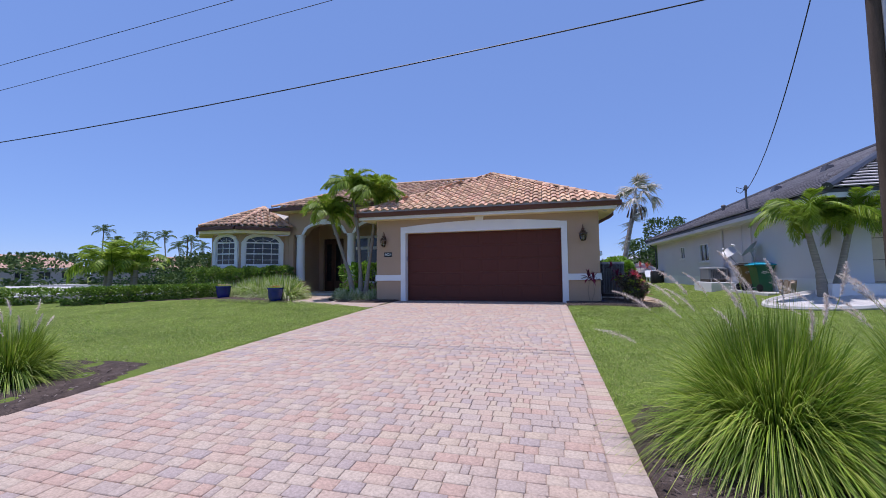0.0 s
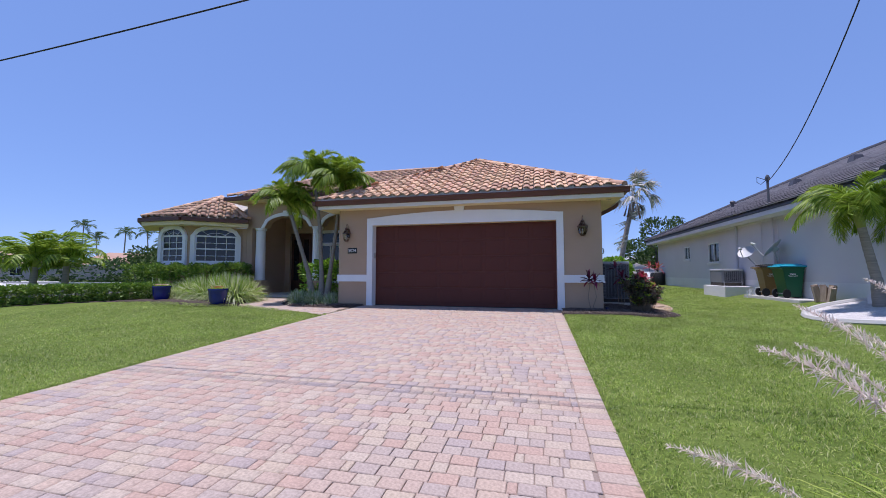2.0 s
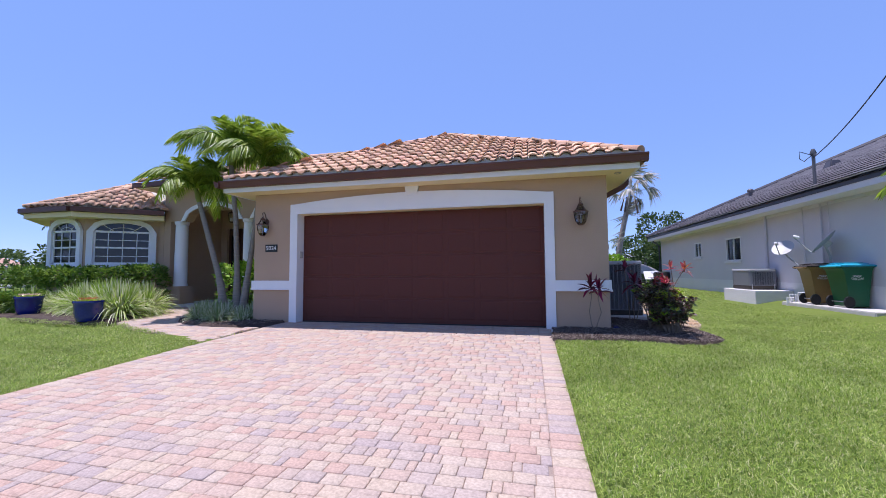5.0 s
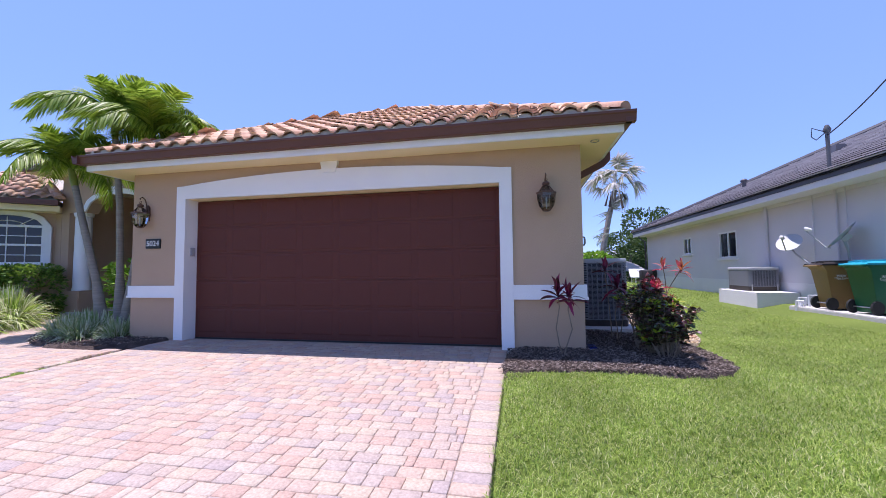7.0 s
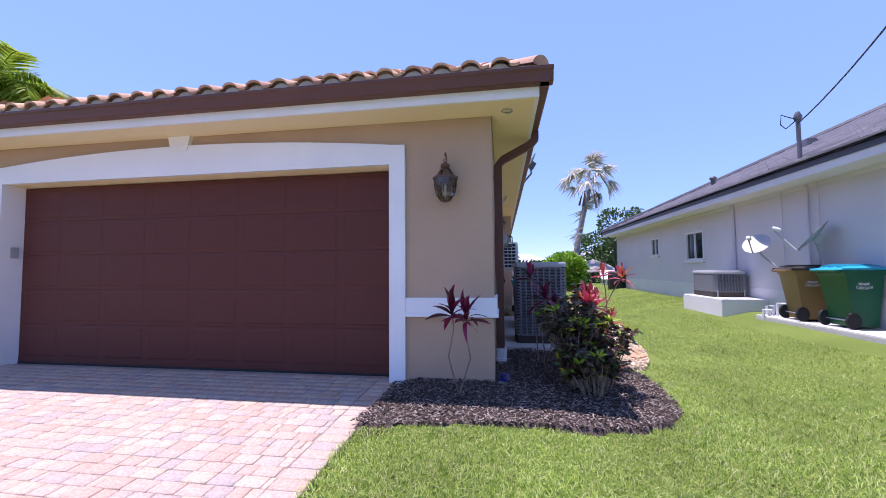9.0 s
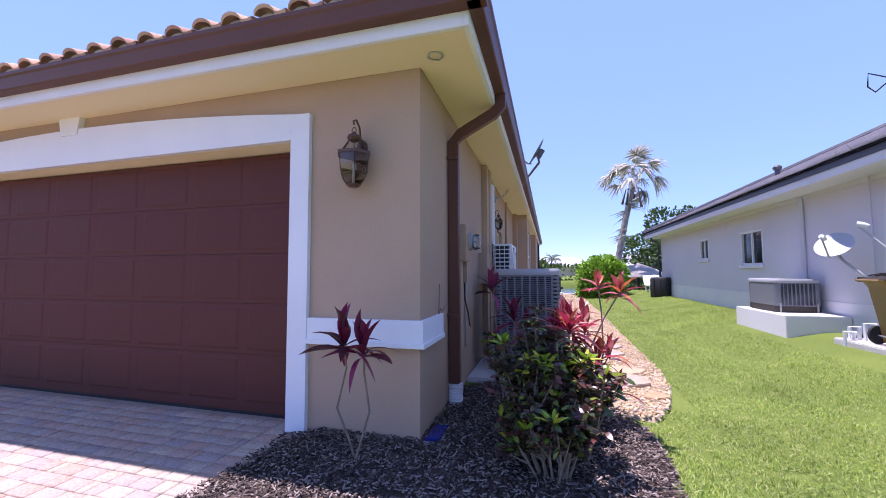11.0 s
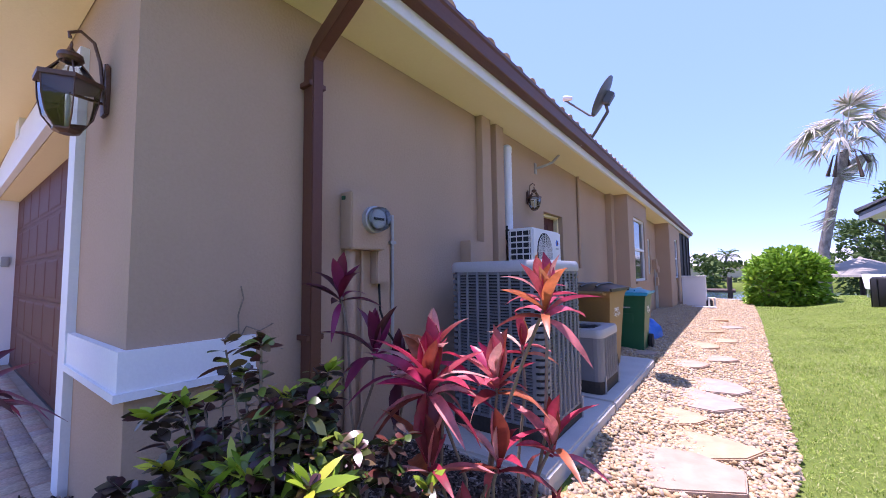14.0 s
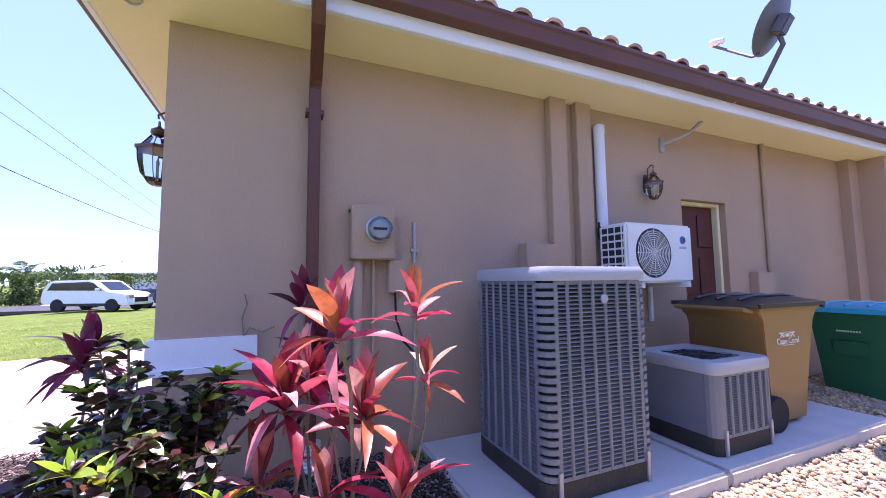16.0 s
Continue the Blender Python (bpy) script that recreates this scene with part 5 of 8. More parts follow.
# mini split on its bracket
ms = thing("split_unit", 1.47, 15.60, 1.09, label="white outdoor split air conditioner on a wall bracket", category="air conditioner")
sb = part("case", Mesh().box(0.07, 0.0, 0.0, 0.36, 0.78, 0.49), ANTENNAW, ms, bevel=0.018)
gr = Mesh()
for k in range(1, 10):
    r = 0.018 * k + 0.02
    gr.tube([(0.366, 0.30 + r * math.cos(q * math.pi / 12), 0.245 + r * math.sin(q * math.pi / 12)) for q in range(25)], 0.003, 4)
for k in range(8):
    a = k * math.pi / 8
    gr.tube([(0.369, 0.30 - 0.2 * math.cos(a), 0.245 - 0.2 * math.sin(a)), (0.369, 0.30 + 0.2 * math.cos(a), 0.245 + 0.2 * math.sin(a))], 0.003, 4)
part("fan_grille", gr, ANTENNAW, ms, "round white wire grille")
op = part("fan_opening", Mesh().lathe([(0.205, 0), (0.205, 0.004)], 28), DARKIN, ms, "dark fan opening")
op.matrix_basis = Matrix.Translation((0.359, 0.30, 0.245)) @ Matrix.Rotation(radians(90), 4, "Y")
sg = Mesh()
for k in range(7):
    sg.box(0.10, -0.007, 0.04 + k * 0.062, 0.33, -0.001, 0.085 + k * 0.062)
part("side_grille", sg, DARKIN, ms, "dark slotted side grille")
for k in range(4):
    part("grille_bar", Mesh().box(0.105 + k * 0.07, -0.010, 0.03, 0.115 + k * 0.07, -0.002, 0.46), ANTENNAW, ms)
lg = Mesh().lathe([(0.035, 0), (0.035, 0.002)], 16)
o = part("logo", lg, TARP, ms, "round blue and red emblem")
o.matrix_basis = Matrix.Translation((0.360, 0.655, 0.36)) @ Matrix.Rotation(radians(90), 4, "Y")
part("logo_stripe", Mesh().prism([(0.655, 0.335), (0.690, 0.35), (0.685, 0.385), (0.655, 0.37)], 0.3625, 0.364, "x"), RED, ms)
part("maker_name", Mesh().box(0.3605, 0.61, 0.285, 0.3615, 0.70, 0.305), DISHG, ms, "grey lettering as a bar")
for yy in (0.12, 0.66):
    part("bracket", Mesh().box(0.0, yy - 0.02, -0.04, 0.40, yy + 0.02, 0.0).box(0.0, yy - 0.02, -0.36, 0.03, yy + 0.02, -0.04), ANTENNAW, ms, "white steel bracket", 0.004)
ls = thing("line_set_pipe", 1.52, 15.675, 1.3, label="white insulated line pipe with a black elbow", category="pipe")
part("pipe", Mesh().tube([(0.0, 0.0, 0.28), (0.0, 0.0, 1.16)], 0.048, 12), PVC, ls, smooth=True)
part("cap", Mesh().lathe([(0.052, 1.12), (0.052, 1.19), (0.03, 1.21)], 12), PVC, ls, smooth=True)
part("hose", Mesh().tube([(0, -0.02, 0.32), (0.0, -0.02, 0.2), (0.03, 0.0, 0.1), (0.08, 0.03, 0.05)], 0.03, 8).tube([(0, 0.02, 0.32), (0.02, 0.03, 0.1), (0.05, 0.05, -0.1), (0.02, 0.1, -0.3), (0.06, 0.2, -0.45)], 0.018, 8), BLACK, ls, "black hoses", smooth=True)

# side door
sd = thing("door_2", 1.40, 17.15, 0.0, label="closed dark brown panelled side door in a cream frame", category="door")
part("leaf", Mesh().box(-0.10, -0.34, 0.02, -0.06, 0.34, 1.92), DOORBROWN, sd, bevel=0.004)
for zz in ((0.15, 0.8), (0.95, 1.35), (1.45, 1.8)):
    for s in (-1, 1):
        part("raised_panel", Mesh().box(-0.06, min(s * 0.04, s * 0.28), zz[0], -0.05, max(s * 0.04, s * 0.28), zz[1]), DOORBROWN, sd, bevel=0.006)
part("frame", Mesh().box(-0.10, 0.30, 0.0, 0.0, 0.345, 1.925).box(-0.10, -0.345, 0.0, 0.0, -0.31, 1.925).box(-0.10, -0.31, 1.89, 0.0, 0.30, 1.925), CREAM, sd, bevel=0.003)
part("knob", Mesh().lathe([(0.012, 0), (0.012, 0.03), (0.028, 0.04), (0.028, 0.06), (0.0, 0.07)], 12, Matrix.Translation((-0.06, -0.27, 0.95)) @ Matrix.Rotation(radians(90), 4, "Y")), BRONZE, sd, "bronze knob", smooth=True)


def sash(name, x, y0, y1, z0, z1, label):
    """A two-part white sash window in a wall that looks to +x."""
    t = thing(name, x, (y0 + y1) / 2, z0, label=label, category="window", kind="structure")
    w, h = (y1 - y0) / 2, z1 - z0
    part("glass", Mesh().box(-0.07, -w + 0.03, 0.03, -0.06, w - 0.03, h - 0.03), WINDOW, t)
    part("frame", Mesh().box(-0.08, -w, 0, -0.03, -w + 0.05, h).box(-0.08, w - 0.05, 0, -0.03, w, h).box(-0.08, -w + 0.05, 0, -0.03, w - 0.05, 0.05).box(-0.08, -w + 0.05, h - 0.05, -0.03, w - 0.05, h)
         .box(-0.08, -w + 0.05, h * 0.5 - 0.025, -0.025, w - 0.05, h * 0.5 + 0.025), ANTENNAW, t)
    part("sill", Mesh().box(-0.02, -w - 0.04, -0.05, 0.035, w + 0.04, 0.0), STUCCO, t, bevel=0.006)
    return t


sash("window_4", 1.82, 20.72, 21.95, 0.92, 2.28, "tall white sash window in the projecting bay")
sash("window_5", 1.46, 24.2, 25.0, 1.05, 2.1, "small white sash window in the side wall")
sash("window_6", 1.86, 27.3, 28.2, 0.9, 2.25, "tall white sash window in the rear bay")


def dish(x, y, z, az, el, s, mat_d, label, arm_len=0.45, mast=None):
    """A satellite dish: reflector, arm with feed horn, bent mast."""
    t = thing("satellite_dish", x, y, z, label=label, category="satellite dish")
    if mast:
        part("mast", Mesh().tube(mast, 0.022, 10), mat_d, t, smooth=True)
    m = Matrix.Rotation(az, 4, "Z") @ Matrix.Rotation(el, 4, "X")
    rows = [(0.0001, 0.0)] + [(s * k / 6, 0.16 * s * (k / 6) ** 2) for k in range(1, 7)]
    d = Mesh()
    n = 24
    v = [(r * math.cos(2 * math.pi * i / n), 1.1 * r * math.sin(2 * math.pi * i / n), q) for r, q in rows for i in range(n)]
    v += [(r * math.cos(2 * math.pi * i / n), 1.1 * r * math.sin(2 * math.pi * i / n), q - 0.008) for r, q in rows for i in range(n)]
    k = len(rows) * n
    f = [(a * n + i, a * n + (i + 1) % n, (a + 1) * n + (i + 1) % n, (a + 1) * n + i) for a in range(len(rows) - 1) for i in range(n)]
    f += [tuple(reversed([k + j for j in q])) for q in f] + [((len(rows) - 1) * n + i, (len(rows) - 1) * n + (i + 1) % n, k + (len(rows) - 1) * n + (i + 1) % n, k + (len(rows) - 1) * n + i) for i in range(n)]
    part("reflector", d.add(v, f, m), mat_d, t, smooth=True)
    part("arm", Mesh().tube([(0, -1.0 * s, 0.0), (0, -1.12 * s, 0.06), (0, -0.75 * s, arm_len)], 0.014, 6, m), mat_d, t, smooth=True)
    part("feed_horn", Mesh().lathe([(0.035, 0), (0.04, 0.05), (0.025, 0.12)], 10, m @ Matrix.Translation((0, -0.72 * s, arm_len)) @ Matrix.Rotation(radians(200), 4, "X")), ANTENNAW, t, "white feed horn", smooth=True)
    part("mount", Mesh().box(-0.06, -0.08, -0.10, 0.06, 0.08, -0.005, m), mat_d, t, bevel=0.01)
    return t


# its darker grey stands in for the shade on its back
dish(2.20, 17.15, 3.40, radians(-80), radians(60), 0.245, DISHDARK, "grey satellite dish on a bent mast above the eave", 0.5,
     [(0.0, 0.02, -0.06), (0.02, 0.05, -0.18), (-0.20, 0.15, -0.42), (-0.24, 0.15, -0.46)])
br = thing("dish_bracket_arm", 1.46, 16.55, 2.45, label="bent grey steel arm bracketed to the wall", category="bracket")
part("plate", Mesh().box(0.0, -0.03, -0.07, 0.02, 0.03, 0.07), GALV, br, bevel=0.004)
part("tube", Mesh().tube([(0.01, 0.0, 0.0), (0.10, 0.06, 0.03), (0.16, 0.2, 0.10), (0.2, 0.34, 0.22)], 0.016, 8), GALV, br, smooth=True)
wl = thing("loose_wire", 1.46, 16.9, 2.67, label="thin white wire hanging from the gutter", category="wire")
part("wire", Mesh().tube([(0.17, 0.0, 0.05), (0.35, 0.02, 0.0), (0.50, 0.05, 0.1), (0.565, 0.08, 0.24)], 0.004, 5), PVC, wl)
cl = thing("wire_coil", 1.62, 12.30, SOFFIT, label="small coil of grey wire on the soffit", category="wire")
part("coil", Mesh().tube([((0.05 + 0.006 * math.sin(a)) * math.cos(a * math.pi / 8), 0.05 * math.sin(a * math.pi / 8), -0.008 - 0.002 * (a % 5)) for a in range(34)], 0.005, 5), GALV, cl)
sl = thing("solar_light", 1.55, 12.55, gz(1.5, 12.5), label="small solar panel light lying in the mulch", category="solar light")
part("panel", Mesh().box(-0.05, -0.13, 0.03, 0.05, 0.13, 0.06), COBALT, sl, bevel=0.004)
part("rim", Mesh().box(-0.058, -0.138, 0.005, 0.058, 0.138, 0.045), GALV, sl, bevel=0.004)

# rear of the side yard
wb = thing("white_cabinet", 2.33, 27.6, -0.12, label="off-white box cabinet on a small pad by the wall", category="cabinet")
part("body", Mesh().box(-0.34, 0, 0.06, 0.34, 0.5, 1.04), NWHITE, wb, bevel=0.015)
part("lid", Mesh().box(-0.36, -0.02, 1.04, 0.36, 0.52, 1.09), NWHITE, wb, bevel=0.012)
part("pad", Mesh().box(-0.45, -0.1, -0.1, 0.45, 0.6, 0.06), CONCRETE, wb, bevel=0.01)
pp = thing("pool_pipes", 2.75, 27.3, -0.1, label="white pvc pool pipes and a black pump on the ground", category="pipework")
part("pipe", Mesh().tube([(0, 0, 0.06), (0, 0, 0.35), (0.15, 0.1, 0.35), (0.15, 0.1, 0.06)], 0.03, 8).tube([(-0.8, -0.1, 0.05), (0.2, -0.1, 0.05)], 0.03, 8), PVC, pp, smooth=True)
part("pump", Mesh().lathe([(0.08, 0), (0.1, 0.05), (0.1, 0.22), (0.05, 0.28)], 12, Matrix.Translation((0.0, 0.35, 0.0))), BLACK, pp, smooth=True)
for k, (yy, zz, w, h) in enumerate(((25.3, 1.2, 0.22, 0.3), (25.65, 1.1, 0.25, 0.2), (25.45, 0.7, 0.3, 0.25))):
    q = thing("utility_box", 1.46, yy, zz, label="small tan utility box with conduits on the wall", category="utility box", group="utility boxes")
    part("box", Mesh().box(0, -w / 2, 0, 0.12, w / 2, h), STUCCO, q, bevel=0.006)
    part("conduit", Mesh().tube([(0.05, 0, 0), (0.05, 0, -zz - 0.1)], 0.02, 6), GALV, q)
tp = thing("blue_tarp", 2.12, 19.75, gz(2.1, 19.7), label="crumpled blue tarpaulin bundle on the gravel", category="tarpaulin")
tv, tf = [], []
for j in range(9):
    for i in range(16):
        a, u = 2 * math.pi * i / 16, j / 8
        r = 0.33 * math.cos(u * math.pi / 2) ** 0.6 * (1 + 0.18 * math.sin(5 * a + 3 * u) + 0.1 * math.sin(9 * a))
        tv.append((r * 0.75 * math.cos(a), r * 1.25 * math.sin(a), 0.30 * math.sin(u * math.pi / 2) * (1 + 0.15 * math.sin(3 * a))))
tf = [(j * 16 + i, j * 16 + (i + 1) % 16, j * 16 + 16 + (i + 1) % 16, j * 16 + 16 + i) for j in range(8) for i in range(16)]
part("sheet", Mesh().add(tv, tf), TARP, tp, smooth=True)
cage = thing("pool_cage", 1.0, 29.0, -0.1, label="dark bronze screened pool enclosure behind the house", category="pool enclosure")
for yy in (0.05, 1.4, 2.8, 4.0):
    part("post", Mesh().box(0.78, yy - 0.04, 0, 0.86, yy + 0.04, 2.95), BLACK, cage)
part("rail", Mesh().box(0.78, 0.05, 2.86, 0.86, 4.0, 2.95).box(0.78, 0.05, 0.9, 0.86, 4.0, 0.96), BLACK, cage)
part("screen", Mesh().box(0.81, 0.09, 0.0, 0.815, 3.96, 2.86), SCREEN, cage, "dark insect screen")


# ---- the neighbour's house ----
NX, NY0, NY1 = 7.15, 12.2, 28.6
nb = thing("neighbour_house", 0, 0, 0, label="pale lilac stucco house with a slate grey tile roof", category="house")
nw = Mesh()
for a, b, z0, z1 in ((NY0, 20.33, 0.62, 2.62), (20.33, 21.38, 0.62, 1.30), (20.33, 21.38, 2.14, 2.62), (21.38, 23.45, 0.62, 2.62), (23.45, 24.16, 0.62, 1.52), (23.45, 24.16, 2.17, 2.62), (24.16, NY1, 0.62, 2.62)):
    nw.box(NX, a, z0, NX + 0.25, b, z1)
nw.box(NX + 0.25, NY1 - 0.25, 0.0, 20.0, NY1, 2.62).box(19.75, NY0, 0, 20, NY1 - 0.25, 2.62)
part("wall", nw, NWALL, nb)
part("front_wall", Mesh().box(NX + 0.25, NY0, 0.0, 7.75, NY0 + 0.25, 2.62).box(7.75, NY0, 2.25, 12.6, NY0 + 0.25, 2.62).box(12.6, NY0, 0, 19.75, NY0 + 0.25, 2.62), NWALL, nb)
part("plinth", Mesh().box(NX - 0.012, NY0 - 0.012, -0.2, NX + 0.25, NY1, 0.62), NWHITE, nb, "white painted plinth")
gd = part("garage_door", Mesh().box(7.76, NY0 + 0.12, 0.0, 12.59, NY0 + 0.18, 2.24), FARWALL, nb, "pale tan garage door")
for k in range(4):
    part("door_line", Mesh().box(7.76, NY0 + 0.112, 0.55 * k + 0.54, 12.59, NY0 + 0.121, 0.55 * k + 0.555), DUSTPAN, gd)
for k in range(4):
    part("door_light", Mesh().box(8.0 + 1.15 * k, NY0 + 0.11, 1.8, 8.8 + 1.15 * k, NY0 + 0.1215, 2.05), WINDOW, gd)
part("soffit", Mesh().box(6.66, 11.7, 2.62, 7.15, 29.1, 2.66).box(7.15, 11.7, 2.62, 20.4, 12.2, 2.66), NWHITE, nb)
part("fascia", Mesh().box(6.61, 11.66, 2.745, 6.66, 29.1, 2.84).box(6.66, 11.66, 2.745, 20.4, 11.70, 2.84), NFASC, nb, "charcoal drip edge")
part("fascia_board", Mesh().box(6.625, 11.665, 2.615, 6.66, 29.1, 2.745).box(6.66, 11.665, 2.615, 20.4, 11.70, 2.745), NWHITE, nb, "white fascia board")
part("frieze", Mesh().box(NX - 0.02, NY0, 2.54, NX - 0.001, NY1, 2.619), NWHITE, nb)
NS = 0.46
NHALF = 6.9
na, nbk = (6.58, 11.62, 2.84), (6.58, 29.1, 2.84)
npk, npk2 = (6.58 + NHALF, 11.62 + NHALF, 2.84 + NHALF * NS), (6.58 + NHALF, 29.1 - NHALF, 2.84 + NHALF * NS)
nr, nrb = (6.58 + 2 * NHALF, 11.62, 2.84), (6.58 + 2 * NHALF, 29.1, 2.84)
part("roof_deck", Mesh().add([na, nbk, npk2, npk, nr, nrb], [(1, 0, 3, 2), (0, 4, 3), (5, 1, 2), (4, 5, 2, 3)]), NFASC, nb)


def flat_tiles(name, parent, origin, across, up, inside, span):
    origin, across, up = Vector(origin), Vector(across).normalized(), Vector(up).normalized()
    nrm = across.cross(up)
    rng = random.Random(11)
    m = Mesh()
    for r in range(0, 24):
        v = r * 0.33
        off = 0.165 if r % 2 else 0.0
        for c in range(-1, int(span / 0.33) + 2):
            u = c * 0.33 + off
            if not inside(u + 0.16, v + 0.16):
                continue
            lift = 0.062 + rng.uniform(0, 0.006)
            p = lambda a, b, h: origin + across * (u + a) + up * (v + b) + nrm * h
            m.add([p(0.006, 0, lift), p(0.324, 0, lift), p(0.324, 0.35, 0.004), p(0.006, 0.35, 0.004), p(0.006, 0, lift - 0.026), p(0.324, 0, lift - 0.026)], [(0, 1, 2, 3), (4, 5, 1, 0)])
    me = bpy.data.meshes.new(name)
    me.from_pydata(m.v, [], m.f)
    me.materials.append(NROOF)
    stuff(name, me, parent)


nk = math.sqrt(1 + NS * NS)
flat_tiles("side_tiles", nb, nbk, (0, -1, 0), (1, 0, NS), lambda u, v: 0 <= u <= 17.48 and v / nk < min(NHALF, u, 17.48 - u), 17.5)
flat_tiles("front_tiles", nb, na, (1, 0, 0), (0, 1, NS), lambda u, v: 0 <= u <= 2 * NHALF and v / nk < min(u, 2 * NHALF - u), 13.8)
for a, b in ((na, npk), (nbk, npk2), (npk, npk2), (nr, npk)):
    part("ridge_cap", Mesh().tube([Vector(a) + Vector((0, 0, 0.05)), Vector(b) + Vector((0, 0, 0.05))], 0.11, 8), NFASC, nb, smooth=True)


def nwindow(y0, y1, z0, z1):
    w = part("window", Mesh().box(NX + 0.05, y0, z0, NX + 0.06, y1, z1), WINDOW, nb)
    part("window_frame", Mesh().box(NX + 0.0, y0, z0, NX + 0.049, y0 + 0.05, z1).box(NX, y1 - 0.05, z0, NX + 0.049, y1, z1).box(NX, y0, z0, NX + 0.048, y1, z0 + 0.05).box(NX, y0, z1 - 0.05, NX + 0.048, y1, z1)
         .box(NX + 0.01, (y0 + y1) / 2 - 0.025, z0, NX + 0.045, (y0 + y1) / 2 + 0.025, z1), ANTENNAW, w)
    part("window_sill", Mesh().box(NX - 0.05, y0 - 0.05, z0 - 0.07, NX + 0.04, y1 + 0.05, z0), NWHITE, w, bevel=0.006)


nwindow(20.33, 21.38, 1.30, 2.14)
nwindow(23.45, 24.16, 1.52, 2.17)
for yy, r in ((18.82, 0.045), (17.15, 0.012), (16.5, 0.022), (16.25, 0.012)):
    part("wall_pipe", Mesh().tube([(NX - 0.04, yy, 0.3 if r > 0.04 else 0.9), (NX - 0.04, yy, 2.6)], r, 8), NWALL, nb, smooth=True)
part("downspout", Mesh().tube([(6.72, 28.5, 2.7), (6.75, 28.5, 2.55), (7.05, 28.6, 2.35), (7.08, 28.6, 0.1)], 0.045, 8), NFASC, nb, "dark downspout", smooth=True)
part("vent_pipe", Mesh().tube([(9.12, 23.6, 3.9), (9.12, 23.6, 4.3)], 0.07, 10).lathe([(0.1, 4.22), (0.12, 4.3), (0.06, 4.36)], 10, Matrix.Translation((9.12, 23.6, 0))), NFASC, nb, smooth=True)
for x, y in ((9.9, 20.3), (10.9, 18.8)):
    z = 2.84 + (x - 6.58) * NS
    part("roof_vent", Mesh().frustum((x - 0.2, y - 0.2, x + 0.2, y + 0.2, z - 0.08), (x - 0.12, y - 0.12, x + 0.12, y + 0.12, z + 0.2)), NFASC, nb, bevel=0.02)
mast = part("service_mast", Mesh().tube([(7.04, 16.5, 2.8), (7.04, 16.5, 3.9)], 0.035, 10).lathe([(0.05, 3.82), (0.07, 3.88), (0.03, 3.98)], 10, Matrix.Translation((7.04, 16.5, 0))), DISHDARK, nb, "dark grey service mast", smooth=True)
part("mast_loop", Mesh().tube([(7.04, 16.5, 3.85), (6.9, 16.6, 3.7), (6.75, 16.5, 3.75), (6.7, 16.4, 3.9), (6.95, 16.4, 3.8)], 0.01, 5), CABLE, mast)

na_ = condenser("air_conditioner", 6.2, 18.40, 7.2, 19.10, 0.41, 0.60, "small pale condenser on a raised concrete block by the neighbour's wall", 9, 22, True)
na_.matrix_basis = pose(6.70, 18.75, 0.41, 0, 0, -90)
solid("concrete_block", Mesh().box(6.22, 17.7, -0.15, 7.13, 19.5, 0.40), NWHITE, "white block plinth under the neighbour's air conditioner", "plinth", 0.01)
solid("neighbour_slab", Mesh().box(6.45, 14.2, -0.15, 7.13, 17.0, 0.16), CONCRETE, "thin concrete slab under the bins", "slab", 0.015)
brown_bin = bin_("wheelie_bin", 6.80, 16.2, 0.16, 84, YBIN, BROWNLID, "ochre brown wheelie bin by the neighbour's wall", -1)
green_bin = bin_("wheelie_bin", 6.84, 15.36, 0.16, 92, GBIN, BLUELID, "dark green wheelie bin with a turquoise lid by the neighbour's wall", -1)
for small in (brown_bin, green_bin):
    small.matrix_basis = small.matrix_basis @ Matrix.Diagonal((0.88, 0.76, 0.99, 1))
dish(6.75, 17.35, 1.55, radians(-50), radians(48), 0.24, DISHG, "pale satellite dish on a bent pole beside the neighbour's wall", 0.4,
     [(0, 0, -0.08), (0.05, -0.1, -0.25), (0.3, -0.6, -0.75), (0.35, -0.7, -0.9), (0.35, -0.7, -1.5)])
dish(6.86, 16.0, 1.6, radians(-126), radians(50), 0.29, DISHG, "tilted satellite dish with feed arm by the neighbour's wall", 0.55,
     [(0, 0, -0.08), (0.1, 0.05, -0.3), (0.15, 0.05, -1.55)])
pv = thing("pool_valves", 6.45, 16.75, 0.0, label="white pvc irrigation valves and pipes by the slab", category="pipework")
for k in range(4):
    part("valve_pipe", Mesh().tube([(0.12 * k, 0.1 * (k % 2), -0.1), (0.12 * k, 0.1 * (k % 2), 0.28 + 0.06 * (k % 3)), (0.12 * k + 0.12, 0.1 * (k % 2), 0.28 + 0.06 * (k % 3)), (0.12 * k + 0.12, 0.15, -0.1)], 0.025, 6), PVC, pv, smooth=True)
stump = thing("log_bundle", 6.78, 13.75, gz(6.78, 13.75) - 0.02, label="upright split log pieces leaning together", category="log")
for k in range(9):
    part("split_log", Mesh().prism([(-0.05, -0.05), (0.045, -0.06), (0.06, 0.05), (-0.04, 0.06)], 0, 0.36 + 0.03 * (k % 3), "z", pose(-0.12 + 0.05 * (k % 3), -0.26 + 0.065 * k, 0, 3 * (4 - k), 4, 14 * k)), LOG, stump)
bl = thing("air_conditioner", 6.85, 27.6, 0.0, label="round black condenser by the neighbour's wall", category="air conditioner")
part("drum", Mesh().lathe([(0.38, 0.0), (0.4, 0.05), (0.4, 0.85), (0.36, 0.9), (0.1, 0.92)], 20), BLACK, bl, smooth=True)
for k in range(10):
    part("rib", Mesh().box(0.395, -0.012, 0.06, 0.415, 0.012, 0.84, Matrix.Rotation(k * math.pi / 5, 4, "Z")), BLACK, bl)
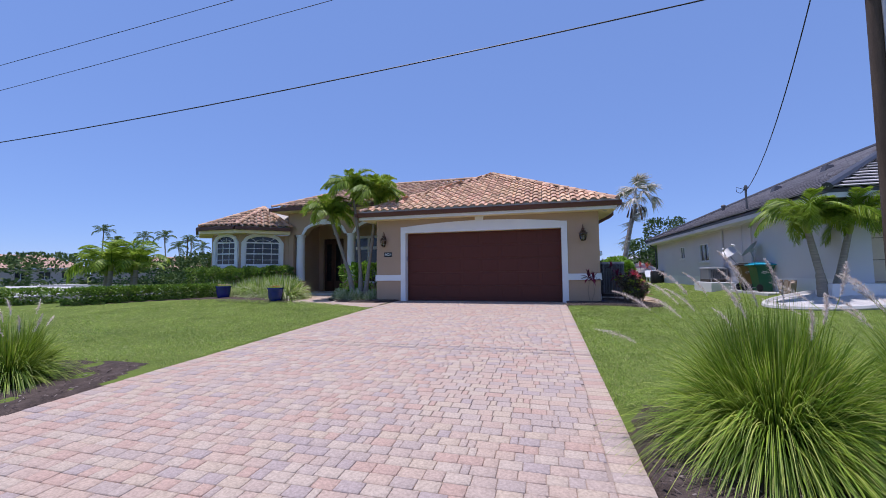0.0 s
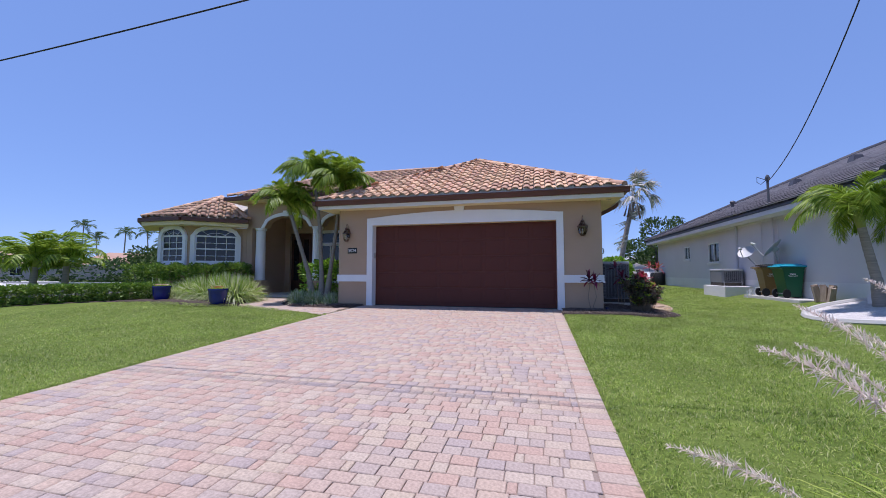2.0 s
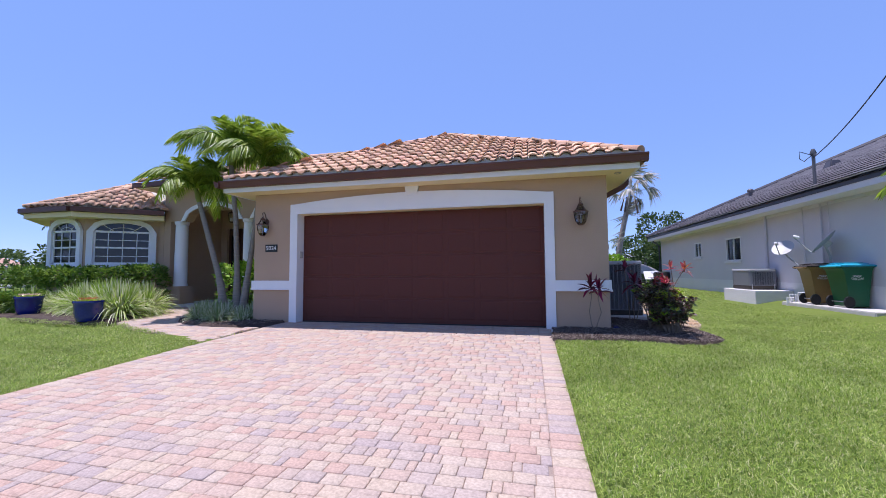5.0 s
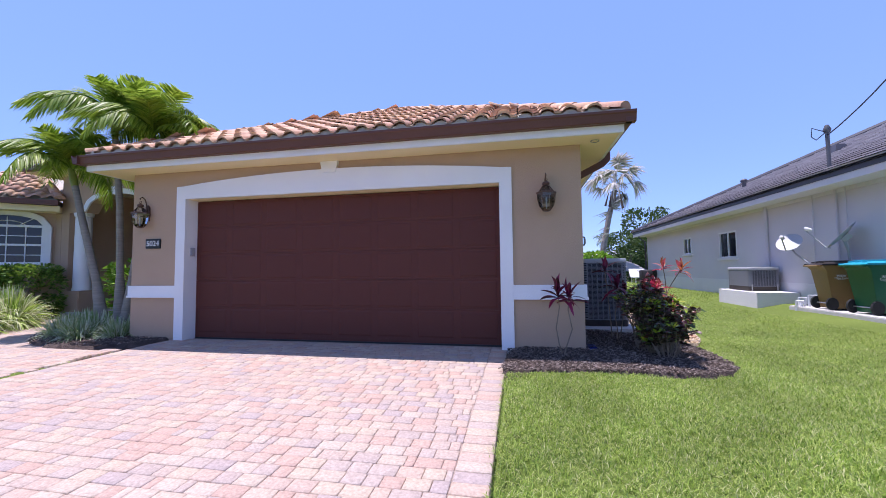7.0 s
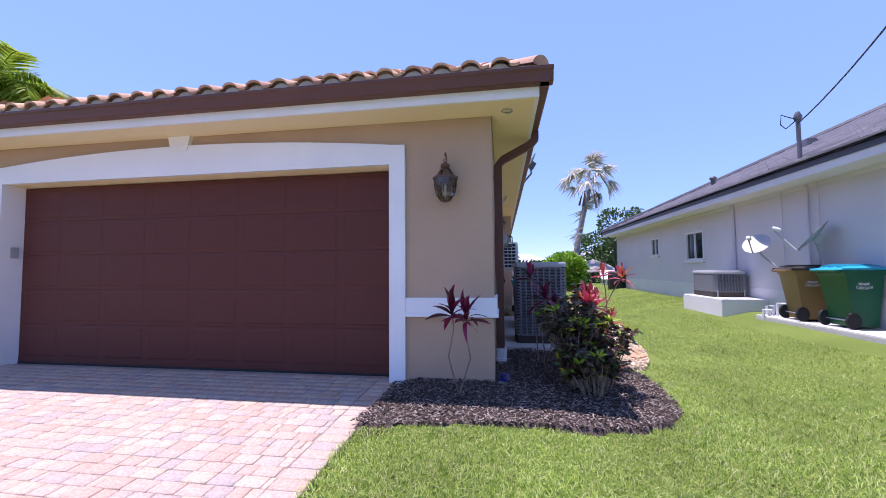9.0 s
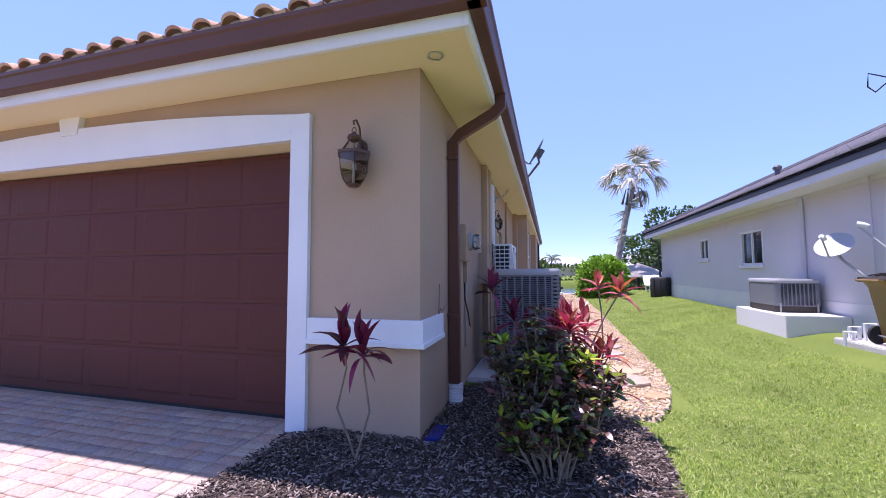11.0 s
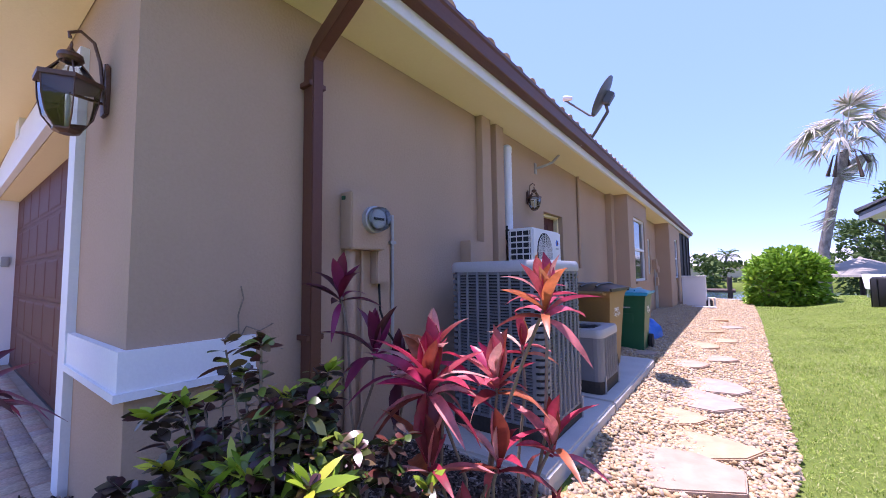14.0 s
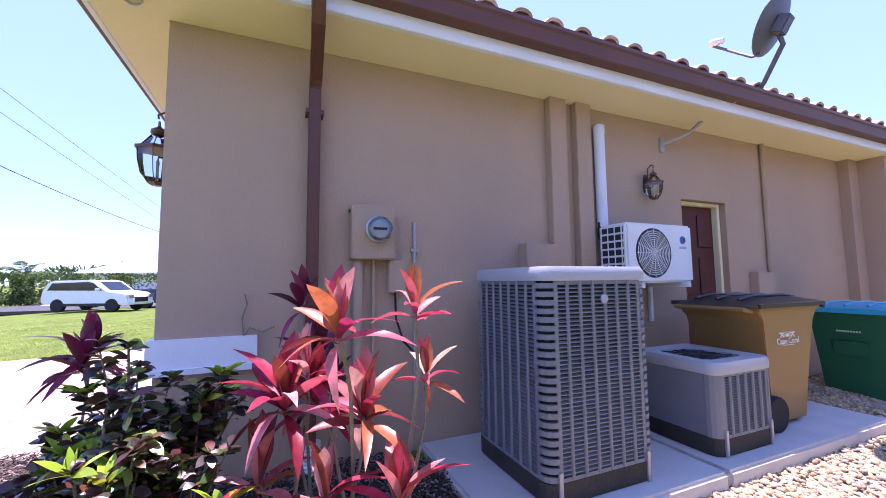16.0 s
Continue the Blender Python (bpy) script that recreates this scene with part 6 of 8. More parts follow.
nbx = thing("white_planter_box", 7.1, 11.9, -0.1, label="white stucco block at the neighbour's corner", category="planter")
part("block", Mesh().box(-0.6, -0.35, 0, 0.9, 0.28, 0.62), NWHITE, nbx, bevel=0.015)

# round bed of white chips with two palms
bed = thing("round_planting_bed", 6.45, 11.5, 0.0, label="round bed of white stone chips with a concrete rim", category="planting bed", kind="structure")
rim = [(1.25 * math.cos(2 * math.pi * k / 28), 1.25 * math.sin(2 * math.pi * k / 28), 0.03 + gz(6.45 + 1.25 * math.cos(2 * math.pi * k / 28), 11.5 + 1.25 * math.sin(2 * math.pi * k / 28))) for k in range(29)]
part("rim", Mesh().tube(rim, 0.06, 6), CONCRETE, bed, smooth=True)
part("fill", Mesh().add([(r * math.cos(2 * math.pi * k / 28), r * math.sin(2 * math.pi * k / 28), 0.02 + gz(6.45 + r * math.cos(2 * math.pi * k / 28), 11.5 + r * math.sin(2 * math.pi * k / 28))) for r in (0.05, 0.4, 0.8, 1.22) for k in range(28)],
                        [(28 * a + k, 28 * a + 28 + k, 28 * a + 28 + (k + 1) % 28, 28 * a + (k + 1) % 28) for a in range(3) for k in range(28)]), mat("white_chips", (0.42, 0.40, 0.38), (0.66, 0.64, 0.61), 14, 60, 0.9, 0.8, depth=0.03), bed)

# utility pole and the wires along the street
pole = thing("utility_pole", 4.14, 6.38, gz(4.2, 6.4), label="tall weathered wooden utility pole with a grey conduit", category="utility pole")
part("shaft", Mesh().lathe([(0.10, -0.2), (0.095, 1.0), (0.085, 5.0), (0.075, 10.5)], 14), WOODPOLE, pole, smooth=True)
part("conduit", Mesh().tube([(0.03, -0.11, 0), (0.03, -0.105, 4.2), (0.03, -0.10, 7.0)], 0.03, 10), GALV, pole, "grey riser conduit", smooth=True)
part("crossarm", Mesh().box(-0.06, -1.1, 9.6, 0.06, 1.1, 9.75), WOODPOLE, pole)
part("marker", Mesh().box(-0.12, -0.05, 4.82, -0.075, 0.06, 4.95), YBIN, pole, "small yellow tag")


def wire(name, pts, r, label):
    t = thing(name, label=label, category="overhead wire")
    part("cable", Mesh().tube(pts, r, 5), CABLE, t)
    return t


def sag(a, b, s, n=24):
    a, b = Vector(a), Vector(b)
    return [a.lerp(b, k / n) + Vector((0, 0, -s * 4 * (k / n) * (1 - k / n))) for k in range(n + 1)]


wire("overhead_cable", [(x, 6.35, 4.41 + 0.049 * (x + 3.5) + 0.0019 * (x + 3.5) ** 2) for x in np.linspace(-38, 4.12, 40)], 0.011, "black communications cable over the driveway")
wire("overhead_wire", [(x, 6.3, 6.2 + 0.045 * (x + 9) + 0.0006 * (x + 9) ** 2) for x in np.linspace(-60, 4.2, 40)], 0.006, "thin power wire along the street")
wire("overhead_wire", [(x, 6.3, 5.65 + 0.056 * (x + 8) + 0.0006 * (x + 8) ** 2) for x in np.linspace(-60, 4.2, 40)], 0.006, "thin power wire along the street")
wire("service_drop", sag((4.25, 6.4, 7.7), (7.04, 16.5, 3.76), 0.875), 0.012, "black service wire from the pole to the neighbour's mast")


# ---- far surroundings ----
def far_house(x, y, rz, w, d, roof_m, wall_m, label, door=True):
    t = thing("house", x, y, -0.4, rz, label, "house")
    part("wall", Mesh().box(-w / 2, 0, 0, w / 2, d, 2.8), wall_m, t)
    rz0, o = 2.8, 0.6
    hh = (d / 2 + o) * 0.42
    part("roof", Mesh().add([(-w / 2 - o, -o, rz0), (w / 2 + o, -o, rz0), (w / 2 + o, d + o, rz0), (-w / 2 - o, d + o, rz0), (-w / 2 + d / 2, d / 2, rz0 + hh), (w / 2 - d / 2, d / 2, rz0 + hh)],
                            [(0, 1, 5, 4), (1, 2, 5), (2, 3, 4, 5), (3, 0, 4), (3, 2, 1, 0)]), roof_m, t)
    part("fascia", Mesh().box(-w / 2 - o, -o - 0.03, rz0 - 0.2, w / 2 + o, -o, rz0 + 0.02), ANTENNAW, t)
    if door:
        part("garage_door", Mesh().box(-w / 2 + 0.8, -0.05, 0, -w / 2 + 5.4, -0.005, 2.2), ANTENNAW, t, "white garage door")
    for k in range(3):
        u = -w / 2 + w * (0.5 + 0.17 * k)
        wd = part("window", Mesh().box(u - 0.7, -0.04, 0.9, u + 0.7, -0.005, 2.1), WINDOW, t)
        part("window_frame", Mesh().box(u - 0.78, -0.06, 0.82, u + 0.78, -0.041, 0.9).box(u - 0.78, -0.06, 2.1, u + 0.78, -0.041, 2.18).box(u - 0.03, -0.06, 0.9, u + 0.03, -0.041, 2.1), ANTENNAW, wd)
    return t


far_house(-88, 46, 60, 17, 11, FARROOF, FARWALL, "tan single-storey house with a terracotta roof across the street")
far_house(-76, 62.0, 52, 22, 11, FARROOF, FARWALL, "long tan house with an arched entry and terracotta roof", False)
far_house(-52, 1.0, 85, 18, 11, NROOF, NWALL, "grey single-storey house with a dark roof across the street")
far_house(22, 112, 185, 22, 11, FARPALE, FARPALE, "white house with a pale roof across the canal", False)
far_house(-14, 105, 175, 18, 11, FARROOF, FARPALE, "white house with a terracotta roof across the canal", False)
far_house(2, 120, 180, 24, 11, FARPALE, FARWALL, "pale house behind the trees across the canal", False)
solid("far_driveway", Mesh().prism([(-80, 40), (-31, 16), (-31, 20), (-72, 46)], -0.45, -0.325), CONCRETE, "white concrete driveway of a house across the street", "driveway")
solid("far_driveway_south", Mesh().prism([(-45, -6), (-31, -2), (-31, 5), (-45, 1)], -0.45, -0.325), CONCRETE, "white concrete driveway across the side street", "driveway")
solid("dock", Mesh().box(2.4, 34, -0.7, 4.2, 40, -0.55), STEM, "weathered wooden dock on the canal", "dock")
lift = thing("boat_lift", 1.2, 44, -0.9, label="dark wooden boat dock and lift across the water", category="dock")
for x in (-2, 0, 2):
    for y in (0, 3):
        part("pile", Mesh().lathe([(0.14, -1), (0.14, 1.6)], 8, Matrix.Translation((x, y, 0))), WOODPOLE, lift)
part("deck", Mesh().box(-2.3, -0.2, 0.6, 2.3, 3.2, 0.75), WOODPOLE, lift)
th = thing("tiki_hut", 8.75, 41.0, 0.0, label="round thatched tiki umbrella on a post", category="parasol")
part("thatch", Mesh().lathe([(1.95, 0.75), (1.9, 0.86), (1.3, 1.25), (0.6, 1.55), (0.12, 1.72), (0.04, 1.80)], 22), THATCH, th, "grey palm thatch")
part("post", Mesh().lathe([(0.11, -1.2), (0.10, 1.5)], 8), WOODPOLE, th)
for k, (x, y) in enumerate(((7.4, 31.2), (8.3, 31.5))):
    c = thing("patio_chair", x, y, gz(x, y), 40 * k, label="white plastic patio lounge chair on the grass", category="chair", group="patio chairs")
    part("seat", Mesh().box(-0.3, -0.5, 0.28, 0.3, 0.5, 0.34), ANTENNAW, c, bevel=0.02)
    part("backrest", Mesh().box(-0.3, -0.03, 0, 0.3, 0.03, 0.6, pose(0, 0.5, 0.31, -35)), ANTENNAW, c, bevel=0.02)
    for sx in (-0.25, 0.25):
        for sy in (-0.42, 0.42):
            part("leg", Mesh().box(sx - 0.025, sy - 0.025, 0, sx + 0.025, sy + 0.025, 0.28), ANTENNAW, c)


def car(name, x, y, rz, paint, label, truck=False):
    z = gz(x, y)
    t = thing(name, x, y, z, rz, label, "car")
    if truck:
        low = [(-2.7, 0.45), (-2.75, 0.75), (-2.7, 1.12), (-0.65, 1.12), (-0.5, 1.15), (0.0, 1.78), (1.15, 1.8), (1.75, 1.2), (2.65, 1.08), (2.8, 0.8), (2.78, 0.42)]
        win = [(-0.36, 1.2), (0.05, 1.68), (1.1, 1.70), (1.55, 1.22)]
    else:
        low = [(-2.25, 0.42), (-2.32, 0.75), (-2.25, 1.1), (-1.95, 1.58), (-1.6, 1.66), (0.2, 1.68), (0.55, 1.6), (1.2, 1.12), (2.1, 0.98), (2.3, 0.75), (2.32, 0.36)]
        win = [(-1.95, 1.15), (-1.72, 1.52), (0.2, 1.58), (0.45, 1.52), (0.95, 1.12)]
    wheels = (-1.7, 1.75) if truck else (-1.4, 1.45)
    part("body", Mesh().prism(low, -0.88, 0.88, "y"), paint, t, bevel=0.06, smooth=True)
    for s in (-1, 1):
        part("side_window", Mesh().prism(win, min(s * 0.87, s * 0.884), max(s * 0.87, s * 0.884), "y"), WINDOW, t, "dark tinted glass")
        part("sill_trim", Mesh().box(-1.2, min(s * 0.86, s * 0.90), 0.32, 1.2, max(s * 0.86, s * 0.90), 0.46), BLACK, t)
        part("headlight", Mesh().box(2.1, min(s * 0.5, s * 0.86), 0.72, 2.34 + 0.45 * truck, max(s * 0.5, s * 0.86), 0.88), CHROME, t, "clear headlight", 0.02)
        part("tail_light", Mesh().box(-2.33 - 0.42 * truck, min(s * 0.6, s * 0.86), 0.85, -2.2 - 0.42 * truck, max(s * 0.6, s * 0.86), 1.05), RED, t, "red tail light", 0.02)
        part("mirror", Mesh().box(0.65, min(s * 0.89, s * 1.05), 1.12, 0.85, max(s * 0.89, s * 1.05), 1.26), paint, t, bevel=0.03)
        for wx in wheels:
            w = part("wheel", Mesh().lathe([(0.2, -0.11), (0.33, -0.11), (0.35, -0.08), (0.35, 0.08), (0.33, 0.11), (0.2, 0.11)], 22), RUBBER, t, smooth=True)
            w.matrix_basis = Matrix.Translation((wx, s * 0.80, 0.35)) @ Matrix.Rotation(radians(90), 4, "X")
            rim_ = Mesh().lathe([(0.06, -0.1), (0.06, 0.1)], 8)
            for k in range(5):
                rim_.box(-0.03, 0.04, -0.105, 0.03, 0.21, 0.105, Matrix.Rotation(k * 2 * math.pi / 5, 4, "Z"))
            part("rim", rim_, CHROME, w)
    part("windscreen", Mesh().add([(1.22, -0.7, 1.14), (1.22, 0.7, 1.14), (0.57, 0.66, 1.59), (0.57, -0.66, 1.59)] if not truck else [(1.77, -0.7, 1.23), (1.77, 0.7, 1.23), (1.18, 0.66, 1.77), (1.18, -0.66, 1.77)], [(0, 1, 2, 3)]), WINDOW, t)
    part("grille", Mesh().box(2.26 + 0.48 * truck, -0.45, 0.5, 2.34 + 0.48 * truck, 0.45, 0.75), BLACK, t)
    return t


car("suv", -22.6, 4.0, 67, CARWHITE, "white parked estate suv on the grass verge")
car("pickup_truck", -24.2, 7.6, 66, CARBLUE, "dark blue parked pickup truck behind the suv", True)
car("saloon_car", -28.5, 9.2, 68, CARWHITE, "white car parked farther along the side street")
bin_("wheelie_bin", -26.5, 2.2, gz(-26.5, 2.2), 80, GBIN, GBIN, "green wheelie bin at the kerb", 1)
for x, y in ((-62, 29), (-45, 5.1), (-70, 62)):
    p = thing("street_pole", x, y, -0.4, label="distant wooden utility pole with a crossarm", category="utility pole", group="distant poles")
    part("shaft", Mesh().lathe([(0.15, 0), (0.1, 9)], 8), WOODPOLE, p)
    part("crossarm", Mesh().box(-0.06, -1.0, 8.3, 0.06, 1.0, 8.42), WOODPOLE, p)


# ---- plants ----
R = np.random.default_rng(7)


def frond_mesh(name, length, droop, lift, pairs, leaf, width, material, v_angle=0.5, hang=0.0):
    """A feather leaf along +x: a tapering rib that arches, with paired leaflets."""
    u = np.linspace(0.12, 1.0, pairs)
    xs = length * np.sin(u * 1.25) / np.sin(1.25)
    zs = lift * length * u - droop * length * u ** 2.2
    mid = np.stack([xs, np.zeros_like(u), zs], 1)
    tang = unit(np.gradient(mid, axis=0))
    base, way, ll, ww = [], [], [], []
    for s in (-1, 1):
        d = tang * 0.55 + np.array([0, s, 0]) * 0.85 + np.array([0, 0, 1]) * (v_angle - 1.1 * hang)
        d += R.normal(0, 0.09, d.shape)
        base.append(mid)
        way.append(d)
        ll.append(leaf * (0.35 + 0.75 * np.sin(np.pi * (0.15 + 0.82 * u))) * R.uniform(0.85, 1.1, len(u)))
        ww.append(np.full(len(u), width))
    base, way, ll, ww = (np.concatenate(q) for q in (base, way, ll, ww))
    leaf_me = leaf_mesh(name, base, way, ll, ww, 0.25 + hang, material, steps=3, flat=0.25)
    # the rib, added to the same leaf
    bm = bmesh.new()
    bm.from_mesh(leaf_me)
    rib = Mesh().tube([(0, 0, 0)] + [tuple(p) for p in mid[::4]] + [tuple(mid[-1])], [0.022 * (1 - 0.85 * k / (len(mid[::4]) + 1)) + 0.002 for k in range(len(mid[::4]) + 2)], 5)
    tmp_me = bpy.data.meshes.new("rib")
    tmp_me.from_pydata(rib.v, [], rib.f)
    bm.from_mesh(tmp_me)
    bm.to_mesh(leaf_me)
    bm.free()
    bpy.data.meshes.remove(tmp_me)
    return leaf_me


GREENF = [frond_mesh("frond", 1.12, 0.85, 0.70, 78, 0.40, 0.026, FROND, 0.30), frond_mesh("frond", 1.25, 1.15, 0.80, 82, 0.42, 0.026, FROND, 0.1, 0.3),
          frond_mesh("frond", 1.0, 0.55, 0.80, 72, 0.38, 0.025, FROND, 0.45), frond_mesh("frond", 1.18, 1.35, 0.75, 80, 0.40, 0.026, FROND, 0.0, 0.45)]
FARF = [frond_mesh("frond", 2.6, 0.85, 0.6, 26, 0.75, 0.09, FARFROND, 0.1, 0.2), frond_mesh("frond", 2.4, 0.5, 0.65, 26, 0.7, 0.09, FARFROND, 0.3)]
YELF = [frond_mesh("frond", 2.2, 0.8, 0.7, 34, 0.65, 0.07, FROND, 0.1, 0.25), frond_mesh("frond", 2.0, 0.5, 0.75, 32, 0.6, 0.07, FROND, 0.3)]


def palm(x, y, z, path, r0, fronds, count, scale, label, group="", shaft=True, seed=1, low=-25, trunk_mat=None, name="palm_tree"):
    """A palm: ringed trunk along a path (from its foot), green shaft, fronds all round."""
    rng = random.Random(seed)
    t = thing(name, x, y, z, label=label, category="palm tree", group=group)
    pts = [Vector(p) for p in path]
    dense, rad = [], []
    for i in range(len(pts) - 1):
        for k in range(10):
            u = (i + k / 10) / (len(pts) - 1)
            dense.append(pts[i].lerp(pts[i + 1], k / 10))
            rad.append(r0 * (1.35 - 0.55 * min(1, u * 3)) * (1.0 + 0.06 * (k % 2)) if u < 0.33 else r0 * (0.8 - 0.2 * u + 0.05 * (k % 2)))
    dense.append(pts[-1])
    rad.append(r0 * 0.6)
    part("trunk", Mesh().tube(dense, rad, 12), trunk_mat or TRUNK, t, smooth=True)
    top = pts[-1]
    d = (pts[-1] - pts[-2]).normalized()
    if shaft:
        part("crown_shaft", Mesh().tube([top - d * 0.02, top + d * 0.18 * scale, top + d * 0.42 * scale, top + d * 0.55 * scale], [r0 * 0.62, r0 * 0.78, r0 * 0.5, r0 * 0.3], 12), SHAFT, t, smooth=True)
        top = top + d * 0.46 * scale
    for k in range(count):
        me = fronds[k % len(fronds)]
        az = 137.5 * k + rng.uniform(-12, 12)
        el = 62 - (62 - low) * (k / max(1, count - 1)) + rng.uniform(-6, 6)
        ob = new("frond", me)
        ob.parent = t
        ob.matrix_basis = Matrix.Translation(top) @ Matrix.Rotation(radians(az), 4, "Z") @ Matrix.Rotation(radians(-el * 0.75), 4, "Y") @ Matrix.Rotation(rng.uniform(-0.3, 0.3), 4, "X") @ Matrix.Scale(scale * rng.uniform(0.85, 1.1), 4)
    return t


# three slender palms in the bed by the entry
zb = gz(-6.6, 12.9) + 0.03
palm(-6.75, 12.85, zb, [(0, 0, -0.1), (-0.22, 0, 0.9), (-0.62, 0.05, 1.9), (-0.95, 0.1, 2.72)], 0.085, GREENF, 22, 0.80, "slender leaning palm with feathery green fronds by the entry", "entry palms", seed=3, low=-4)
palm(-6.55, 12.95, zb, [(0, 0, -0.1), (-0.04, 0.02, 1.0), (-0.14, 0.05, 2.3), (-0.36, 0.1, 3.6)], 0.08, GREENF, 23, 0.84, "slender tall palm with feathery green fronds by the entry", "entry palms", seed=5, low=-6)
palm(-6.38, 12.9, zb, [(0, 0, -0.1), (0.12, 0.02, 0.9), (0.26, 0.05, 2.0), (0.36, 0.1, 3.25)], 0.08, GREENF, 23, 0.84, "slender upright palm with feathery green fronds by the entry", "entry palms", seed=8, low=-6)
# two palms in the neighbour's round bed
zn = gz(6.4, 11.5) + 0.03
palm(6.5, 11.8, zn, [(0, 0, -0.2), (-0.08, 0, 0.6), (-0.19, 0.0, 1.2), (-0.26, 0, 1.6)], 0.105, GREENF, 22, 0.74, "short palm with a green crown shaft in the round bed", "neighbour palms", seed=12, low=-10)
palm(6.7, 11.85, zn, [(0, 0, -0.2), (0.16, 0, 0.6), (0.30, 0.0, 1.2), (0.38, 0, 1.55)], 0.10, GREENF, 22, 0.74, "short palm with a green crown shaft in the round bed", "neighbour palms", seed=14, low=-10)
# dying palm behind the houses
def fan_frond(stalk, blade, n, droop, material):
    """A fan leaf along +x: a bare stalk that ends in a spread of folded, drooping blades."""
    a = np.linspace(-1.9, 1.9, n) + R.normal(0, 0.06, n)
    end = np.array([stalk, 0, 0.10 * stalk])
    way = np.stack([np.cos(a), np.sin(a), R.normal(0.05, 0.25, n)], 1)
    me = leaf_mesh("frond", np.tile(end, (n, 1)), way, blade * R.uniform(0.75, 1.1, n), 0.11, droop * R.uniform(0.6, 1.3, n), material, steps=3, flat=0.4)
    bm = bmesh.new()
    bm.from_mesh(me)
    rib = Mesh().tube([(0, 0, 0), (stalk * 0.5, 0, 0.09 * stalk), tuple(end)], [0.04, 0.028, 0.02], 5)
    tmp_me = bpy.data.meshes.new("rib")
    tmp_me.from_pydata(rib.v, [], rib.f)
    bm.from_mesh(tmp_me)
    bm.to_mesh(me)
    bm.free()
    bpy.data.meshes.remove(tmp_me)
    return me


dead = [fan_frond(1.75, 0.95, 34, 1.15, DEADFROND), fan_frond(1.45, 0.9, 32, 1.4, DEADFROND), fan_frond(2.0, 1.0, 34, 0.9, DEADFROND)]
dying = palm(7.1, 40.1, -0.6, [(0, 0, -0.2), (0.18, 0, 2.7), (0.75, 0.0, 5.6), (1.3, 0, 7.9)], 0.30, dead, 0, 1.0, "tall dying palm with grey drooping fronds", seed=21, shaft=False, low=-10, trunk_mat=RAGBARK)
# dead stalks and leaf tufts hang against the trunk
hr = random.Random(77)
for k in range(17):
    el = 80 - 88 * (k / 16) + hr.uniform(-8, 8)
    ob = new("frond", dead[k % 3])
    ob.parent = dying
    ob.matrix_basis = Matrix.Translation((1.33, 0, 8.0)) @ Matrix.Rotation(radians(137.5 * k + hr.uniform(-12, 12)), 4, "Z") @ Matrix.Rotation(radians(-el), 4, "Y") @ Matrix.Rotation(hr.uniform(-0.5, 0.5), 4, "X") @ Matrix.Scale(hr.uniform(0.85, 1.1), 4)
for k in range(7):
    u = (0.58, 0.64, 0.8, 0.9, 0.97, 0.98, 0.99)[k]
    x, z = 0.18 + 1.12 * max(0.0, (u - 0.34) / 0.66), 7.9 * u
    az = hr.uniform(0, 360)
    ob = new("dead_frond", fan_frond(0.2 + 0.8 * (u > 0.95), 0.6, 14, 2.2, DEADFROND))
    ob.parent = dying
    ob.matrix_basis = Matrix.Translation((x, 0, z)) @ Matrix.Rotation(radians(az), 4, "Z") @ Matrix.Rotation(radians(hr.uniform(55, 82)), 4, "Y") @ Matrix.Scale(hr.uniform(0.75, 1.05), 4)
for k in range(5):
    part("fruit_stalk", Mesh().tube([(1.3, 0, 7.8), (1.3 + 0.5 * math.cos(k * 1.3), 0.5 * math.sin(k * 1.3), 7.75), (1.3 + 0.8 * math.cos(k * 1.3), 0.8 * math.sin(k * 1.3), 7.1 - 0.2 * k)], [0.03, 0.025, 0.09], 6), WOODPOLE, dying, "dark withered fruit stalk")
# yellowish palms and distant ones beyond the lawn
for k, (x, y, h, s) in enumerate(((-18.5, 12.6, 1.25, 0.58), (-17.7, 12.2, 1.35, 0.62), (-17.0, 12.7, 1.3, 0.58), (-18.1, 13.4, 1.2, 0.58))):
    palm(x, y, gz(x, y), [(0, 0, -0.1), (0.05, 0, h * 0.5), (0.1, 0, h)], 0.13, YELF, 14, s, "bushy yellow-green palm on the far lawn", "lawn palms", seed=30 + k)
FARPALMS = [(-111.7, 74, 13), (-113.3, 78.7, 10.5), (-101.5, 76.7, 11.3), (-95.5, 78.2, 11.3), (-87.6, 78.3, 9.9), (-99.2, 85.5, 9.2), (-141.3, 76.5, 6.6), (-136.7, 79.7, 6.6), (-146.1, 73.1, 5.3), (-118.5, 72.2, 4.9), (-154.9, 81.1, 5.2), (-94.4, 88.8, 9.1), (-131.9, 73.8, 5.1),
            (-62, 10, 2.5), (-64, -2, 2.3), (-60, -8, 2.7), (-66, 4, 2.5), (-72, -5, 2.7), (-56, -14, 2.5), (-75, 3, 2.7), (2.4, 70, 3.3), (12.3, 60, 5.0), (10.6, 46, 5.04)]
for k, (x, y, h) in enumerate(FARPALMS):
    palm(x, y, min(-0.2, gz(x, y)) if y < 60 else -0.4, [(0, 0, -0.1), (0.2, 0, h * 0.5), (0.5 * (-1) ** k, 0, h)], 0.2, FARF, 15, 0.55 if h < 5.05 and x > 0 else 1.0, "distant tall green palm tree", "distant palms", shaft=False, seed=50 + k)


